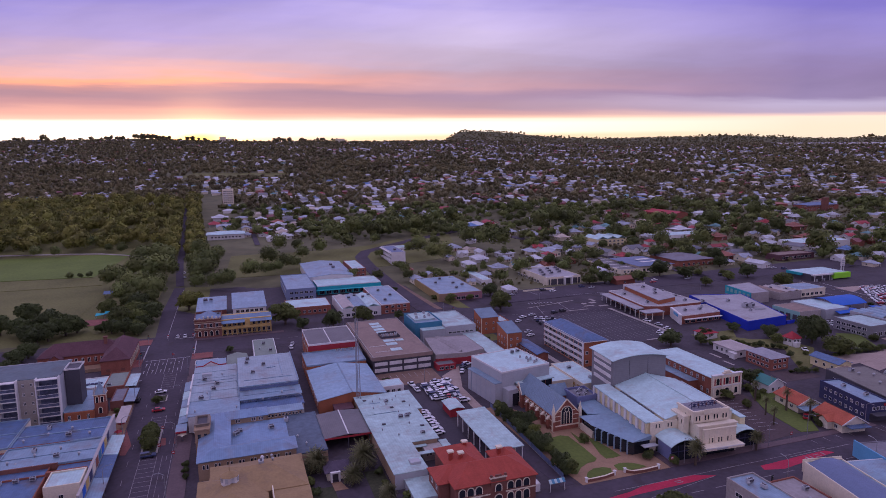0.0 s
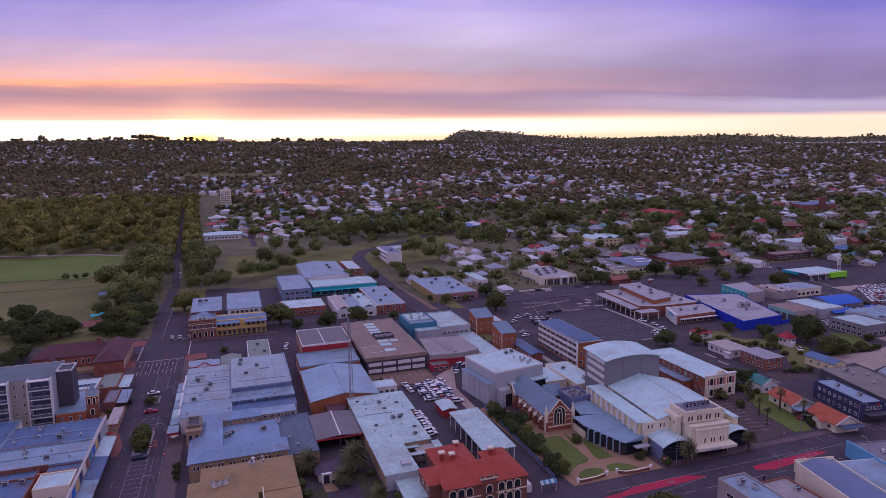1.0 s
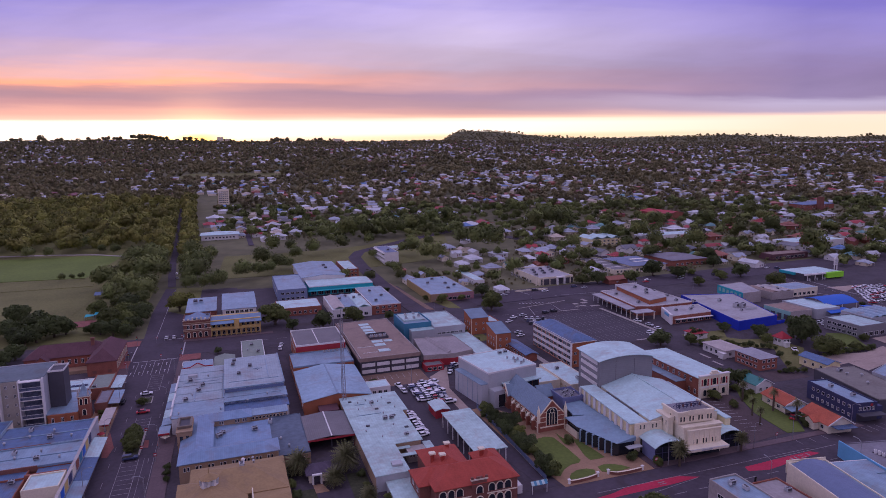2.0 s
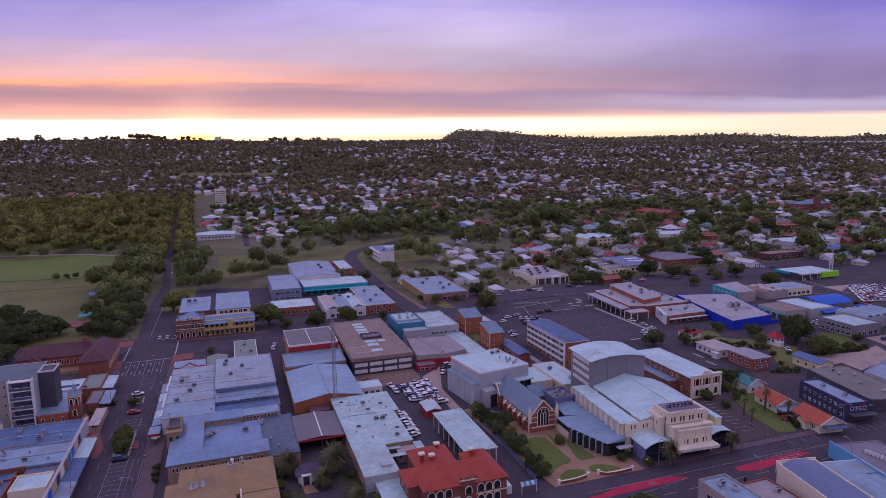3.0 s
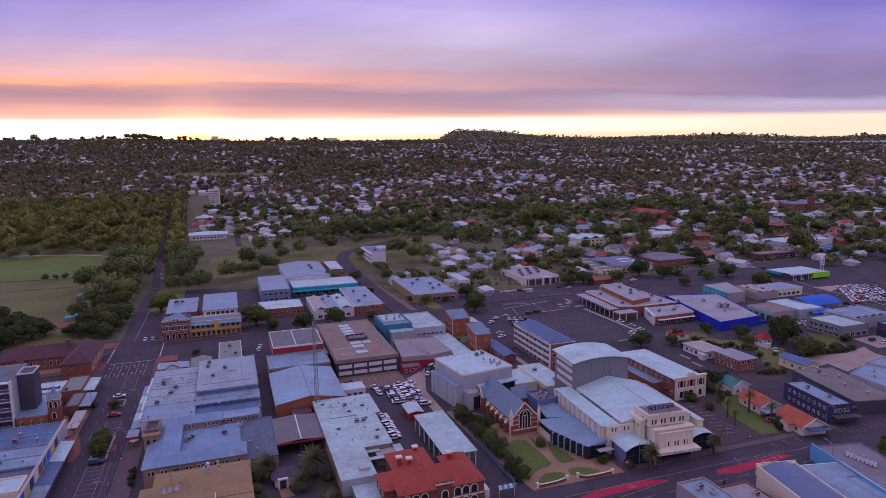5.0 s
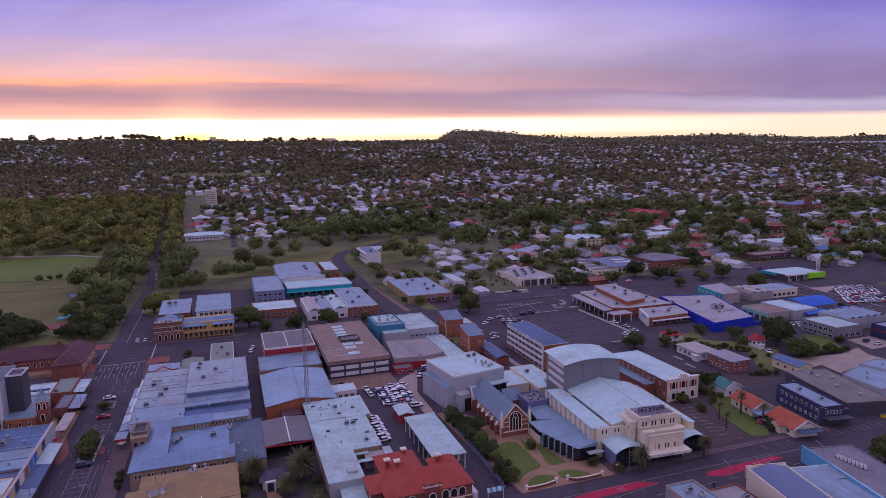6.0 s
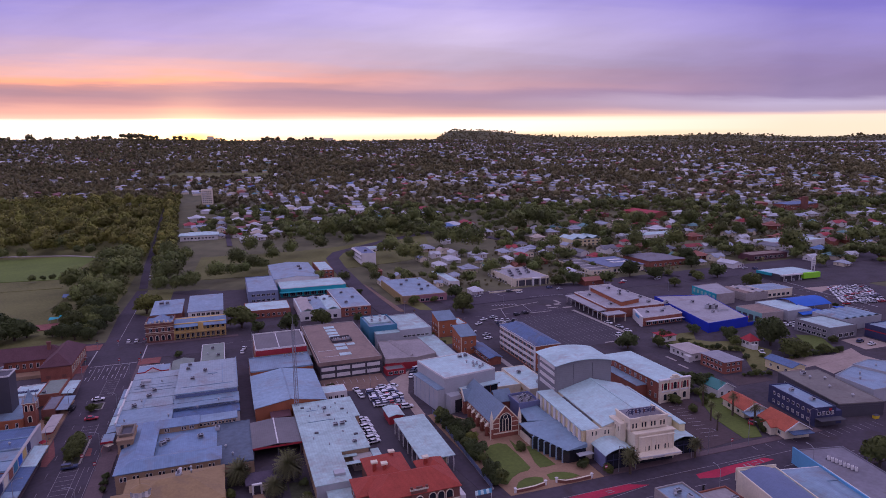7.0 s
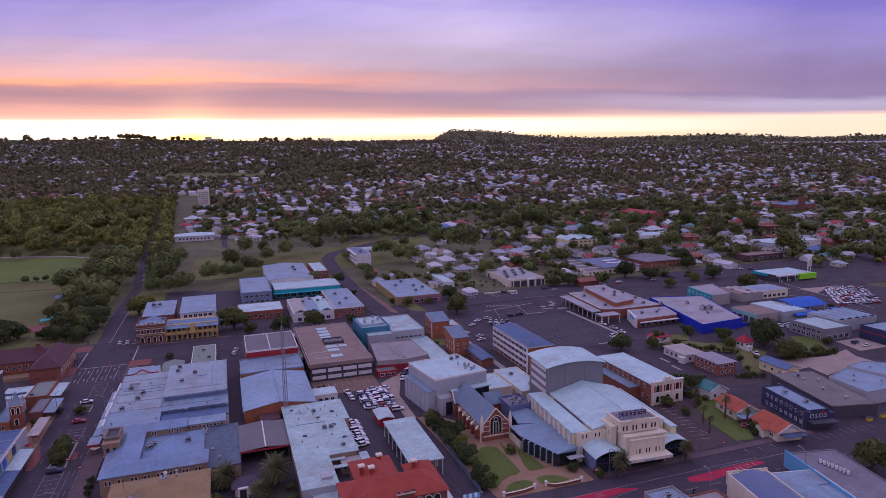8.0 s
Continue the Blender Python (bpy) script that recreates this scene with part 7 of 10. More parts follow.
for i in range(6):
    f0, f1 = (i + 0.25) / 6.2, (i + 0.8) / 6.2
    bm = bmesh.new()
    prism(bm, [(300.0 + 4 * f0, 290.4 + 25.2 * f0), (300.08 + 4 * f0, 290.4 + 25.2 * f0), (300.08 + 4 * f1, 290.4 + 25.2 * f1), (300.0 + 4 * f1, 290.4 + 25.2 * f1)], 3.4, 5.6)
    part("sign_bar", bm, "teal_pale", tsb)
ob = building("weathered_sheds", (324, 341, 291, 312), 4.6, "concrete", "brown_roof", label="weathered low sheds with brownish roofs", parapet=0.2)
ac(328, 303, 4.65, 0, 1.3), ac(334, 297, 4.65, 0, 1.3)
for i in range(3):
    rb = bmesh.new()
    thick(rb, roof_polys(325 + 5.2 * i, 329.8 + 5.2 * i, 292, 311, 4.7, "gable_y", 0.8, 0.1))
    part("saw_roof", rb, ("brown_roof", "roof_pale", "membrane")[i], ob)
ob = building("lilac_roof_office", (340, 362, 292, 308), 5.2, "cream", "zinc", label="small cream office with a pale overhanging roof", parapet=0.0)
windows(ob, (340, 362, 292, 308), "s", 5, (1.0,), 2.4, 1.8)
ob = building("mint_workshop", (293, 308, 249, 267), 5.2, "concrete", "brown_roof", label="mint-green fronted workshop with rusty pale roof", parapet=0.2)
part("mint_side", boxes((292.75, 292.98, 249, 267, 0, 5.2)), "teal_pale", ob, "mint green painted wall")
for i in range(4):
    part("doorway", boxes((292.68, 292.74, 250.5 + 4.2 * i, 253.2 + 4.2 * i, 0, 3.2)), "charcoal", ob)
ob = building("white_workshop", (309.3, 326, 247, 270), 5.4, "grey_wall", "white_metal", label="white walled workshop with metal roof", parapet=0.2)
cb = thing("blue_canopy", 336, 262, 0, "large bright blue curved fabric canopy over a car yard", "canopy")
rb = bmesh.new()
barrel(rb, 325, 349, 254, 272, 4.6, 2.6, "x")
part("canopy_sheet", rb, "royal_fabric", cb)
for x in (326, 337, 348):
    for y in (254.5, 271.5):
        part("post", boxes((x - 0.15, x + 0.15, y - 0.15, y + 0.15, -0.1, 4.7)), "white", cb)
rb = bmesh.new()
barrel(rb, 316, 332, 244, 252, 3.4, 0.8, "x")
part("low_canopy", rb, "royal_fabric", cb)
gs2 = building("service_station", (390, 424, 327, 348), 5.0, "charcoal", "white_metal", label="service station with a white canopy and lime green fascia", category="service station", parapet=0.0)
part("lime_fascia", boxes((409, 424.6, 324.6, 326.9, 1.2, 5.0)), "lime", gs2, "lime green fascia")
part("teal_corner", boxes((388.4, 389.9, 334, 347, 3.4, 5.2)), "teal", gs2)
part("canopy_edge", boxes((389.8, 408.9, 325.4, 326.9, 4.1, 5.1)), "white", gs2)
for x in (392, 399, 406):
    part("canopy_post", boxes((x - 0.2, x + 0.2, 325.6, 326.0, -0.1, 4.1)), "white", gs2)
    part("fuel_pump", boxes((x + 1.6, x + 2.4, 325.4, 326.2, -0.1, 1.8)), "grey_wall", gs2)
sgn = thing("pylon_sign", 439, 343, 0, "tall white roadside pylon sign with a gabled top", "sign")
bm = bmesh.new()
gable_walls(bm, 437.2, 440.8, 342.6, 343.4, 5.6, 10.6, "gable_y", 1.6)
part("head", bm, "white", sgn)
for x in (437.5, 440.1):
    part("leg", boxes((x, x + 0.4, 342.7, 343.3, -0.1, 5.6)), "white", sgn)
for i in range(3):
    part("sign_bar", boxes((437.7, 440.3, 342.5, 342.59, 6.2 + 1.4 * i, 7.0 + 1.4 * i)), "grey_wall", sgn)
ob = building("showroom_grey", (298, 316, 213, 233), 5.6, "fly_grey", "pale_sheet", label="grey panelled showroom with a white roof", category="showroom", parapet=0.5)
windows(ob, (298, 316, 213, 233), "w", 6, (0.6, 3.2), 2.2, 1.4)
windows(ob, (298, 316, 213, 233), "s", 4, (0.6,), 2.6, 2.0)
ob = building("saw_roof_store", (318, 345, 222, 240), 5.8, "grey_wall", "zinc", label="white store with a rippled metal roof", parapet=0.2)
for i in range(5):
    rb = bmesh.new()
    barrel(rb, 318.5 + 5.2 * i, 323.4 + 5.2 * i, 222.5, 239.5, 5.85, 0.9)
    part("roof_vault", rb, "zinc", ob)
ob = building("tyre_shop", (320, 372, 192, 212), 6.0, "navy", "zinc", label="dark blue car workshop with a red stripe", category="workshop", parapet=0.4)
part("red_stripe", boxes((319.9, 372.1, 191.9, 191.98, 3.4, 3.9), (319.9, 319.98, 192, 212, 3.4, 3.9)), "red_paint", ob)
windows(ob, (320, 372, 192, 212), "s", 6, (0.4,), 4.0, 2.6, pane_mat="charcoal")

# ---- east: houses and shops along the front street ----
h1 = building("timber_cottage", (215, 225, 212, 226), 3.6, "white", "roof_pale", "hip", 1.6, label="white timber cottage with a pale hipped roof", category="house", over=0.6)
windows(h1, (215, 225, 212, 226), "w", 4, (1.0,), 1.3, 1.5), windows(h1, (215, 225, 212, 226), "s", 2, (1.0,), 1.4, 1.5)
part("porch", boxes((213.2, 214.9, 211, 214, 0, 2.6), (212.9, 215, 210.7, 214.3, 2.61, 2.8)), "white", h1)
h2 = building("brick_flats", (216.2, 225.4, 193.7, 207.5), 5.2, "brick", "membrane_y", "hip", 1.1, label="orange brick flats with a low grey hip roof", category="flats", over=0.5)
windows(h2, (216.2, 225.4, 193.7, 207.5), "w", 5, (0.9, 3.3), 1.6, 1.2), windows(h2, (216.2, 225.4, 193.7, 207.5), "s", 3, (0.9, 3.3), 1.5, 1.2)
h3 = building("yellow_cottage", (239.2, 246.2, 181.5, 195), 3.8, "pale_yellow", "blue_grey", "gable_y", 1.4, label="pale yellow cottage with blue-grey gable roof", category="house", over=0.5)
windows(h3, (239.2, 246.2, 181.5, 195), "w", 3, (1.2,), 1.2, 1.3), windows(h3, (239.2, 246.2, 181.5, 195), "s", 2, (1.2,), 1.2, 1.3)
ob = building("cream_link", (236.5, 243, 176.5, 181.2), 3.2, "pale_yellow", "brown_roof", label="low pale yellow link building beside the cottage", parapet=0.1)
h4 = building("red_roof_house", (252.2, 257.2, 216.2, 221.4), 3.8, "white", "red_paint", "hip", 2.8, label="white timber house on stilts with a bright red roof", category="house", over=0.6)
windows(h4, (252.2, 257.2, 216.2, 221.4), "s", 2, (1.8,), 1.4, 1.4), windows(h4, (252.2, 257.2, 216.2, 221.4), "w", 2, (1.8,), 1.4, 1.4)
part("front_room", boxes((252.4, 254.8, 214.0, 216.1, -0.2, 2.2), (252.2, 255.0, 213.8, 216.1, 2.21, 2.4)), "white", h4)
h5 = building("red_shed_house", (222, 230, 240, 247), 3.0, "white", "red_paint", "hip", 1.4, label="small white cottage with a red roof", category="house", over=0.5)
h6 = building("teal_cottage", (195, 202.5, 174.5, 183), 3.4, "white", "teal_roof", "gable_y", 2.0, label="white cottage with teal gable roof and white trim", category="house", over=0.5)
windows(h6, (195, 202.5, 174.5, 183), "s", 2, (0.8,), 1.2, 1.4)
bm = bmesh.new()
beam(bm, (194.4, 173.9, 3.3), (198.75, 173.9, 5.6), 0.12), beam(bm, (203.1, 173.9, 3.3), (198.75, 173.9, 5.6), 0.12)
part("barge_board", bm, "white", h6)
oh = thing("orange_roof_house", 195, 153, 0, "rambling house with orange tile gables and white barge boards", "house")
for (x0, x1, y0, y1, kd, rs) in ((190.8, 199.0, 156.8, 168.5, "gable_y", 2.1), (192.6, 201.4, 139.5, 151.4, "gable_y", 2.6)):
    bm = bmesh.new()
    gable_walls(bm, x0, x1, y0, y1, -0.2, 3.0, kd, rs)
    part("wall", bm, "cream", oh)
    rb = bmesh.new()
    thick(rb, roof_polys(x0, x1, y0, y1, 3.05, kd, rs, 0.6))
    part("roof", rb, "orange_tile", oh)
    bm = bmesh.new()
    xm = (x0 + x1) / 2
    beam(bm, (x0 - 0.6, y0 - 0.65, 2.9), (xm, y0 - 0.65, 3.2 + rs), 0.14), beam(bm, (x1 + 0.6, y0 - 0.65, 2.9), (xm, y0 - 0.65, 3.2 + rs), 0.14)
    part("barge_board", bm, "white", oh)
part("porch_roof", boxes((189.6, 198, 152.2, 156.6, 2.5, 2.7)), "annex_sheet", oh)
part("porch_roof", boxes((193.5, 201, 136.5, 139.3, 2.6, 2.8)), "blue_grey", oh)
for y in (142, 146, 160, 165):
    window(oh, 192.58 if y < 152 else 190.78, y, 0.9, "w", 1.4, 1.3)
part("gable_panel", boxes((195.2, 198.6, 139.4, 139.48, 3.2, 4.6)), "cream", oh)
rb = bmesh.new()
thick(rb, roof_polys(190.2, 197.0, 143.0, 147.4, 2.9, "gable_x", 1.6, 0.3))
part("cross_roof", rb, "orange_tile", oh)
bm = bmesh.new()
gable_walls(bm, 190.5, 192.5, 143.3, 147.1, -0.1, 2.85, "gable_x", 1.5)
part("bay_wall", bm, "cream", oh)
set_down(oh, (195, 153), (193.8, 152.4), -8)
nv = building("navy_hotel", (208, 216, 142.2, 164.8), 6.3, "navy", "zinc", label="two-storey navy painted shop building with pale roof", parapet=0.35, cap="navy")
windows(nv, (208, 216, 142.2, 164.8), "w", 8, (1.0, 3.9), 1.1, 1.2)
windows(nv, (208, 216, 142.2, 164.8), "s", 4, (3.9,), 1.1, 1.3)
part("shopfront", boxes((208.1, 215.9, 142.0, 142.18, 0.2, 2.9)), "charcoal", nv)
part("street_awning", boxes((208, 217.5, 139.2, 142.1, 2.95, 3.15)), "charcoal", nv)
part("red_star_sign", boxes((213.3, 214.3, 142.1, 142.18, 5.3, 6.2)), "red_paint", nv)
part("annex_wall", boxes((216.1, 219, 143, 155, -0.2, 4.6)), "navy", nv)
nv.rotation_euler = (0, 0, radians(-9))
ac(212.5, 158, 6.35), ac(212, 149, 6.35)
# Charcoal walls and front slab stand in for the shade inside an open shed.
bg = building("tile_warehouse", (224, 241, 143.5, 176.5), 4.8, "charcoal", "olive_membrane", label="large warehouse with a weathered grey-brown roof", category="warehouse", parapet=0.1, cap="olive_membrane")
part("open_front", boxes((224.2, 240.8, 143.35, 143.48, 0, 3.9)), "charcoal", bg)
windows(bg, (224, 241, 143.5, 176.5), "w", 6, (1.2,), 1.4, 1.4)
bg.rotation_euler = (0, 0, radians(-13))
for x, y in ((233, 168), (231, 158), (237, 165), (231, 149)):
    vent(x, y, 4.85, 1.3)
ac(234, 172, 4.85, 0, 1.2)
slant_building("white_roof_depot", [(242.8, 150), (244.1, 166.4), (260, 171.8), (266, 150)], 5.0, "grey_wall", "zinc", "depot shed with a pale ribbed metal roof", "warehouse")
slant_building("white_roof_depot", [(266.4, 151), (260.6, 172.3), (272.4, 174.4), (288, 160), (284, 150)], 5.4, "grey_wall", "zinc", "depot shed with a pale grey metal roof", "warehouse")
for x, y in ((249, 160), (254, 164), (258, 156), (268, 168), (275, 165)):
    vent(x, y, 5.1, 1.2)

# ---- near corner, south of the front street ----
bb = building("blue_wall_store", (180.2, 195.8, 84, 127.6), 4.0, "sky_blue", "membrane_dark", label="store with a bright sky-blue side wall and grey roof", category="store", parapet=0.25, cap="membrane_dark")
part("blue_parapet", boxes((179.8, 180.18, 84, 127.8, -0.2, 5.1)), "sky_blue", bb, "bright sky-blue parapet wall")
set_down(bb, (179.8, 127.8), (178.7, 127.0), -12)
# White frames on a rail, built in place of the store's rooftop sign letters.
ob = thing("rooftop_sign_letters", 189, 112, 4.0, "row of white framed rooftop sign letters", "roof plant")
for i in range(8):
    part("frame_box", parapet_bm(186.5 + 0.8 * i, 187.1 + 0.8 * i, 111.0 - 0.42 * i, 111.7 - 0.42 * i, 4.1, 4.95, 0.1), "white", ob)
bm = bmesh.new()
beam(bm, (186.2, 111.6, 4.1), (192.8, 108.1, 4.1), 0.12)
part("base_rail", bm, "charcoal", ob)
set_down(ob, (186.2, 111.6), (183.4, 119.4), -50)
ob.scale = (1.15, 1.3, 1.2)
ob = building("cream_showroom", (151.6, 163.0, 78, 118.6), 6.2, "cream", "zinc", label="cream walled showroom with a curved dark blue roof", category="showroom", parapet=0.3, cap="cream")
rb = bmesh.new()
barrel(rb, 152.3, 162.3, 78.5, 117.6, 6.2, 1.3)
part("vault_roof", rb, "slate_flat", ob)
part("front_band", boxes((151.4, 163.2, 118.65, 118.9, 3.4, 7.0)), "cream", ob)
set_down(ob, (151.6, 118.6), (151.2, 120.0), -11)
ob = building("grey_arch_shed", (163.4, 178.6, 84, 120), 4.4, "white", "zinc", label="grey shed with a curved metal roof", parapet=0.15)
rb = bmesh.new()
barrel(rb, 165, 174, 84, 112, 4.45, 1.4)
part("vault_roof", rb, "zinc", ob)
part("flat_roof_front", boxes((164, 178, 112.4, 119.5, 4.45, 4.6)), "zinc", ob)
set_down(ob, (163.4, 120), (163.0, 119.4), -12)
ob = building("grey_shop", (124.2, 132.8, 88, 119.5), 6.6, "concrete", "zinc", label="grey rendered two-storey shop with windows", parapet=0.4)
windows(ob, (124.2, 132.8, 88, 119.5), "w", 7, (3.6,), 2.4, 1.2)
ac(128.5, 116, 6.65), ac(129.5, 112.5, 6.65, 90), vent(127, 115, 6.65)
ob = building("brick_gap_shop", (136, 145.5, 84, 118), 3.8, "brick", "concrete_roof", label="brick shop with flat grey roof and blue trim", parapet=0.4)
part("blue_trim", boxes((132.9, 135.9, 112, 119, 4.2, 4.4), (135.6, 135.95, 84, 118, 3.6, 4.6)), "sky_blue", ob)
vent(140, 108, 3.8), ac(143, 112, 3.85), ac(142.5, 103, 3.85, 90)


# ---- trees and far houses ----
rng = np.random.default_rng(7)


def leaf_cloud(n, lobes, size, seed):
    """Leaf cards strewn over rounded lobes (x, y, z, radius, flatness): vertices and faces."""
    r = np.random.default_rng(seed)
    lob = np.array(lobes)
    w = lob[:, 3] ** 2
    k = r.choice(len(lob), n, p=w / w.sum())
    v = r.normal(size=(n, 3))
    v /= np.linalg.norm(v, axis=1)[:, None]
    v[:, 2] = np.abs(v[:, 2]) * 1.25 - 0.25
    rad = lob[k, 3] * (0.72 + 0.36 * r.random(n))
    c = lob[k, :3] + v * rad[:, None] * np.stack([np.ones(n), np.ones(n), lob[k, 4]], 1)
    nrm = v + 0.8 * r.normal(size=(n, 3))
    nrm /= np.linalg.norm(nrm, axis=1)[:, None]
    nrm *= np.where((nrm * v).sum(1) < 0, -1.0, 1.0)[:, None]
    a = np.cross(nrm, r.normal(size=(n, 3)))
    a /= np.linalg.norm(a, axis=1)[:, None]
    b = np.cross(nrm, a)
    s = (size * (0.6 + 0.8 * r.random(n)))[:, None]
    q = np.stack([c - a * s * 1.15 - b * s * 0.8, c + a * s * 1.15 - b * s * 0.6, c + b * s * 1.3], 1)
    way = c - np.array([0.0, 0.0, 0.7])
    way /= np.linalg.norm(way, axis=1)[:, None] + 0.01
    return q.reshape(-1, 3), np.repeat(0.6 * v + 0.7 * way + 0.4 * nrm, 3, axis=0)


def leaf_mesh(name, cloud, material, corners=3):
    """Leaf cards as one mesh, shaded along the crown's rounding."""
    verts, normals = cloud
    n = len(verts)
    me = bpy.data.meshes.new(name)
    me.vertices.add(n)
    me.vertices.foreach_set("co", np.ascontiguousarray(verts, dtype=np.float32).ravel())
    me.loops.add(n)
    me.loops.foreach_set("vertex_index", np.arange(n, dtype=np.int32))
    me.polygons.add(n // corners)
    me.polygons.foreach_set("loop_start", np.arange(0, n, corners, dtype=np.int32))
    me.materials.append(M[material])
    me.update(calc_edges=True)
    normals = normals / np.linalg.norm(normals, axis=1)[:, None]
    me.normals_split_custom_set_from_vertices(normals.astype(np.float32))
    return me


def strew(points, cards, rad_lo, rad_hi, seed, squash=0.8, lobes=0):
    """Crowns of leaf cards at many places (x, y), as one cloud of triangles; lobes: rounded sub-crowns a tree."""
    r = np.random.default_rng(seed)
    p = np.asarray(points)
    n = len(p)
    z = height(p[:, 0], p[:, 1])
    rad = rad_lo + (rad_hi - rad_lo) * r.random(n) ** 1.6
    idx = np.repeat(np.arange(n), cards)
    m = len(idx)
    v = r.normal(size=(m, 3))
    v /= np.linalg.norm(v, axis=1)[:, None]
    R = rad[idx]
    if lobes:
        hub = r.normal(size=(n, lobes, 3))
        hub[:, :, 2] = np.abs(hub[:, :, 2]) * 0.9 - 0.15
        hub *= (0.50 / np.linalg.norm(hub, axis=2))[:, :, None]
        out = hub[idx, r.integers(0, lobes, m)] + v * (0.30 + 0.37 * r.random(m))[:, None]
    else:
        out = v * (0.6 + 0.45 * r.random(m))[:, None]
    c = np.stack([p[idx, 0], p[idx, 1], z[idx] + R * (0.25 + squash)], 1) + out * R[:, None] * np.array([1, 1, squash])
    nrm = v * 1.2 + 0.6 * r.normal(size=(m, 3))
    nrm /= np.linalg.norm(nrm, axis=1)[:, None]
    nrm *= np.where((nrm * v).sum(1) < 0, -1.0, 1.0)[:, None]
    a = np.cross(nrm, r.normal(size=(m, 3)))
    a /= np.linalg.norm(a, axis=1)[:, None]
    b = np.cross(nrm, a)
    s = (R * ((2.7 if lobes else 2.4) / math.sqrt(cards)) * (0.7 + 0.6 * r.random(m)))[:, None]
    q = np.stack([c - a * s * 1.1 - b * s * 0.7, c + a * s * 1.1 - b * s * 0.6, c + b * s * 1.2], 1)
    way = out / np.linalg.norm(out, axis=1)[:, None]
    return q.reshape(-1, 3), np.repeat(0.55 * v + 0.7 * way + 0.3 * nrm, 3, axis=0)


def fan_points(n, d0, d1, u0, u1, r):
    d = np.sqrt(d0 ** 2 + (d1 ** 2 - d0 ** 2) * r.random(n))
    u = u0 + (u1 - u0) * r.random(n)
    return np.stack([EX + d * (AX + u * AY), EY + d * (AY - u * AX)], 1)



def limb(bm, p, q, r0, r1, n=6):
    """A tapered branch from p to q."""
    p, q = Vector(p), Vector(q)
    d = (q - p).normalized()
    s = d.cross(Vector((0.31, 0.95, 0.1))).normalized()
    t = d.cross(s)
    a = [bm.verts.new(p + (s * math.cos(2 * math.pi * i / n) + t * math.sin(2 * math.pi * i / n)) * r0) for i in range(n)]
    b = [bm.verts.new(q + (s * math.cos(2 * math.pi * i / n) + t * math.sin(2 * math.pi * i / n)) * r1) for i in range(n)]
    bm.faces.new(b)
    for i in range(n):
        bm.faces.new((a[i], a[(i + 1) % n], b[(i + 1) % n], b[i]))


TREE_KINDS = {}


def tree_template(kind, leaf, seed, label, spread=1.0, tall=1.0, cards=2600):
    """A broad-leaved tree with a crown radius of 1: trunk with limbs, and a crown of leaf cards on uneven lobes."""
    r = random.Random(seed)
    ob = thing("tree", 0, 0, 0, label, "tree", "broad-leaved trees")
    lobes = [(0, 0, 0.98 * tall, 0.66 * spread, 0.9), (0.1, -0.1, 0.6 * tall, 0.5 * spread, 0.7)]
    bm = bmesh.new()
    limb(bm, (0, 0, -0.05), (0.02, 0.0, 0.55 * tall), 0.085, 0.06)
    for i in range(14):
        a = 2 * math.pi * (i + r.random() * 0.8) / 7
        d, z = (0.42 + 0.26 * r.random()) * spread, (0.42 + 0.80 * r.random()) * tall
        lobes.append((d * math.cos(a), d * math.sin(a), z, 0.28 + 0.20 * r.random(), 0.8))
        limb(bm, (0.02, 0, (0.22 + 0.1 * r.random()) * tall), (0.75 * d * math.cos(a), 0.75 * d * math.sin(a), z), 0.04, 0.015, 4)
    part("trunk", bm, "bark", ob)
    me = leaf_mesh("crown", leaf_cloud(cards, lobes, 0.06, seed), leaf)
    c = new("crown", me)
    c.parent = ob
    ob["fresh"] = 1
    TREE_KINDS[kind] = ob
    return ob


FAR_CROWNS = []


def plant(kind, x, y, r, z=None):
    """Places a tree of a kind with a crown radius of r metres; far ones are gathered for one wood."""
    if y > 425 or x > 425:
        FAR_CROWNS.append((x, y, r))
        return None
    t = TREE_KINDS[kind]
    k = rng.uniform(0.9, 1.12)
    m = Matrix.LocRotScale((x, y, zat(x, y) if z is None else z), Euler((0, 0, rng.uniform(0, 6.28))), None)
    if "fresh" in t:
        del t["fresh"]
        t.matrix_basis = m
        t.scale = (r * 1.08, r * 1.08, r * k)
        return t
    c = copy_thing(t, m)
    c.scale = (r * 1.08, r * 1.08, r * k)
    return c


tree_template("dark", "leaf_dark", 11, "broad dark green tree with a dense uneven crown")
tree_template("green", "leaf", 12, "leafy green tree with an uneven rounded crown")
tree_template("lit", "leaf_bright", 13, "yellow-green tree with a loose rounded crown")
tree_template("tall", "leaf_dark", 14, "tall dark tree with a narrow crown", 0.7, 1.5)
tree_template("wide", "leaf", 15, "wide spreading olive-green tree", 1.15, 0.8)


def plant_row(kind, *spots):
    for x, y, r in spots:
        plant(kind, x, y, r)


# the park: trees behind the parish hall, round the playground and along the avenue
plant_row("dark", (-107.5, 402, 7.2), (-90.7, 375, 7.2), (-81.4, 366, 7.6), (-76.8, 370, 5.6), (-87.5, 358, 5.8), (-91.2, 352, 5.6), (-98, 362, 5.4), (-104, 372, 6.2), (-115, 380, 6.0), (-126, 392, 5.5), (-64.4, 366.5, 3.2))
plant_row("green", (-55.8, 375, 7.0), (-48.2, 377, 6.5), (-68.6, 411, 5.6), (-55.0, 446, 7.4), (-49.7, 497, 10.0), (-62, 509, 9.5), (-54.6, 558, 9.8))
plant_row("dark", (-41.5, 383, 6.4), (-63, 433, 7.2), (-52, 415, 6.6), (-66, 476, 7.0), (-70, 533, 6.3), (-42, 508, 7.4), (-66, 555, 9.6))
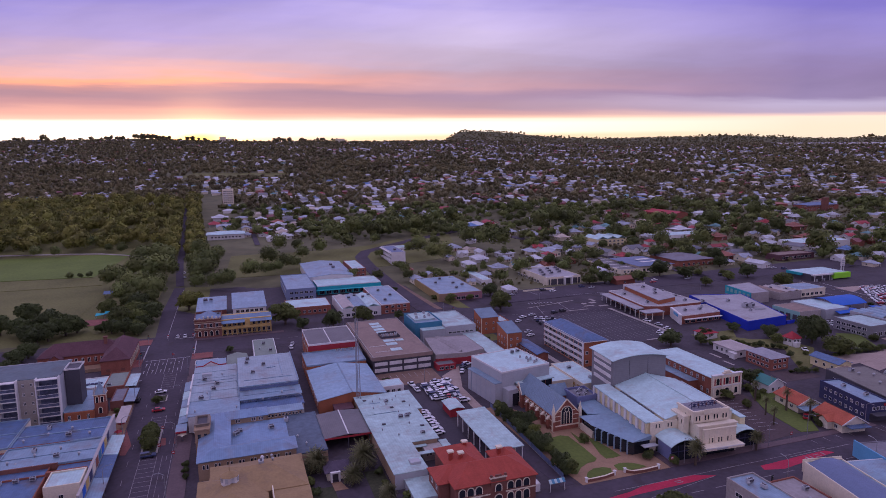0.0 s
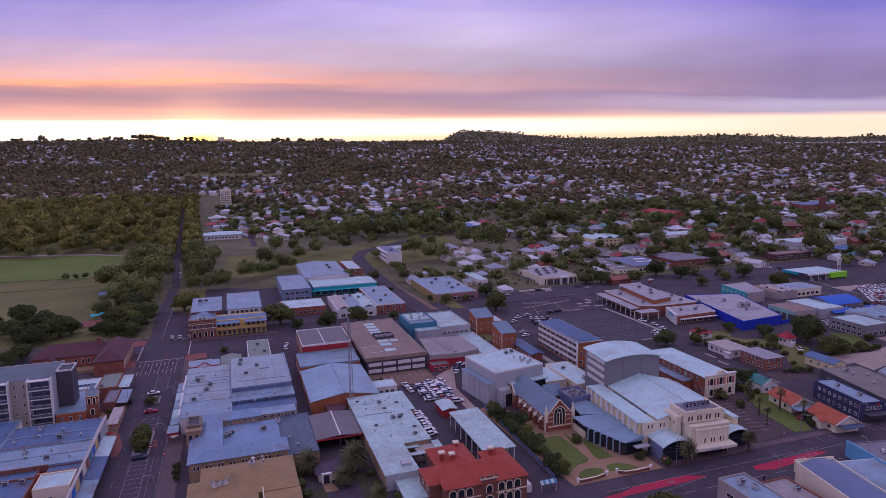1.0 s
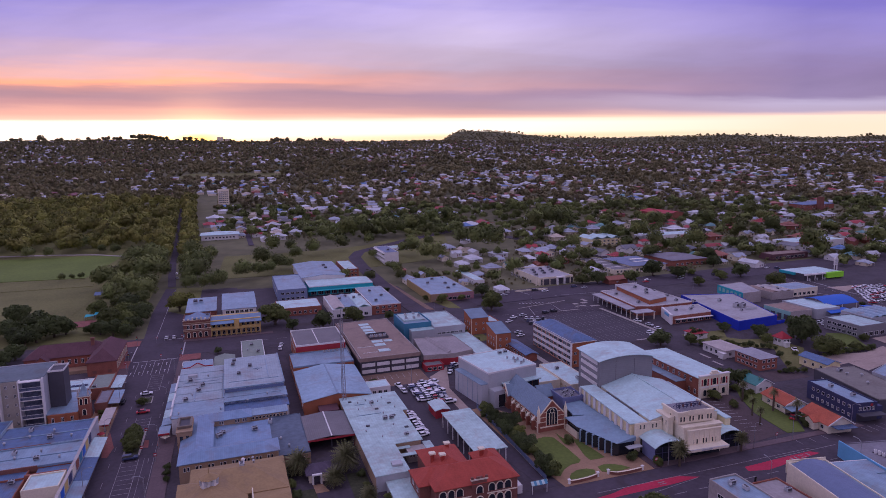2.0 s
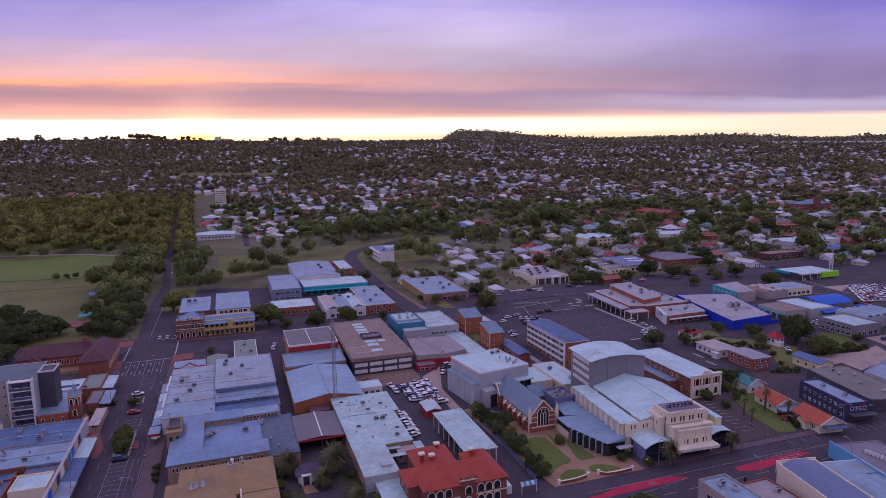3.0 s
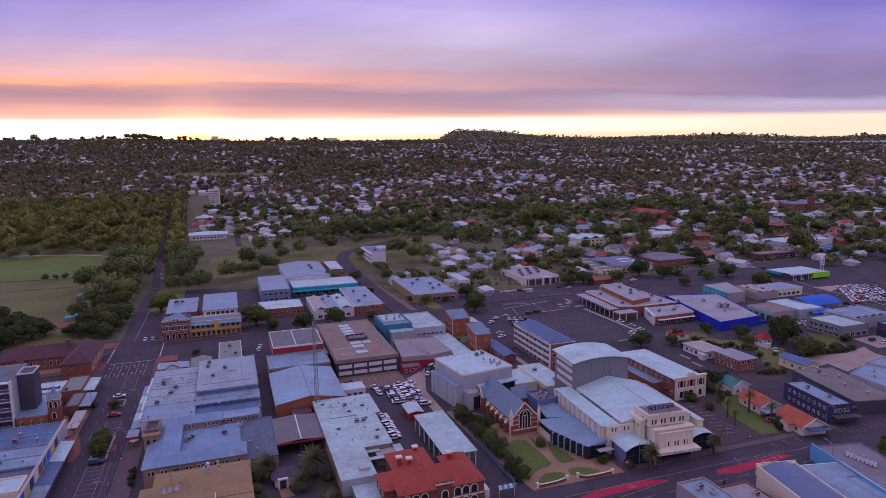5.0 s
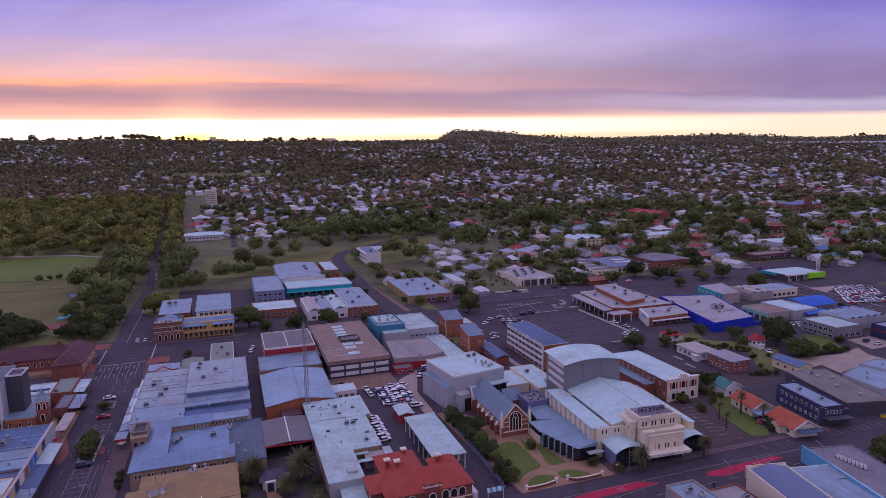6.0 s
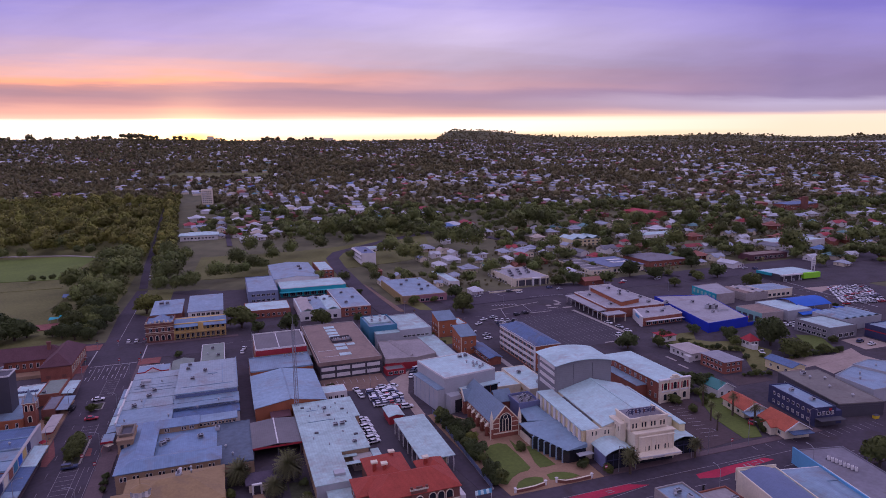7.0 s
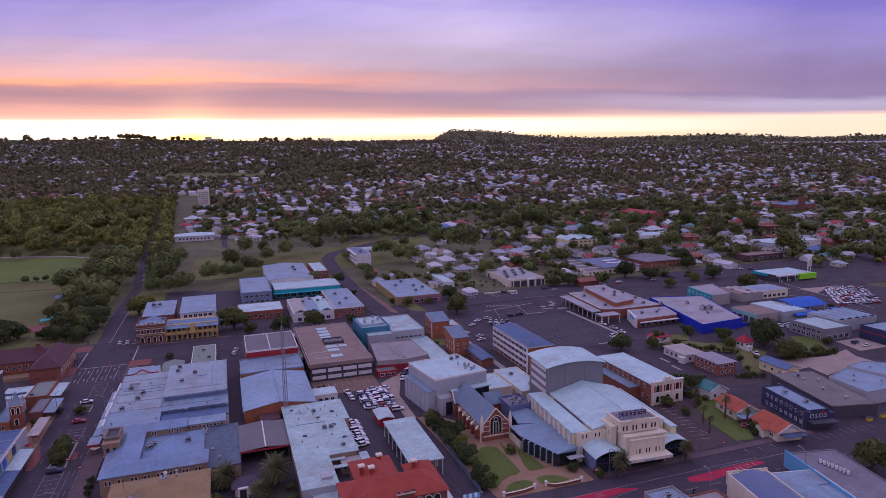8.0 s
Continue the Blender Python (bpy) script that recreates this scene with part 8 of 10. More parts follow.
plant_row("wide", (-43.6, 399, 6.4), (-44.5, 440, 7.0), (-52.5, 398, 6.2), (-77.7, 489, 8.4), (-47.5, 564, 7.4), (-56, 470, 7.0), (-46, 470, 6.4), (-49.1, 590, 6.6), (-59.8, 614, 6.4))
plant_row("lit", (-22.6, 402, 7.8), (-92.2, 638, 5.2), (-165, 650, 5.5), (-149.2, 649, 4.8))
plant_row("dark", (-114.8, 537, 3.0), (-108.5, 540, 2.2), (-101.6, 539, 2.6), (-95.5, 547, 2.2), (-89.4, 549, 2.6), (-81.6, 549, 2.4), (-105.8, 654, 4.2), (-127.1, 670, 8.0))
plant_row("dark", (-22.5, 485, 7.0), (-14, 489, 9.0), (-14.3, 525, 9.4), (-8.4, 565, 6.9), (-22.2, 582, 8.6), (-23, 508, 7.0), (-26, 545, 7.0))
plant_row("wide", (-8, 458, 6.2), (-1.4, 459, 6.8), (1.8, 483, 4.5), (-31.0, 620, 5.8), (-20, 462, 6.0))
plant_row("dark", (-52, 356, 5.0), (-45, 353, 4.4), (-59, 362, 4.8), (-43.5, 366, 4.6))
plant_row("green", (-58, 424, 6.6), (-66, 447, 6.0), (-47, 424, 6.4), (-50, 455, 6.4), (-60, 389, 5.2), (-47, 362, 4.6), (-73, 505, 6.6), (-58, 530, 7.6), (-46, 535, 7.2))
# the grass strip, the creek and the streets past the shops
plant_row("green", (32.3, 525, 8.4), (28.2, 492, 5.6), (44.5, 509, 6.6), (61.9, 587, 5.8), (79.2, 566, 7.4), (95.7, 630, 8.4), (51.4, 514, 5.0), (106, 575, 7.6), (101.9, 614, 5.1), (144, 634, 8.4))
plant_row("dark", (17, 484, 7.4), (36.1, 497, 5.7), (61.3, 546, 6.1), (45.1, 586, 8.4), (126, 643, 10.4), (163, 628, 10.4), (174.2, 637, 9.6), (196.2, 651, 9.0), (136, 592, 5.8), (213, 671, 9.0), (233, 698, 9.6))
plant_row("dark", (160.3, 526, 8.8), (155.8, 536, 5.6), (186.3, 560, 5.5), (216.8, 553, 8.8), (224.3, 529, 10.2), (236.4, 523, 10.2), (128.4, 457, 4.6), (130.4, 472, 3.9), (163, 370, 5.2), (103.6, 441, 4.6))
plant_row("green", (164.1, 499, 7.8), (173.9, 495, 7.8), (125.6, 436, 4.2), (128.2, 481, 3.3), (125.3, 530, 4.2), (160, 347, 5.2), (132.2, 361, 3.5), (146.3, 364, 2.4), (125.4, 372, 2.1), (253, 706, 9.8), (30.2, 347, 7.8), (72, 336, 5.6))
plant_row("dark", (54, 329.5, 5.4), (38.2, 333.5, 3.6), (92, 336, 2.7), (42, 413, 3.8), (106.9, 404, 2.2), (88, 452, 4.6), (147, 450, 3.4))
# past the car park, by the stores and the sales yards
plant_row("dark", (304.8, 382, 7.2), (316.6, 369, 6.0), (360, 354, 6.2), (378.7, 409, 6.8), (372.4, 466, 8.8), (455.6, 572, 8.6), (390, 514, 9.6), (484, 485, 7.6), (557.4, 474, 10), (605.5, 597, 10.4), (550, 395, 10))
plant_row("green", (332.1, 373, 3.2), (313, 343, 4.2), (341.8, 353, 4.6), (396.9, 446, 10.4), (379, 446, 7.6), (531.2, 493, 9), (439, 452, 5), (430, 405, 3.8), (499.9, 381, 4.6))
plant_row("wide", (361.6, 324.5, 6.2), (476.3, 395, 11.4), (489.6, 364.5, 5.4), (585, 474, 6.2), (351, 368.6, 2.9))
plant_row("dark", (246.3, 246.6, 3.2), (200.4, 237.6, 5.2), (265.3, 217, 7.6), (225, 242.5, 3.0), (254, 231, 3.8), (357.8, 258.4, 1.8), (355.2, 245, 1.8), (188.7, 186, 4.3), (195.8, 184.1, 4.3), (197.8, 179.2, 2.7), (270.5, 224, 4.4))
plant_row("wide", (261.2, 200, 6.0), (279.2, 200.5, 3.0), (295.8, 209.4, 2.2), (251.3, 223.6, 3))
# in the blocks and gardens near by
plant_row("dark", (95.8, 179.2, 3.6), (94.3, 163.8, 3), (92.3, 150.3, 2.8), (0.8, 304.6, 1.9))
plant_row("green", (200.8, 116.5, 5.2), (153.4, 331.6, 6.4), (216, 235.2, 3.2), (105.9, 117.5, 4.4), (177.6, 167.2, 1.8), (125.1, 141.1, 1.7), (-25.6, 247, 2.2), (-24.4, 216, 2.9), (-24.2, 210.5, 3.2), (-23.8, 206, 2.4), (107.9, 162.8, 1.7))
plant("lit", 95.8, 173.4, 2.2)
plant("green", 176.7, 175.6, 2.4)          # before the civic house
for i in range(14):
    plant(("dark", "green")[i % 2], rng.uniform(-118, -86), rng.uniform(296, 336), rng.uniform(3.0, 5.0))
for i in range(22):                       # garden trees along the side fence
    f = rng.random()
    plant(("dark", "green", "dark")[i % 3], 92.4 + rng.uniform(-0.4, 1.6), 199 - 52 * f, rng.uniform(1.5, 2.7))
# park lawns and the grassy strip before the far houses
draped("park_grass", [(-262, 640), (-262, 1040)], 430, "dry_grass", "olive grass under the park trees", 0.15, 14)
draped("park_lawn_edge", [(-152, 352), (-152, 640)], 216, "dry_grass", "rough grass round the park lawns", 0.08, 9)
draped("lawn_oval", [(-215, 610), (-92, 592)], 100, "oval_grass", "mown green park oval", 0.4, 8)
draped("lawn_dry", [(-200, 466), (-80, 456)], 92, "dry_grass", "dry olive park lawn", 0.3, 8)
draped("lawn_dry_upper", [(-200, 526), (-88, 520)], 22, "dry_grass", "dry olive park lawn", 0.34, 8)
draped("park_path", [(-215, 680), (-147, 662), (-112, 650), (-86, 631), (-57, 585), (-44, 572)], 2.6, "concrete", "pale curving park path", 0.8, 8)
draped("lawn_strip", [(-0.2, 545.7), (88.7, 540), (151.3, 551.5), (191.7, 578.5)], 96, "dry_grass", "rough grass strip with trees", 0.2, 12)
draped("field_far", [(-90, 1504), (125, 1414)], 84, "dry_grass", "open olive field on the far slope", 0.5, 16)
draped("lawn_creek", [(191.7, 578.5), (211.9, 665.3), (217, 732.9)], 40, "dry_grass", "rough grass along the creek", 0.2, 12)

# ---- houses ----
ROOFS = {"w": "roof_white", "z": "roof_zinc", "r": "roof_red", "o": "roof_orange", "t": "roof_teal", "d": "roof_dark", "m": "roof_maroon", "b": "roof_blue", "c": "roof_cream"}
for key, rgb in (("w", (0.50, 0.51, 0.54)), ("z", (0.31, 0.34, 0.40)), ("r", (0.33, 0.045, 0.055)), ("o", (0.27, 0.095, 0.065)), ("t", (0.12, 0.25, 0.25)),
                 ("d", (0.15, 0.15, 0.17)), ("m", (0.20, 0.07, 0.075)), ("b", (0.12, 0.22, 0.42)), ("c", (0.48, 0.40, 0.33))):
    M[ROOFS[key]] = mat(ROOFS[key], rgb, 0.6, var=0.25, big=0.15, fine=0.9, rand=0.25)
ROOF_WORDS = {"w": "white metal", "z": "pale grey metal", "r": "bright red", "o": "terracotta tiled", "t": "green metal", "d": "dark grey", "m": "maroon", "b": "blue metal", "c": "cream"}
WALLS = {"w": "white", "z": "cream", "r": "white", "o": "brick", "t": "cream", "d": "white", "m": "brick", "b": "white", "c": "cream"}
HOUSES = {}


def house_template(shape, c):
    """A one-storey timber or brick house about 12 m wide: body, roof with veranda, windows and door."""
    ob = thing("house", 0, 0, 0, "single-storey " + ("brick" if WALLS[c] == "brick" else "painted weatherboard") + " house with a " + ROOF_WORDS[c] + " roof", "house", "suburban houses")
    bm, rb = bmesh.new(), bmesh.new()
    wall = WALLS[c]
    if shape == 0:                         # hipped cottage with a skillion veranda
        box(bm, -6, 6, -6.5, 6.5, -2.5, 3.2)
        thick(rb, roof_polys(-6, 6, -6.5, 6.5, 3.25, "hip", 2.6, 0.6), 0.15)
        thick(rb, [[(-6.2, -9, 2.6), (6.2, -9, 2.6), (6.2, -7.0, 3.1), (-6.2, -7.0, 3.1)]], 0.12)
        for x in (-5.8, -2, 2, 5.8):
            box(bm, x - 0.08, x + 0.08, -8.9, -8.74, -2.5, 2.55)
    elif shape == 1:                       # gable house with a projecting wing
        gable_walls(bm, -6.5, 6.5, -4.5, 5.5, -2.5, 3.1, "gable_x", 2.6)
        thick(rb, roof_polys(-6.5, 6.5, -4.5, 5.5, 3.15, "gable_x", 2.6, 0.5), 0.15)
        gable_walls(bm, -6.2, -0.8, -8, -4.4, -2.5, 3.1, "gable_y", 2.0)
        thick(rb, roof_polys(-6.2, -0.8, -8, 0.2, 3.15, "gable_y", 2.0, 0.45), 0.15)
    elif shape == 2:                       # long gable
        gable_walls(bm, -5, 5, -9, 9, -2.5, 3.3, "gable_y", 2.2)
        thick(rb, roof_polys(-5, 5, -9, 9, 3.35, "gable_y", 2.2, 0.6), 0.15)
        thick(rb, [[(5.55, -8, 3.25), (8.4, -8, 2.7), (8.4, 4, 2.7), (5.55, 4, 3.25)]], 0.12)
        box(bm, 8.1, 8.3, -7.8, -7.6, -2.5, 2.6), box(bm, 8.1, 8.3, 3.6, 3.8, -2.5, 2.6)
    else:                                  # square hip on a lower hipped skirt
        box(bm, -6.5, 6.5, -6.5, 6.5, -2.5, 3.3)
        thick(rb, roof_polys(-6.5, 6.5, -6.5, 6.5, 3.35, "hip", 1.4, 1.6), 0.15)
        thick(rb, roof_polys(-4.2, 4.2, -4.2, 4.2, 4.25, "hip", 2.4, 0.4), 0.15)
    part("wall", bm, wall, ob)
    part("roof", rb, ROOFS[c], ob)
    y = {0: -6.5, 1: -4.5, 2: -9, 3: -6.5}[shape]
    window(ob, 3.2, y, 0.9, "s", 1.8, 1.3)
    window(ob, {0: -6, 1: -6.5, 2: -5, 3: -6.5}[shape], 1.0, 0.9, "w", 1.8, 1.3)
    part("door", boxes((0.3, 1.2, y - 0.06, y + 0.02, 0.0, 2.1)), "roof_maroon" if c in "wz" else "white", ob)
    ob["fresh"] = 1
    return ob


def put_house(x, y, c, shape, size=12.0, turn=0.0):
    key = (shape, c)
    if key not in HOUSES:
        HOUSES[key] = house_template(shape, c)
    t = HOUSES[key]
    k = size / 12.5
    m = Matrix.LocRotScale((x, y, zat(x, y) + 0.35), Euler((0, 0, radians(turn))), None)
    s = (k, k, 0.5 + 0.5 * k)
    if "fresh" in t:
        del t["fresh"]
        t.matrix_basis = m
        t.scale = s
        return t
    o = copy_thing(t, m)
    o.scale = s
    return o


placed = []


def settle(c, *spots):
    """Puts single houses with roofs of one kind at their places (x, y, width)."""
    for x, y, s in spots:
        put_house(x, y, c, int(x + y) % 4, s * 0.74, rng.uniform(-6.2, 5.6))
        placed.append((x, y, s * 0.55 + 6))


settle("b", (511.9, 399.1, 15))
settle("c", (317, 522.6, 17), (317, 550.6, 15), (455.4, 609.4, 20))
settle("d", (485.6, 425.2, 19), (316, 470.5, 15), (345.3, 472.4, 19))
settle("m", (554.3, 423.3, 16))
settle("o", (398.8, 421.3, 17), (243.2, 442.5, 13), (268.5, 451.2, 10), (529.1, 454.1, 22), (134.2, 465.7, 8), (457.4, 493.7, 17), (577.6, 513.9, 22), (621, 528.4, 19), (549.3, 563.1, 17), (27.1, 725.1, 12))
settle("b", (262.3, 661, 18))
settle("w", (186, 470, 13), (246, 470, 13), (214, 512, 13))
settle("z", (222, 478, 12), (184, 428, 11), (256, 500, 14))
settle("r", (264, 480, 12))
settle("r", (287, 670, 17), (318, 449, 13), (574.5, 447.4, 15), (431.1, 491.7, 17), (695.7, 491.7, 16), (657.4, 500.4, 19), (269.5, 512, 14), (576.5, 550.6, 18), (291.7, 678.8, 20), (-15.3, 808.1, 18))
settle("t", (220, 449.3, 13), (505.9, 549.6, 14))
settle("w", (179.6, 377, 11), (396.8, 381.8, 15), (231.1, 431.9, 11), (495.8, 469.5, 14), (201.8, 486.9, 17), (621, 503.3, 19), (196.8, 513, 12), (353.3, 531.3, 20), (424, 529.3, 15), (454.3, 544.8, 20))
settle("w", (498.8, 574.7, 18), (227.1, 569.9, 11), (300.8, 595.9, 17), (42, 664, 12), (56.4, 671.1, 18), (272.5, 672.1, 22), (136.2, 749.3, 18), (57.4, 765.6, 20), (244.3, 774.3, 11), (194.8, 839, 22), (-9.2, 861.1, 22), (126.1, 881.4, 22))
settle("z", (164.5, 408.8, 8), (406.9, 406.9, 15), (575.5, 406.9, 16), (201.8, 445.4, 15), (448.3, 441.6, 16), (352.3, 451.2, 17), (397.8, 455.1, 12), (634.1, 459.9, 16), (144.3, 442.5, 9), (270.5, 487.9, 17), (529.1, 492.7, 14), (500.8, 492.7, 15))
settle("z", (180.6, 501.4, 10), (197.8, 542.9, 18), (669.5, 560.2, 20), (377.6, 581.4, 20), (424, 598.8, 19), (283.6, 608.4, 19), (-4.2, 769.5, 20), (134.2, 790.7, 18), (236.2, 830.3, 20))
KEEP_OFF = np.array(placed + [(139.2, 486.9, 26), (-2.2, 684.6, 26), (302.8, 404.9, 24), (300, 382, 16), (325, 380, 16), (350, 385, 16), (313, 416, 25), (355, 420, 27), (346, 518, 24), (436.2, 387.6, 30), (429.1, 496.6, 32), (511.9, 419.4, 36), (527, 660, 40), (737.1, 619, 45), (1.9, 1007.7, 20), (232.1, 400.1, 30)])


def in_field(x, y):
    """Open grass on the far slope."""
    return abs(y - (1500 - 0.42 * (x + 80))) < 46 and -95 < x < 130


def cell_kind(x, y):
    """How likely a lot carries a house, by district."""
    d, u = depth_of(x, y)
    d, u = float(d), float(u)
    if in_field(x, y):
        return -1.0
    if x < -36 and d < 985 and y > 330:                    # wooded park
        return -1.0
    if -45 < x < -4 and y < 1150:
        return -1.0
    if d < 640 and u < -0.07 and x > -20:                  # grass strip
        return 0.02 if d > 480 else -1.0
    if 480 < d < 620 and -0.07 < u < 0.10:
        return 0.15
    if 620 < d < 760 and -0.22 < u < 0.02:                 # creek trees
        return 0.06
    if 700 < d < 880 and 0.02 < u < 0.22:
        return 0.18
    if d < 900:
        return 0.80 if u > 0.1 else 0.55
    if 985 < d < 1200 and u < -0.4:
        return 0.25
    if d < 1300:
        return 0.58 if u > -0.4 else 0.3
    if 1350 < d < 1600 and u < 0.0:
        return 0.10
    if u < -0.1:
        return 0.40
    return 0.58 if u < 0.35 else 0.44


FAR_MIX = "wwwwwwwwwwzzzzzzzzzzzzccddrmmctbo"
MIX = "wwwwwwwzzzzzzddoorrmctb"
lots = []
for ix in range(-45, 150):
    for iy in range(14, 125):
        x, y = ix * 19.0 + rng.uniform(-3, 3), iy * 25.0 + rng.uniform(-4, 4)
        d, u = depth_of(x, y)
        if not (430 < d < 2850 and -0.8 < u < 0.82):
            continue
        if x < 440 and y < 372 or (x < 124 and y < 470 and x > -34):
            continue
        k = (KEEP_OFF[:, 0] - x) ** 2 + (KEEP_OFF[:, 1] - y) ** 2 < KEEP_OFF[:, 2] ** 2
        lots.append((float(d), x, y, float(u), bool(k.any()), rng.random(), rng.random(), rng.random()))
lots.sort()
estate = [r for r in lots if r[3] > 0.5 and 2350 < r[0] < 2830]      # pale new houses with few trees
lots = [r for r in lots if not (r[3] > 0.5 and 2350 < r[0] < 2830)]
n_house, trees_near, trees_mid, trees_far = 0, [], [], []
far_house = {c: [] for c in "wzdormctb"}
for d, x, y, u, taken, p, q, s in estate:
    if p < 0.75:
        far_house["wcz"[int(3 * q)]].append((x, y, 5.5 + 3.0 * s, 6.0 + 4.0 * q))
    elif p > 0.9:
        trees_far.append((x, y, 0))
for d, x, y, u, taken, p, q, s in lots:
    h = cell_kind(x, y)
    if h > 0.1 and d > 560:
        h *= min(1.3, max(0.0, 2.4 * (0.5 + 0.8 * noise.noise((x * 0.009, y * 0.009, 3.0)) + 0.3 * noise.noise((x * 0.03, y * 0.03, 8.0))) - 0.42))
    if h > 0.05 and d > 820:              # far houses gather in pockets between belts of trees
        h *= min(1.5, max(0.0, 4.2 * (0.5 + 0.75 * noise.noise((x * 0.0062, y * 0.0048, 11.0)) + 0.25 * noise.noise((x * 0.02, y * 0.016, 5.0))) - (0.6 if d < 1300 or u > 0.15 else 1.2 if u > -0.1 else 1.5)))
    if h < 0 or taken:
        if taken and p < 0.4:
            continue
        if h < 0 or taken:
            continue
    dest = trees_near if d < 900 else (trees_mid if d < 1650 else trees_far)
    if p < h:
        c = MIX[int(q * len(MIX))] if d < 820 else FAR_MIX[int(q * len(FAR_MIX))]
        if n_house < 250 and d < 800:
            put_house(x, y, c, int(s * 4), 7.8 + 4.6 * s, (90 if q > 0.5 else 0) + rng.uniform(-8, 8))
            n_house += 1
        else:
            far_house[c].append((x, y, 4.2 + 3.8 * s, 5.0 + 4.5 * q))
        for i in range(1 + (s > 0.3) + (640 < d < 1000)):
            a = rng.uniform(0, 6.28)
            dest.append((x + 12 * math.cos(a), y + 13 * math.sin(a), 0))
    else:
        open_grass = d < 650 and h < 0.16
        for i in range(0 if open_grass else 5 if h < 0.1 and d < 900 else 2 if d < 900 else 3 if d < 1650 else 2):
            dest.append((x + rng.uniform(-10, 10), y + rng.uniform(-13, 13), 1))
for c, rows in far_house.items():
    bm = bmesh.new()
    wb = bmesh.new()
    for x, y, a, b in rows:
        z = zat(x, y)
        box(wb, x - a, x + a, y - b, y + b, z - 2, z + 3.2)
        thick(bm, roof_polys(x - a, x + a, y - b, y + b, z + 3.25, "hip" if (int(x) % 3) else "gable_x", 2.3, 0.5), 0.15)
    o = part("distant_house_roofs", bm, ROOFS[c], None)
    tagged(o, "many small far " + ROOF_WORDS[c] + " house roofs", "houses", kind="stuff")
    o = part("distant_house_walls", wb, WALLS[c], None)
    tagged(o, "many small pale far house walls", "houses", kind="stuff")
def in_belt(r):
    return noise.noise((r[0] * 0.011, r[1] * 0.006, 21.0)) > 0.02


belt_near, belt_mid = [r for r in trees_near if in_belt(r)], [r for r in trees_mid if in_belt(r)]
trees_near, trees_mid = [r for r in trees_near if not in_belt(r)], [r for r in trees_mid if not in_belt(r)]
for nm, rows, cards, lo, hi, sd, lobes, lab in (("belt_trees", belt_near, 300, 2.6, 7.4, 31, 9, "green belts of larger suburban trees"), ("slope_belt_trees", belt_mid, 44, 2.4, 6.0, 32, 0, "green belts of trees on the rising slope"),
                                                ("suburb_trees", trees_near, 260, 2.0, 6.2, 1, 8, "dense dark green suburban trees between houses"), ("slope_trees", trees_mid, 44, 2.2, 5.6, 2, 0, "dark trees on the rising slope"),
                                                ("ridge_trees", trees_far, 20, 2.6, 5.4, 3, 0, "dark trees along the ridge")):
    tagged(new(nm, leaf_mesh(nm, strew([r[:2] for r in rows], cards, lo, hi, sd, 0.8, lobes), "leaf_far_green" if nm in ("belt_trees", "suburb_trees") else "belt_leaf" if "belt" in nm else "hazed_far_leaf")), lab, "trees", kind="stuff")
shrubs = []                                # garden bushes and hedges between the houses
for x, y in fan_points(5200, 430, 900, -0.3, 0.74, rng):
    if not (x < 440 and y < 372 or (x < 124 and y < 470) or (x < 0 and y < 1000) or (abs(y - 368) < 20) or (360 < x < 640 and 300 < y < 372) or cell_kind(x, y) < 0.2):
        shrubs.append((x, y))
tagged(new("garden_shrubs", leaf_mesh("garden_shrubs", strew(shrubs, 22, 0.7, 2.0, 41), "belt_leaf")), "low green garden shrubs between the houses", "shrubs", kind="stuff")
# the wooded park
wood = []
for i in range(1900):
    x, y = rng.uniform(-520, -40), rng.uniform(345, 1080)
    d, u = depth_of(x, y)
    inlawn = x > -250 and y < (655 if x < -66 else 600)
    inroad = abs(x + 34 + 0.045 * (y - 480)) < 6.5
    if d < 985 and u > -0.85 and not inlawn and not inroad and y > 400:
        wood.append((x, y))
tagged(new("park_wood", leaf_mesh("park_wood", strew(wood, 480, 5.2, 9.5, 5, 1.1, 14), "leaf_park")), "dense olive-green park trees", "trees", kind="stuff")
avenue = []
for i in range(105):
    y = 600 + 4.4 * i
    cx = -34 - 0.045 * (y - 480)
    avenue += [(cx - rng.uniform(6.5, 8), y), (cx + rng.uniform(6.5, 8), y), (cx + rng.uniform(11, 18), y)]
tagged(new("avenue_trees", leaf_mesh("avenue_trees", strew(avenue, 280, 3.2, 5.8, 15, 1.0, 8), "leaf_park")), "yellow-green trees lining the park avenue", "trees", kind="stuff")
hill = fan_points(7000, 3300, 4050, -0.06, 0.78, rng)
tagged(new("hill_trees", leaf_mesh("hill_trees", strew(hill, 16, 2.6, 5.4, 4, 0.5), "hazed_far_leaf")), "dark trees on the far hill", "trees", kind="stuff")

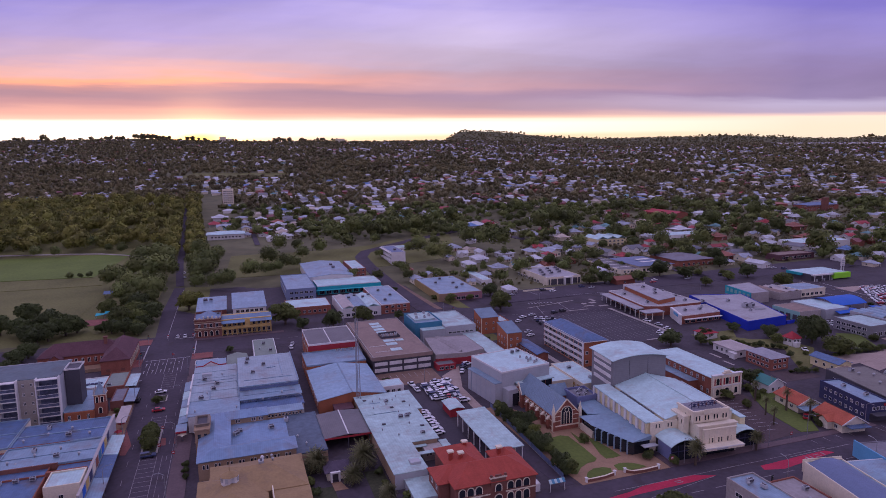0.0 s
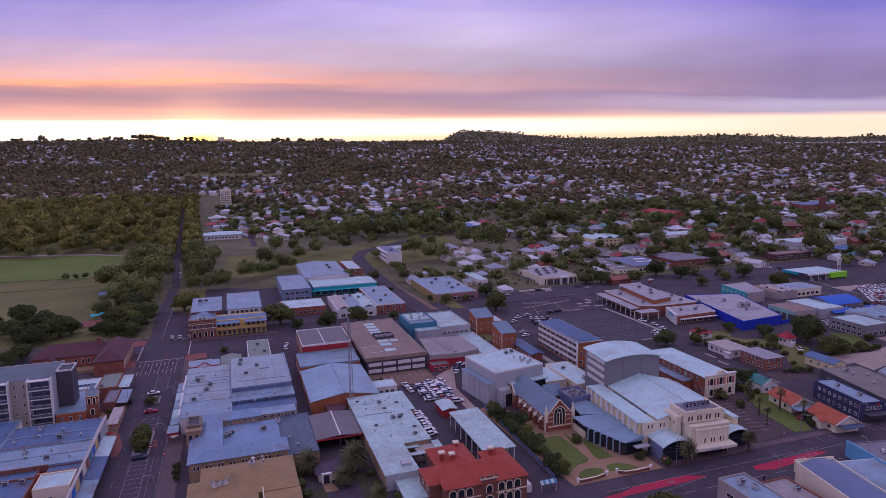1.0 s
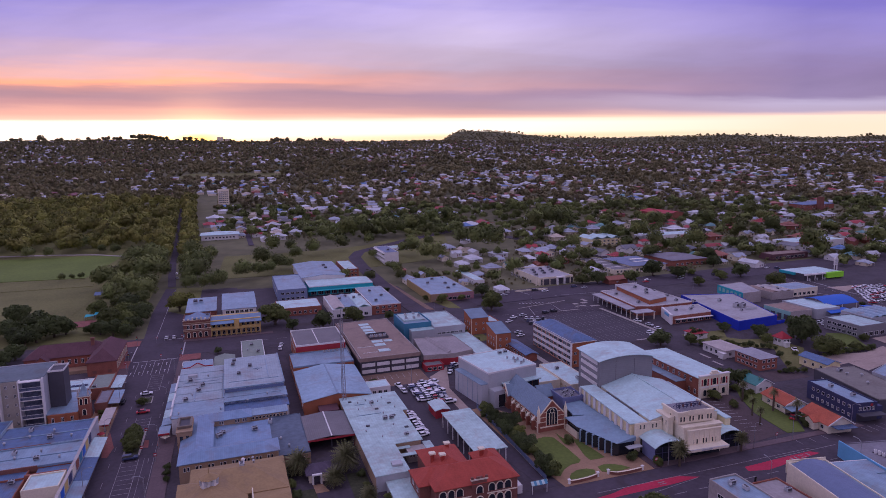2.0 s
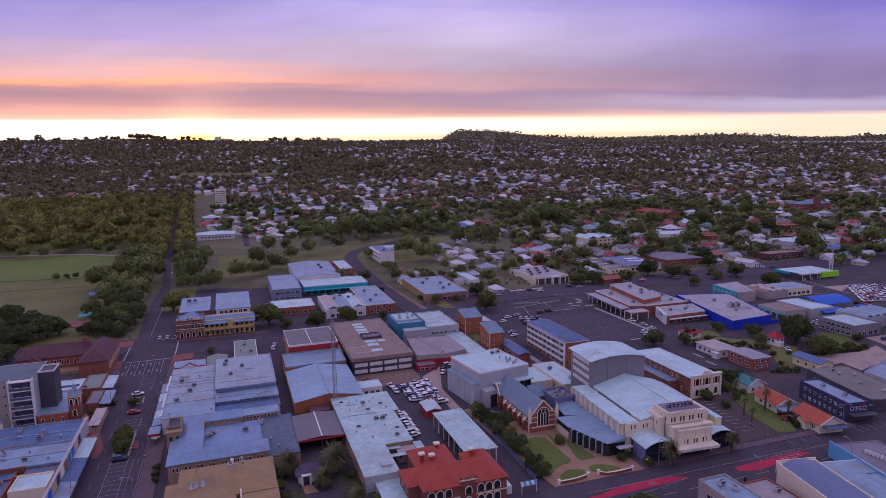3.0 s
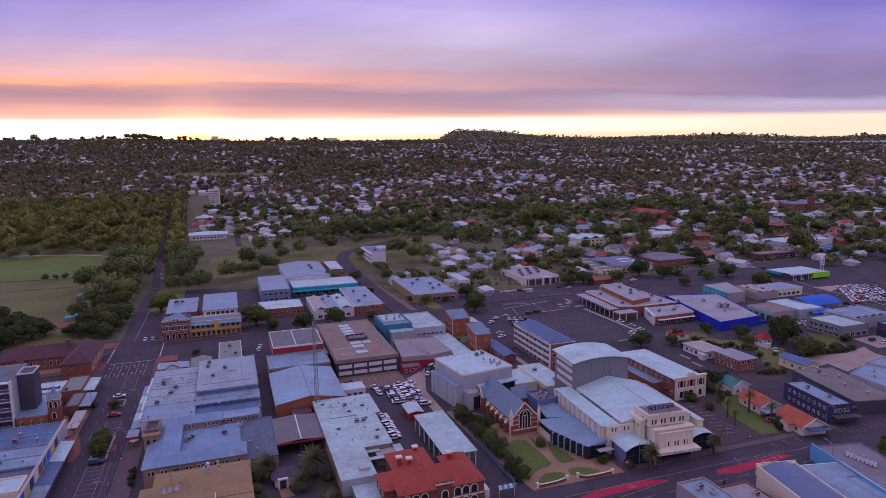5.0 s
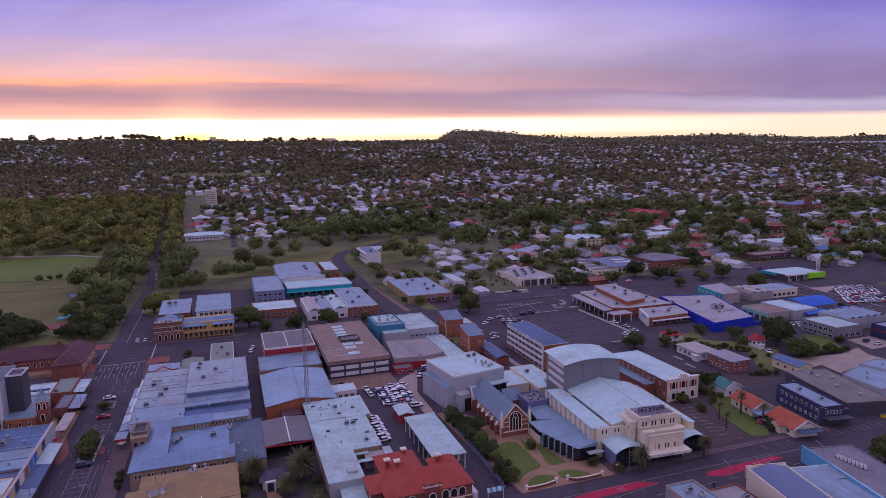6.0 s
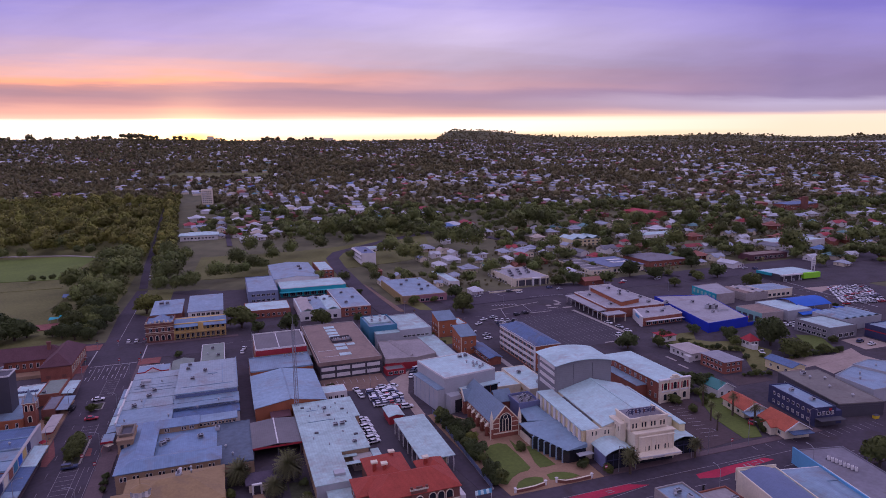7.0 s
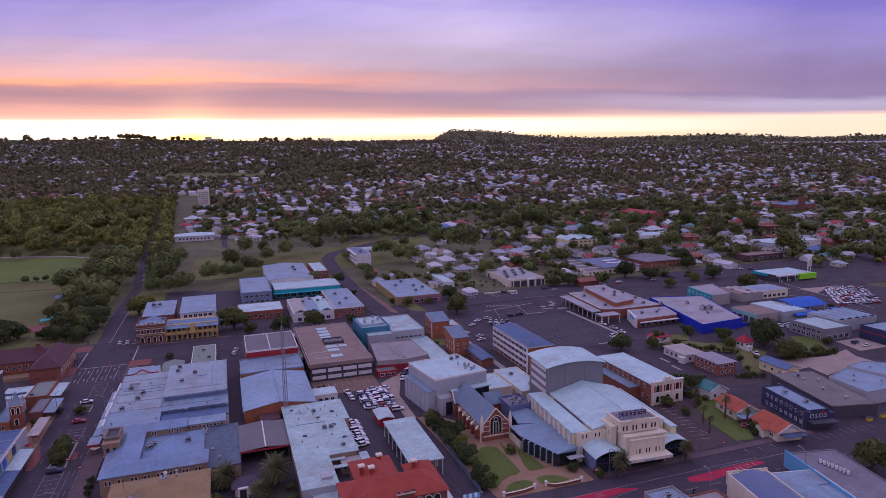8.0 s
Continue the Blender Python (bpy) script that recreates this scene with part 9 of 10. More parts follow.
# taller trees and a few blocks that stand out along the skyline
sky_trees = []
for u, n, sp, lo, hi in ((-0.672, 4, 0.008, 6, 9), (-0.634, 1, 0.0, 14, 14), (-0.632, 2, 0.004, 9, 10), (-0.59, 6, 0.02, 6, 9), (-0.545, 7, 0.02, 6, 10), (-0.51, 5, 0.012, 7, 9), (-0.468, 12, 0.022, 10, 13), (-0.44, 6, 0.012, 8, 10), (-0.403, 4, 0.006, 9, 11), (-0.385, 3, 0.01, 6, 8),
                         (-0.33, 8, 0.03, 5, 7), (-0.262, 9, 0.018, 8, 11), (-0.21, 8, 0.025, 6, 9), (-0.175, 3, 0.01, 6, 8), (0.12, 3, 0.004, 6, 8), (0.2, 9, 0.05, 5, 7), (0.41, 8, 0.03, 6, 8), (0.5, 10, 0.05, 6, 8), (0.655, 4, 0.012, 7, 10)):
    for i in range(n):
        uu, dd = u + rng.uniform(-sp, sp), (2690 if u < 0.0 else 3940) + rng.uniform(-30, 30)
        sky_trees.append((EX + dd * (AX + uu * AY), EY + dd * (AY - uu * AX), rng.uniform(lo, hi)))
sky_trees = np.array(sky_trees)
tagged(new("skyline_trees", leaf_mesh("skyline_trees", strew(sky_trees[:, :2], 120, sky_trees[:, 2], sky_trees[:, 2], 9, 1.0, 4), "hazed_far_leaf")), "scattered tall trees standing above the skyline", "trees", kind="stuff")
for u, w, h in ((-0.352, 26, 22), (-0.341, 18, 14), (-0.168, 36, 15)):
    x, y = EX + 2660 * (AX + u * AY), EY + 2660 * (AY - u * AX)
    z = zat(x, y)
    building("ridge_block", (x - w / 2, x + w / 2, y - 8, y + 8), z + h, "cream", "zinc", label="pale block standing on the far ridge", base=z - 2, parapet=0.8)


# ---- street markings ----
def marks(name, rows, label, material="line", z=0.125):
    bm = bmesh.new()
    for r in rows:
        if len(r) == 4:
            prism(bm, rect(*r), z - 0.02, z)
        else:
            (ax, ay, bx, by, w) = r
            s = math.hypot(bx - ax, by - ay)
            nx, ny = -(by - ay) / s * w / 2, (bx - ax) / s * w / 2
            prism(bm, [(ax + nx, ay + ny), (ax - nx, ay - ny), (bx - nx, by - ny), (bx + nx, by + ny)], z - 0.02, z)
    return tagged(part(name, bm, material, None), label, "markings", kind="structure")


rows = []
for y0, y1 in ((120, 200), (224, 234), (262, 282)):
    n = int((y1 - y0) / 2.8)
    for i in range(n + 1):
        rows.append((-25.9, -21.2, y0 + 2.8 * i, y0 + 2.8 * i + 0.14))
    rows += [(-26.0, -25.86, y0, y1), (-21.2, -21.06, y0, y1)]
marks("parking_bays", rows, "white painted centre parking bays")
marks("lane_lines", [(-18.3, -18.18, 100 + 12 * i, 103.5 + 12 * i) for i in range(15)] + [(-29.2, -29.08, 100 + 12 * i, 103.5 + 12 * i) for i in range(14)]
      + [(-16.9, -16.78, 100, 235), (-19.6, -19.5, 172, 200)], "dashed white lane lines on the main street")
marks("stop_lines", [(-36, -17, 303.6, 304.1), (-26, -17, 338.2, 338.7), (-37.5, -37, 306, 330), (-15.6, -15.1, 309, 331), (-17, -16.6, 340, 372), (-30, -29.8, 340, 470)], "white stop lines at the crossing", "line_white")
rows = []
for k in range(5):
    x = -35 + 3.4 * k
    rows += [(x, x + 0.22, 285, 289), (x - 0.25, x + 0.47, 288.2, 288.9), (x, x + 0.22, 295, 299), (x - 0.25, x + 0.47, 298.2, 298.9)]
    rows += [(x + 1.6, x + 1.75, 283, 303)]
marks("turn_arrows", rows, "white lane arrows before the crossing", "line_white")
marks("cross_lines", [(20 + 9 * i, 25 + 9 * i, 319.6, 319.8) for i in range(44)] + [(95 + 8 * i, 99 + 8 * i, 126.0, 126.2) for i in range(38)] + [(100, 176, 131.0 + 2.8, 131.0 + 2.95), (178, 300, 124.0, 124.15)], "dashed white street centre lines")
marks("bus_words", [(118.6, 120.8, 131.6, 131.9), (118.6, 120.8, 132.5, 132.8), (164.6, 165.1, 129.4, 131.2), (166.2, 166.7, 129.5, 131.3), (168.0, 170.0, 129.9, 130.2), (168.0, 170.0, 131.1, 131.4), (171.4, 171.9, 130.2, 131.8), (160.7, 132.7, 185, 132.9, 0.18), (96, 126.0, 131, 131.2, 0.14)], "worn white bars painted on the bus lane", z=0.135)
marks("yard_road_lines", [(387.2 - 0.9 * i, 352 - 6.9 * i, 386.6 - 0.9 * i, 348.4 - 6.9 * i, 0.25) for i in range(15)] + [(362, 302, 370, 276, 0.5), (367.5, 262, 369, 246, 0.5), (395, 336.5, 387.5, 300, 0.6), (385.4, 291.9, 381, 250, 0.6)], "white lane dashes and pale kerbs on the road past the yards", "line_white", 0.36)
marks("theatre_bays", [(167.6 + 0.62 * i, 150 + 2.7 * i, 172.2 + 0.62 * i, 149.2 + 2.7 * i, 0.12) for i in range(10)], "white bay lines in the yard beside the theatre", "line_white", 0.125)
marks("kerb_bays", [(204 + 3 * i, 204.15 + 3 * i, 135.5, 139.3) for i in range(9)] + [(176 + 5.2 * i, 176.2 + 5.2 * i, 136.6, 139.2) for i in range(4)], "white painted kerb parking bays")
rows = []
for k in range(5):
    y = 255 + 12.6 * k
    rows += [(162 + 2.8 * i, 162.13 + 2.8 * i, y, y + 9.4) for i in range(19)]
marks("carpark_lines", rows, "thin white bay lines in the car park", "line", 0.1)
marks("carpark_edge", [(214.2, 216.4, 250, 312)], "pale concrete kerb strip beside the car park", "concrete", 0.3)
marks("carpark_islands", [(196, 214, 249, 250.2), (188, 203, 314.6, 315.6), (204, 211, 321, 322.6), (206, 209, 326, 329), (212, 216, 327, 330), (216.5, 218.5, 331, 338), (213, 219, 318, 320.4), (170, 330, 206, 338, 0.8)], "pale concrete traffic islands", "concrete", 0.28)
marks("junction_lines", [(176 + 2.0 * i, 176.6 + 2.0 * i, 339 - 0.4 * i, 342 - 0.4 * i) for i in range(8)] + [(172, 312, 177, 330, 0.25), (190.9, 314.8, 194, 337.4, 0.25), (189, 383, 193, 361, 0.3), (207, 352.6, 243, 349.9, 0.25)], "white crossing and lane lines at the wide junction", "line_white", 0.36)
marks("yard_bays", [(59 + 2.7 * i, 59.12 + 2.7 * i, 240.5, 245.5) for i in range(9)], "thin white bay lines in the store yard", "line_white", 0.12)
marks("school_path", [(137.5, 228, 141.0, 228.0, 0.5), (137.4, 140.0, 228, 300), (120, 122.5, 226, 300)], "pale concrete path along the school", "concrete", 0.14)
marks("median_island", [(-26.3, -21.2, 202.5, 221.5), (-26.6, -22.4, 248, 255)], "raised kerbed tree island in the street", "concrete", 0.26)
marks("median_bed", [(-25.7, -21.8, 203.0, 220.9), (-26.2, -22.8, 248.5, 254.5)], "dark planted earth inside the tree island", "garden_dark", 0.32)
marks("front_traffic_island", [(208.8, 210.0, 214.7, 221.4), (206.8, 207.9, 204.7, 211)], "pale painted traffic strips", "concrete", 0.2)


# ---- cars ----
def car_template(kind, paint, words):
    """A parked car 4.5 m long, nose to +x: body, glasshouse, wheels and lamps."""
    ob = thing("car", 0, 0, 0, words, "car", "parked cars")
    if kind == "suv":
        low, cab, h = [(-2.25, 0.42), (2.2, 0.42), (2.25, 0.95), (1.2, 1.05), (-2.25, 1.1)], [(-2.2, 1.1), (1.0, 1.05), (0.35, 1.68), (-2.05, 1.7)], 1.8
    elif kind == "ute":
        low, cab, h = [(-2.5, 0.45), (2.35, 0.45), (2.4, 0.98), (1.25, 1.08), (-2.5, 1.05)], [(-0.7, 1.05), (1.15, 1.08), (0.5, 1.7), (-0.6, 1.72)], 1.8
    else:
        low, cab, h = [(-2.25, 0.35), (2.2, 0.35), (2.25, 0.75), (1.2, 0.9), (-1.6, 0.95), (-2.25, 0.9)], [(-1.75, 0.94), (1.05, 0.9), (0.3, 1.38), (-1.05, 1.42)], 1.76
    half = h / 2

    def side(pts, w, w2):
        bm = bmesh.new()
        zt = max(p[1] for p in pts)
        zb = min(p[1] for p in pts)
        def wid(z):
            return w + (w2 - w) * (z - zb) / (zt - zb)
        a = [bm.verts.new((x, -wid(z), z)) for x, z in pts]
        b = [bm.verts.new((x, wid(z), z)) for x, z in pts]
        bm.faces.new(a), bm.faces.new(b[::-1])
        for i in range(len(pts)):
            j = (i + 1) % len(pts)
            bm.faces.new((a[j], a[i], b[i], b[j]))
        bmesh.ops.recalc_face_normals(bm, faces=bm.faces)
        return bm
    bm = side(low, half, half * 0.96)
    bmesh.ops.bevel(bm, geom=bm.edges[:], offset=0.07, segments=1, affect="EDGES")
    body = part("body", bm, paint, ob)
    part("glasshouse", side(cab, half * 0.9, half * 0.74), "glass", ob)
    top = [p for p in cab if p[1] > cab[0][1] + 0.3]
    x0, x1, z = min(p[0] for p in top), max(p[0] for p in top), max(p[1] for p in top)
    part("roof_panel", boxes((x0 - 0.03, x1 + 0.05, -half * 0.76, half * 0.76, z - 0.03, z + 0.03)), paint, ob)
    for x in (-1.4, 1.4):
        for s in (-1, 1):
            bm = bmesh.new()
            cyl(bm, 0, 0, -0.1, 0.1, 0.34, n=10)
            bmesh.ops.rotate(bm, verts=bm.verts, cent=(0, 0, 0), matrix=Matrix.Rotation(math.pi / 2, 3, "X"))
            bmesh.ops.translate(bm, verts=bm.verts, vec=(x, s * (half - 0.06), 0.34))
            part("wheel", bm, "black", ob)
    ob["fresh"] = 1
    return ob


for key, rgb in (("paint_white", (0.72, 0.72, 0.73)), ("paint_silver", (0.42, 0.43, 0.45)), ("paint_red", (0.42, 0.02, 0.03)), ("paint_blue", (0.03, 0.045, 0.11)), ("paint_black", (0.03, 0.03, 0.035)), ("paint_yellow", (0.7, 0.5, 0.04))):
    M[key] = mat(key, rgb, 0.3, var=0.06, spec=0.6)
CARS = {"w": car_template("sedan", "paint_white", "white parked sedan car on dark asphalt"), "s": car_template("sedan", "paint_silver", "silver parked sedan car on dark asphalt"), "r": car_template("sedan", "paint_red", "bright red parked car on dark asphalt"),
        "b": car_template("suv", "paint_blue", "dark blue parked station wagon on dark asphalt"), "k": car_template("suv", "paint_black", "black parked four-wheel-drive on dark asphalt"), "W": car_template("suv", "paint_white", "white parked station wagon on dark asphalt"),
        "U": car_template("ute", "paint_white", "white parked utility truck on dark asphalt"), "y": car_template("sedan", "paint_yellow", "yellow parked car on dark asphalt")}


def park(c, x, y, turn=0.0, z=None):
    t = CARS[c]
    m = pose(x, y, max(zat(x, y), 0) + (0.12 if z is None else z), 0, 0, turn)
    if "fresh" in t:
        del t["fresh"]
        t.matrix_basis = m
        return t
    return copy_thing(t, m)




def park_row(*spots):
    for c, x, y, a in spots:
        park(c, x, y, a)


park_row(("w", -25.3, 258.3, 4), ("r", -24.3, 238.8, 3), ("b", -23.6, 200.4, 2), ("k", -33, 252, 88), ("w", -24.8, 340.6, 90), ("w", -21.2, 340, 90), ("w", -33, 530, 95), ("s", -31.5, 512, 95), ("w", 30, 306, 80))
park_row(("w", 28.9, 300, 90), ("W", 84.2, 219.5, 100), ("s", 82.2, 212, 20), ("r", 80.8, 209, 10), ("W", 84, 208, 0), ("w", 94.6, 238.6, 60), ("k", 96.2, 241.5, 40), ("b", 97.5, 244.6, 50), ("W", 99.4, 246.4, 20))
park_row(("U", 69.8, 230.5, 100), ("w", 70.3, 224.8, 95), ("s", 80, 231, 10), ("w", 84.4, 230.5, 140), ("W", 136.9, 269.5, 15), ("w", 143, 290.6, 20), ("s", 147.6, 283, 20), ("w", 146, 277, 20), ("w", 152, 304, 30))
park_row(("w", 158, 311, 20), ("s", 165, 313.5, 10), ("k", 179.8, 314, 15), ("k", 185.8, 315.4, 15), ("w", 217.6, 279, -70), ("s", 218.4, 270, -70), ("w", 217.8, 262, -75), ("W", 209.6, 257.4, 15), ("w", 208.4, 253.4, 10))
park_row(("w", 300, 241, 0), ("w", 303, 236, 0), ("U", 252, 209, 60), ("w", 309, 200, 10))
park_row(("b", 308, 205, 15), ("W", 330, 186, 0), ("s", 166, 183.5, 60), ("w", 175, 218, -60), ("w", 178, 222, -60))
for i in range(3):
    for j in range(4):
        park("kwswbwkswwsk"[i * 4 + j], 161.5 + 2.9 * j + 1.2 * i, 296.5 + 5.2 * i - 1.2 * j, 62)
for i in range(4):
    for j in range(8):
        park("wWwswsbWwWrw"[(i * 5 + j * 3) % 12], 74.8 + 2.55 * i + 0.15 * (j % 3), 213.2 + 2.0 * j + 0.12 * i, 2 if (i + j) % 4 else -6)
for j in range(9):
    park("wWswwWsww"[j], 66.0 + 0.15 * (j % 2), 184.5 + 2.3 * j, 12)
lotc = "wWwrwswWrwbwWsrwwUwk"
lot_rng = random.Random(4)
for j in range(5):
    for i in range(17):
        if lot_rng.random() < 0.88:
            park(lotc[lot_rng.randrange(20)], 371 + 1.95 * i + 6.2 * j + lot_rng.uniform(-0.3, 0.3), 262 + 2.25 * i - 0.9 * j + lot_rng.uniform(-0.3, 0.3), -12 + lot_rng.uniform(-4, 4) + (180 if i % 3 else 0))
for i in range(9):
    park(lotc[(i * 3) % 20], 317 + 3.0 * i, 249.5 + 0.6 * (i % 2), 80)
for i in range(8):
    park("wswkwsbw"[i], 300 + 3.1 * i, 240.8, 85)
for i in range(16):                       # cars along the suburban streets
    park("wskwbswrwsWkwswb"[i], 152 + 17 * i + 4 * ((i * 7) % 5), 371 - 5 * (i % 2), 3 * (i % 3))


# ---- palms, hedges, walls and poles ----
def palm_template(name, words, trunk_h, frond, n, droop):
    ob = thing(name, 0, 0, 0, words, "palm", "garden palms")
    bm = bmesh.new()
    cyl(bm, 0, 0, -0.2, trunk_h, 0.38, 0.28, 8)
    cyl(bm, 0, 0, trunk_h, trunk_h + 0.5, 0.5, 0.3, 8)
    part("trunk", bm, "bark", ob)
    r = random.Random(5)
    vs = []
    for i in range(n):
        a, e = 2 * math.pi * i * 0.381966, 1.75 * (i + 0.5) / n - 0.45 + 0.12 * r.random()
        p = Vector((0, 0, trunk_h + 0.35))
        d = Vector((math.cos(a) * math.cos(e), math.sin(a) * math.cos(e), math.sin(e)))
        L = frond * (0.85 + 0.3 * r.random())
        side = Vector((-math.sin(a), math.cos(a), 0))
        for k in range(9):                 # a rib of nine joints with paired leaflets that lean outwards
            q = p + d * (L / 9)
            reach = L * (0.07, 0.12, 0.15, 0.165, 0.165, 0.155, 0.135, 0.10, 0.05)[k]
            vs += [p - side * 0.025, q - side * 0.02, q + side * 0.02, p + side * 0.025]
            for sgn in (-1, 1):
                tip = p + d * reach * 0.75 + side * sgn * reach - Vector((0, 0, reach * (0.2 + 0.3 * r.random())))
                vs += [p, p + d * (L / 15), tip + d * 0.05, tip]
            p = q
            d = (d + Vector((0, 0, -droop * 0.55))).normalized()
    va = np.array([tuple(v) for v in vs])
    c = new("crown", leaf_mesh("crown", (va, va - np.array([0, 0, trunk_h - 2.0])), "palm", 4))
    c.parent = ob
    ob["fresh"] = 1
    return ob


gp = thing("garden_pavilion", 30, 168, 0.1, "small pavilion with dark purple hip roof and white porch", "pavilion")
part("wall", boxes((26.8, 34.0, 166.4, 171.6, -0.1, 2.9)), "cream", gp)
bm = bmesh.new()
thick(bm, roof_polys(26.8, 34.0, 166.4, 171.6, 2.95, "hip", 1.7, 0.9))
part("roof", bm, "violet_tile", gp)
pb = part("porch", boxes((27.5, 28.0, 165.0, 166.38, -0.1, 2.7), (29.8, 30.3, 165.0, 166.38, -0.1, 2.7), (27.5, 30.3, 165.0, 166.38, 2.71, 3.1)), "white", gp, "white porch")
part("porch_door", boxes((28.05, 29.75, 166.3, 166.38, 0, 2.3)), "charcoal", pb)
sheet("porch_path", [[(27.6, 164.9), (27.9, 160.2), (31.6, 160.2), (30.2, 164.9)]], 0.24, "path_tan", "pinkish path to the pavilion porch")


PALMS = {"date": palm_template("date_palm", "stout date palm with a full round crown of fronds", 3.6, 4.3, 120, 0.24), "street": palm_template("date_palm", "date palm with a clear trunk and a round feathery crown", 4.6, 3.1, 95, 0.2), "fan": palm_template("fan_palm", "slender palm with a small crown", 6.2, 2.2, 40, 0.34)}
for kind, x, y, k in (("date", 24.3, 172.5, 1.0), ("date", 37.8, 169.5, 1.2), ("date", 33.2, 162.2, 0.8), ("street", 130.6, 138.4, 1.05), ("street", 154.5, 139.6, 0.85), ("fan", 174.6, 152.3, 0.8),
                      ("fan", 178.3, 159.4, 0.85), ("fan", 188.2, 159.9, 1.05), ("fan", 188.4, 150.5, 1.0), ("fan", 184.8, 170.6, 1.0), ("date", 40.5, 150, 0.7), ("fan", 198.5, 176, 0.7)):
    t = PALMS[kind]
    m = pose(x, y, 0.15, 0, 0, 37 * x)
    if "fresh" in t:
        del t["fresh"]
        t.matrix_basis = m
        o = t
    else:
        o = copy_thing(t, m)
    o.scale = (k, k, k)

# garden and street trees between the houses
plant_row("green", (210, 430, 3.4), (190, 447, 3.0), (235, 456, 3.4), (255, 459, 3.8), (212, 463, 3.6), (176, 440, 3.0), (229, 494, 4.4), (262, 514, 5.0), (196, 462, 2.6), (172, 462, 3.6))
plant_row("dark", (92.6, 176, 2.2), (92.3, 146.5, 1.9), (91, 186, 1.5), (90.4, 191, 1.3), (119.5, 146.4, 1.4), (-12.2, 190, 1.1), (-12, 186, 1.2), (-11.8, 182, 1), (44, 146, 1.6))
plant_row("dark", (41.5, 165, 1.3), (22.5, 160, 1.5), (60.5, 235, 1.9), (123, 226, 1.8), (-37.8, 238, 1), (189.5, 148.5, 1.8), (239, 205, 1.6), (219, 231, 1.8), (128, 305, 2.2))
plant_row("dark", (121.5, 276, 1.6), (270, 440, 5.4), (368, 430, 5.6), (253.3, 375.2, 5.4), (299.9, 487.9, 7.4), (359.6, 610.5, 10.3), (368.5, 391.1, 5.6), (501.1, 480.5, 6.7), (449.9, 422.2, 3.9))
plant_row("dark", (513.9, 562.4, 8.5), (560.2, 419.4, 4.5), (320, 443.3, 3.1))
plant_row("green", (93.6, 160, 2), (121.5, 147.6, 1.3), (46, 150, 1.4), (41.8, 158, 1.2), (22, 166, 1.4), (26, 176, 1.3), (-38.5, 242.5, 1.2), (187, 172, 1.6), (187.5, 146, 1.2))
plant_row("green", (233, 195, 1.4), (231, 252, 1.8), (228, 233, 2.2), (248, 205, 1.4), (120, 290, 1.8), (256, 432, 4.8), (274, 418, 4.4), (350, 440, 5.2), (252.6, 441.3, 3.3))
plant_row("green", (315.4, 598.3, 12), (360.5, 525.6, 8.2), (342.7, 246.6, 2), (583.2, 555.5, 7.7), (314.5, 631.8, 5.7))
plant_row("wide", (245, 442, 5), (337, 430, 6), (243.5, 379.3, 5.1), (274.5, 457.8, 4.3), (339.4, 605.5, 13.4), (347.7, 240.4, 2.3), (299.7, 420.9, 2.9))

wl_ = thing("garden_wall", 107, 140.6, 0.1, "low curved dark brick garden wall with pale coping and white end pillars", "wall")
for run in (((95.3, 140.6), (98.0, 140.5), (101.2, 140.6), (105.0, 141.4)), ((108.6, 141.6), (110.6, 140.2), (113.9, 139.9), (119.1, 140.2))):
    for (ax, ay), (bx, by) in zip(run, run[1:]):
        bm = bmesh.new()
        prism(bm, [(ax, ay), (bx, by), (bx, by + 0.35), (ax, ay + 0.35)], 0.0, 0.95)
        w_ = part("wall_run", bm, "dark_brick", wl_)
        bm = bmesh.new()
        prism(bm, [(ax, ay - 0.06), (bx, by - 0.06), (bx, by + 0.41), (ax, ay + 0.41)], 0.96, 1.04)
        part("coping", bm, "cream", w_, "pale stone coping")
    for x, y in (run[0], run[-1]):
        p = part("pillar", boxes((x - 0.28, x + 0.28, y - 0.12, y + 0.44, 0.0, 1.35)), "white", wl_)
        part("pillar_cap", boxes((x - 0.38, x + 0.38, y - 0.22, y + 0.54, 1.36, 1.52)), "white", p)
fn = thing("side_fence", 90, 175, 0.1, "long dark blue metal fence on a pale kerb", "fence")
for i in range(24):
    (ax, ay), (bx, by) = [(91.0 - 0.9 * f, 199.5 - 55 * f) for f in (i / 24, (i + 1) / 24)]
    bm = bmesh.new()
    beam(bm, (ax, ay, 0.9), (bx, by, 0.9), 0.05)
    beam(bm, (ax, ay, 1.7), (bx, by, 1.7), 0.05)
    beam(bm, (ax, ay, 0), (ax, ay, 1.9), 0.06)
    prism(bm, [(ax, ay), (bx, by), (bx + 0.06, by), (ax + 0.06, ay)], 0.3, 1.65)
    part("fence_panel", bm, "slate_flat", fn)
bm = bmesh.new()
beam(bm, (91.3, 199.5, 0.15), (90.4, 144.5, 0.15), 0.25)
part("kerb", bm, "concrete", fn)
tn2 = thing("striped_awning", 86.5, 139, 0, "blue and white striped shade sail beside the arcaded house", "awning")
for i in range(6):
    bm = bmesh.new()
    thick(bm, [[(83.0 + 0.8 * i, 139.2, 2.6), (83.8 + 0.8 * i, 139.2, 2.6), (84.6 + 0.8 * i, 141.6, 2.5), (83.8 + 0.8 * i, 141.6, 2.5)]], 0.08)
    part("stripe", bm, "petrol" if i % 2 else "pale_sheet", tn2)
for x in (83.2, 87.6):
    part("post", boxes((x - 0.06, x + 0.06, 139.3, 139.42, 0, 2.6)), "white", tn2)
part("screen_wall", boxes((79.6, 81.0, 141, 148, 0, 2.4)), "white", tn2)
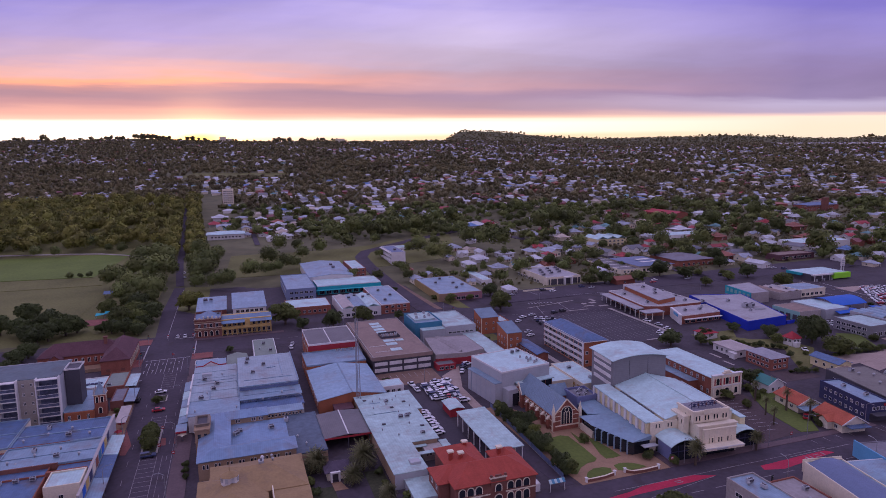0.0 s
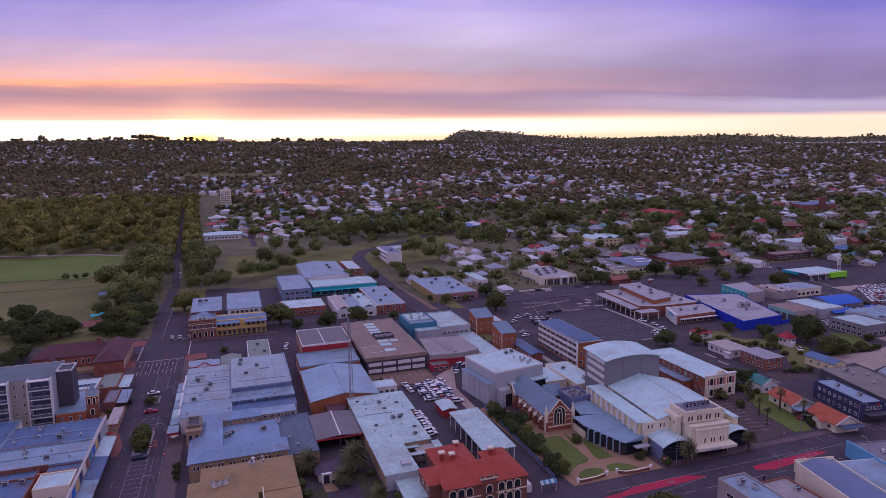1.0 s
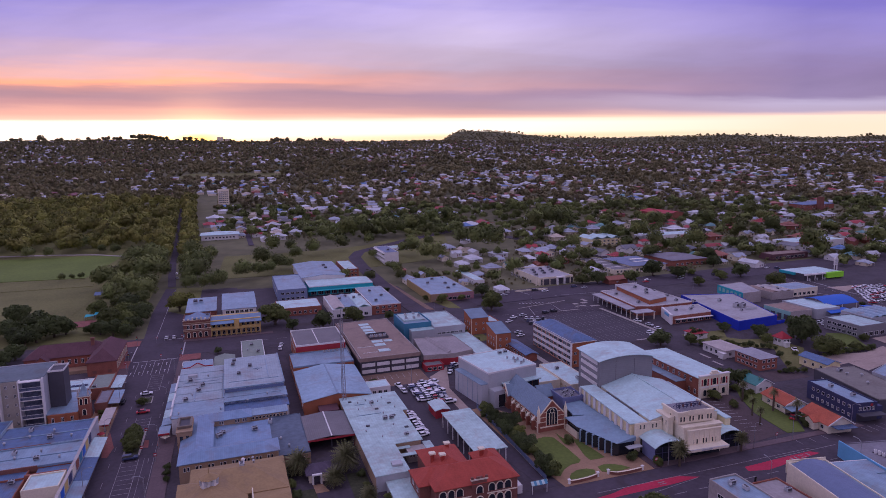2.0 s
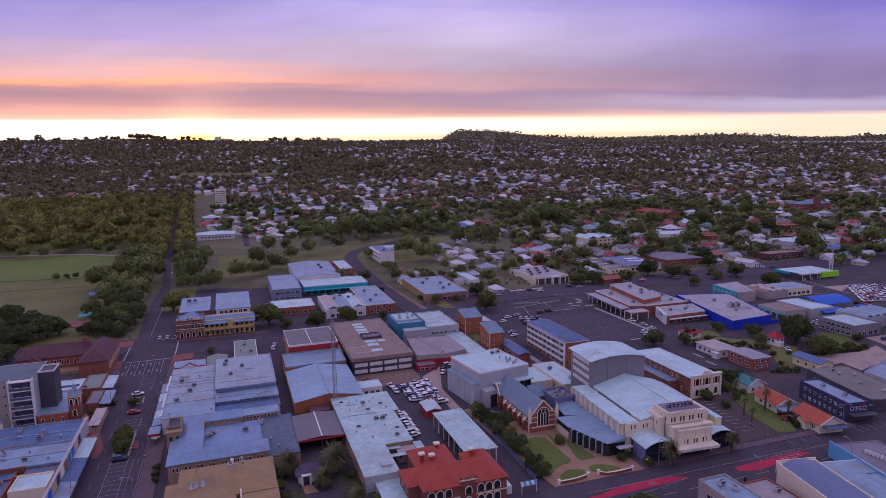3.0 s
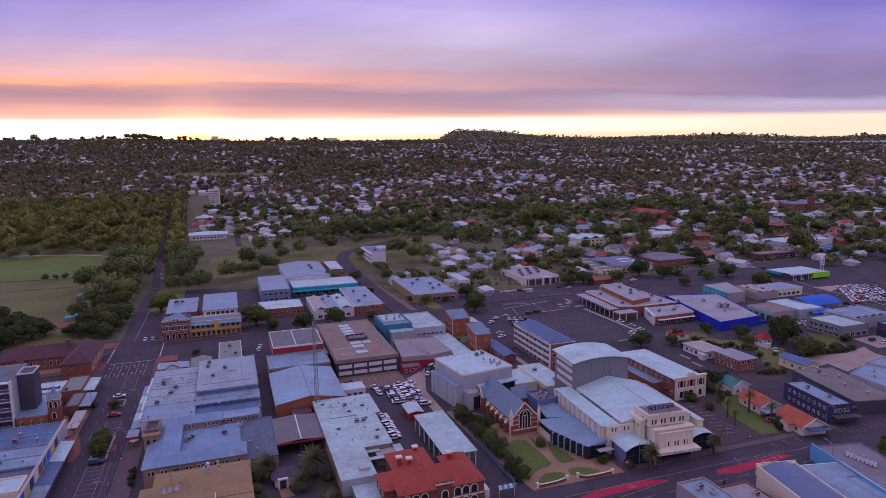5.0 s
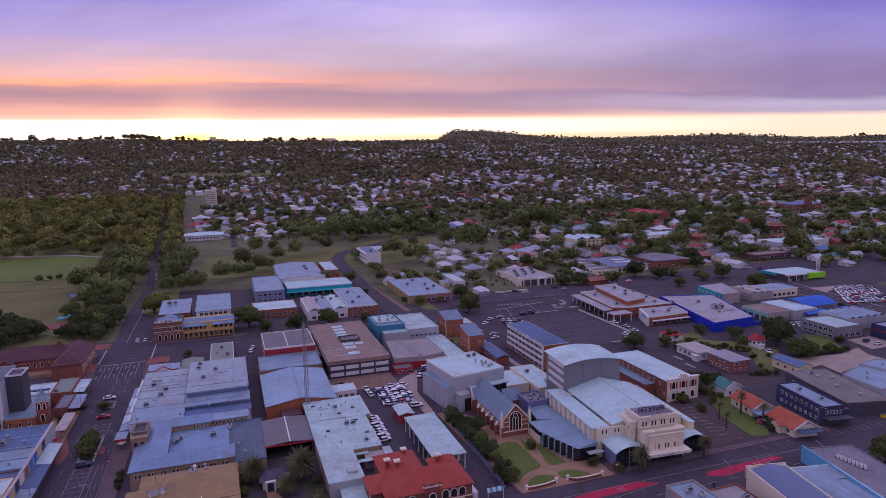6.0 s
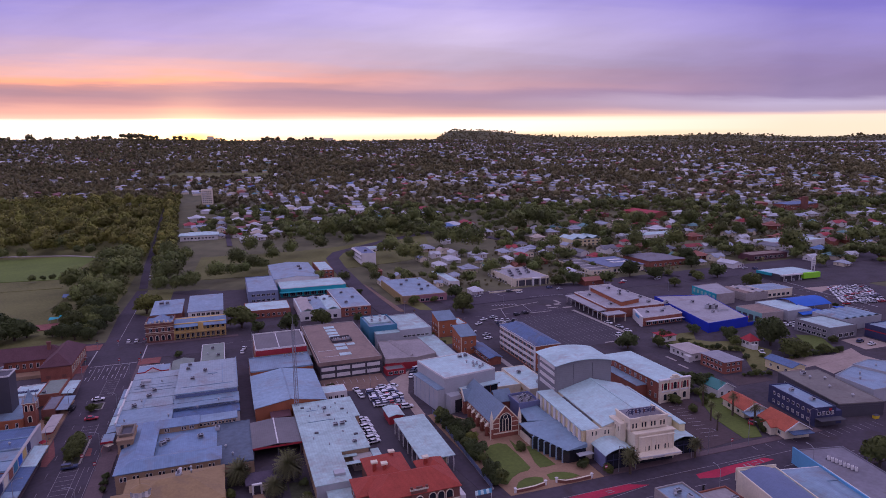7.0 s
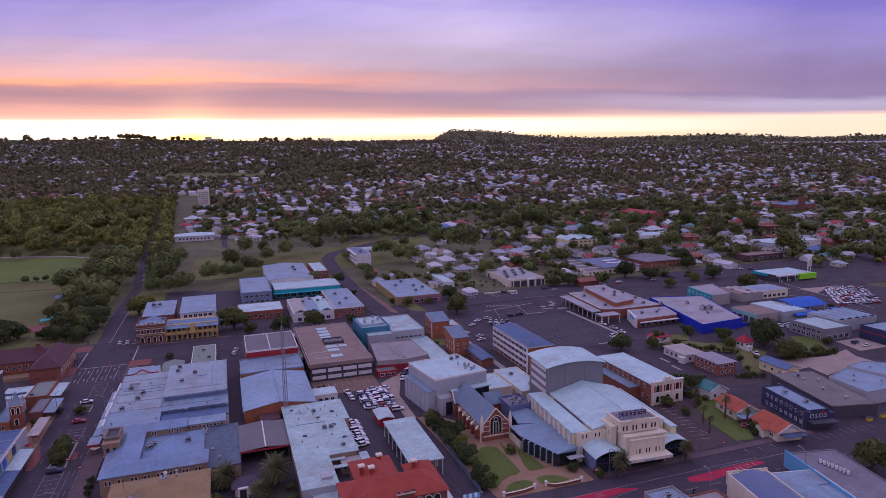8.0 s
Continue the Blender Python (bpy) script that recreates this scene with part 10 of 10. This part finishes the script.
ys = building("yard_shed", (74.2, 79.2, 196, 204.5), 3.0, "red_paint", "white_metal", "gable_y", 0.6, label="small red-walled shed with white roof in the car yard", category="shed")


LAMP = [None]


def street_lamp(x, y, turn):
    m = pose(x, y, 0.1, 0, 0, turn)
    if LAMP[0] is None:
        ob = thing("street_lamp", 0, 0, 0, "tall grey steel street lamp with curved arm", "street lamp", "street lamps")
        bm = bmesh.new()
        cyl(bm, 0, 0, 0, 8.0, 0.11, 0.07, 6)
        part("pole", bm, "mast_steel", ob)
        bm = bmesh.new()
        beam(bm, (0, 0, 7.9), (1.0, 0, 8.6), 0.05), beam(bm, (1.0, 0, 8.6), (2.2, 0, 8.7), 0.05)
        part("arm", bm, "mast_steel", ob)
        part("lamp_head", boxes((2.0, 2.7, -0.13, 0.13, 8.6, 8.75)), "mast_steel", ob)
        LAMP[0] = ob
        ob.matrix_basis = m
    else:
        copy_thing(LAMP[0], m)


for x, y, a in ((-32.4, 180, 0), (-32.6, 215, 0), (-33.4, 250, 0), (-36.6, 290, 0), (-15.9, 170, 180), (-15.9, 205, 180), (-16, 240, 180), (-16, 275, 180), (128, 140.2, -90), (160, 140.2, -90), (175.8, 140.4, -90), (201, 140.4, -90), (145, 119.4, 90),
                (178, 119.4, 90), (120, 339, -90), (60, 332.5, -90), (180, 333, -90), (240, 333, -90), (75.5, 231.5, 200), (300, 333, -90)):
    street_lamp(x, y, a)
SIG = [None]


def traffic_light(x, y, turn):
    m = pose(x, y, 0.1, 0, 0, turn)
    if SIG[0] is None:
        ob = thing("traffic_light", 0, 0, 0, "roadside traffic light on a grey pole", "traffic light", "traffic lights")
        bm = bmesh.new()
        cyl(bm, 0, 0, 0, 4.2, 0.09, n=6)
        part("pole", bm, "mast_steel", ob)
        hd = part("signal_head", boxes((-0.3, 0.3, -0.32, -0.1, 2.9, 4.4)), "black", ob)
        for k, mm in enumerate(("teal", "yellow", "red_paint")):
            part("lens", boxes((-0.17, 0.17, -0.36, -0.325, 3.0 + 0.46 * k, 3.36 + 0.46 * k)), mm, hd)
        SIG[0] = ob
        ob.matrix_basis = m
    else:
        copy_thing(SIG[0], m)


for x, y, a in ((133.5, 139.9, 0), (153.5, 139.9, 20), (140, 119.5, 180), (-37.6, 304, 0), (-15.2, 305, 0), (-15.6, 333, 0), (-37.8, 334, 0), (124, 333, 0)):
    traffic_light(x, y, a)

SIGN = [None]


def street_sign(x, y, turn, h=2.8):
    m = pose(x, y, 0.2, 0, 0, turn)
    if SIGN[0] is None:
        ob = thing("street_sign", 0, 0, 0, "small red and white street sign on a thin pole", "sign", "street signs")
        bm = bmesh.new()
        cyl(bm, 0, 0, 0, 2.8, 0.05, n=6)
        part("pole", bm, "mast_steel", ob)
        pl = part("plate", boxes((-0.45, 0.45, -0.1, -0.05, 1.8, 2.8)), "red_paint", ob)
        part("plate_band", boxes((-0.35, 0.35, -0.12, -0.101, 2.15, 2.5)), "white", pl)
        SIGN[0] = ob
        ob.matrix_basis = m
    else:
        copy_thing(SIGN[0], m)


for x, y, a in ((-33.0, 205, 10), (-33.6, 228, -10), (-34.4, 236, 0), (-20.6, 203, 0), (-20.8, 217, 5), (-16.0, 196, 0), (-16.1, 214, 0), (-37.8, 296, 0), (-15.4, 300, 0), (-17.0, 335, 0), (-29, 336, 0), (-24, 303, 0), (124, 140.6, 0), (157, 140.6, 20), (170, 141.2, 0), (140, 119.2, 180)):
    street_sign(x, y, a)


def umbrella(x, y, paint):
    ob = thing("cafe_umbrella", x, y, 0.25, ("red" if paint == "red_paint" else "cream") + " square pavement umbrella outside the shops", "umbrella", "pavement umbrellas")
    bm = bmesh.new()
    cyl(bm, x, y, 0.25, 2.6, 0.04, n=6)
    part("pole", bm, "mast_steel", ob)
    bm = bmesh.new()
    cyl(bm, x, y, 2.3, 2.95, 1.6, 0.06, 4)
    part("canopy", bm, paint, ob)
    part("base", boxes((x - 0.3, x + 0.3, y - 0.3, y + 0.3, 0.24, 0.36)), "charcoal", ob)


for x, y, p in ((-34.6, 226, "red_paint"), (-35.4, 230.5, "cream"), (-34.9, 234.5, "cream"), (-34.6, 219, "red_paint"), (-14.2, 209, "cream")):
    umbrella(x, y, p)
crowns = np.array(FAR_CROWNS)
tagged(new("scattered_trees", leaf_mesh("scattered_trees", strew(crowns[:, :2], 1100, crowns[:, 2], crowns[:, 2], 21, 1.0, 12), "leaf_far_green")), "scattered dark green trees past the town blocks", "trees", kind="stuff")

# ---- park corner ----
sh = thing("park_shelter", -72, 464, 0, "open park shelter with a blue-grey gable roof", "shelter")
rb = bmesh.new()
thick(rb, roof_polys(-78.7, -65.3, 459.5, 468.5, 3.2, "gable_x", 1.2, 0.4))
part("roof", rb, "blue_grey", sh)
for x in (-78.2, -65.8):
    for y in (460, 468):
        part("post", boxes((x - 0.12, x + 0.12, y - 0.12, y + 0.12, -0.2, 3.2)), "bark", sh)
for x, y, s in ((-70.6, 399, 2.4), (-66.6, 403, 2.2)):
    ob = thing("shade_sail", x, y, 0, "small teal shade sail over the playground", "shade sail", "playground shade sails")
    bm = bmesh.new()
    thick(bm, [[(x - s, y - s, 2.6), (x + s, y - s, 3.2), (x + s, y + s, 2.7), (x - s, y + s, 3.3)]], 0.08)
    part("sail", bm, "teal", ob)
    for dx, dy, h in ((-s, -s, 2.6), (s, -s, 3.2), (s, s, 2.7), (-s, s, 3.3)):
        part("post", boxes((x + dx - 0.06, x + dx + 0.06, y + dy - 0.06, y + dy + 0.06, -0.2, h)), "mast_steel", ob)
sheet("playground_ground", [[(-80, 384), (-66, 382), (-63, 392), (-70, 398), (-82, 396)]], 0.42, "brick_red", "red-brown playground ground")
for (ax, ay), (bx, by), n in (((229, 230), (246, 214), 10), ((258, 198.5), (286, 198), 12), ((222, 189), (232, 186), 5), ((187, 184), (193, 175), 5)):
    for i in range(n):                     # clipped garden hedges, as rows of bushes
        f = i / (n - 1)
        plant("dark" if i % 2 else "green", ax + (bx - ax) * f, ay + (by - ay) * f, 1.0 + 0.35 * ((i * 7) % 3))
park_row(("r", 189.2, 152.6, 40), ("r", 318, 252.5, 80), ("r", 327.5, 250.5, 80), ("b", 333, 249.8, 85), ("r", 338, 250.2, 85), ("s", 343, 247.5, 80), ("w", 346, 251.5, 75))
for x, y, s in ((350, 248.5, 3.2), (345.4, 243.6, 2.8)):
    ob = thing("yard_sail", x, y, 0, "sky-blue shade sail over parked cars", "shade sail", "car yard shade sails")
    bm = bmesh.new()
    thick(bm, [[(x - s, y - s, 2.9), (x + s, y - s, 3.4), (x + s, y + s, 3.0), (x - s, y + s, 3.5)]], 0.08)
    part("sail", bm, "royal_fabric", ob)
    for dx, dy, h in ((-s, -s, 2.9), (s, -s, 3.4), (s, s, 3.0), (-s, s, 3.5)):
        part("post", boxes((x + dx - 0.08, x + dx + 0.08, y + dy - 0.08, y + dy + 0.08, -0.1, h)), "mast_steel", ob)
for x, y in ((231.6, 140.6), (238.6, 140.9)):
    ob = thing("skip_bin", x, y, 0.1, "yellow steel skip bin beside the warehouse", "bin", "skip bins")
    bm = bmesh.new()
    prism(bm, [(x - 0.9, y - 0.6), (x + 0.9, y - 0.6), (x + 0.9, y + 0.6), (x - 0.9, y + 0.6)], 0.1, 1.2)
    part("tub", bm, "paint_yellow", ob)
    part("lid", boxes((x - 1.0, x + 1.0, y - 0.7, y + 0.7, 1.21, 1.3)), "charcoal", ob)
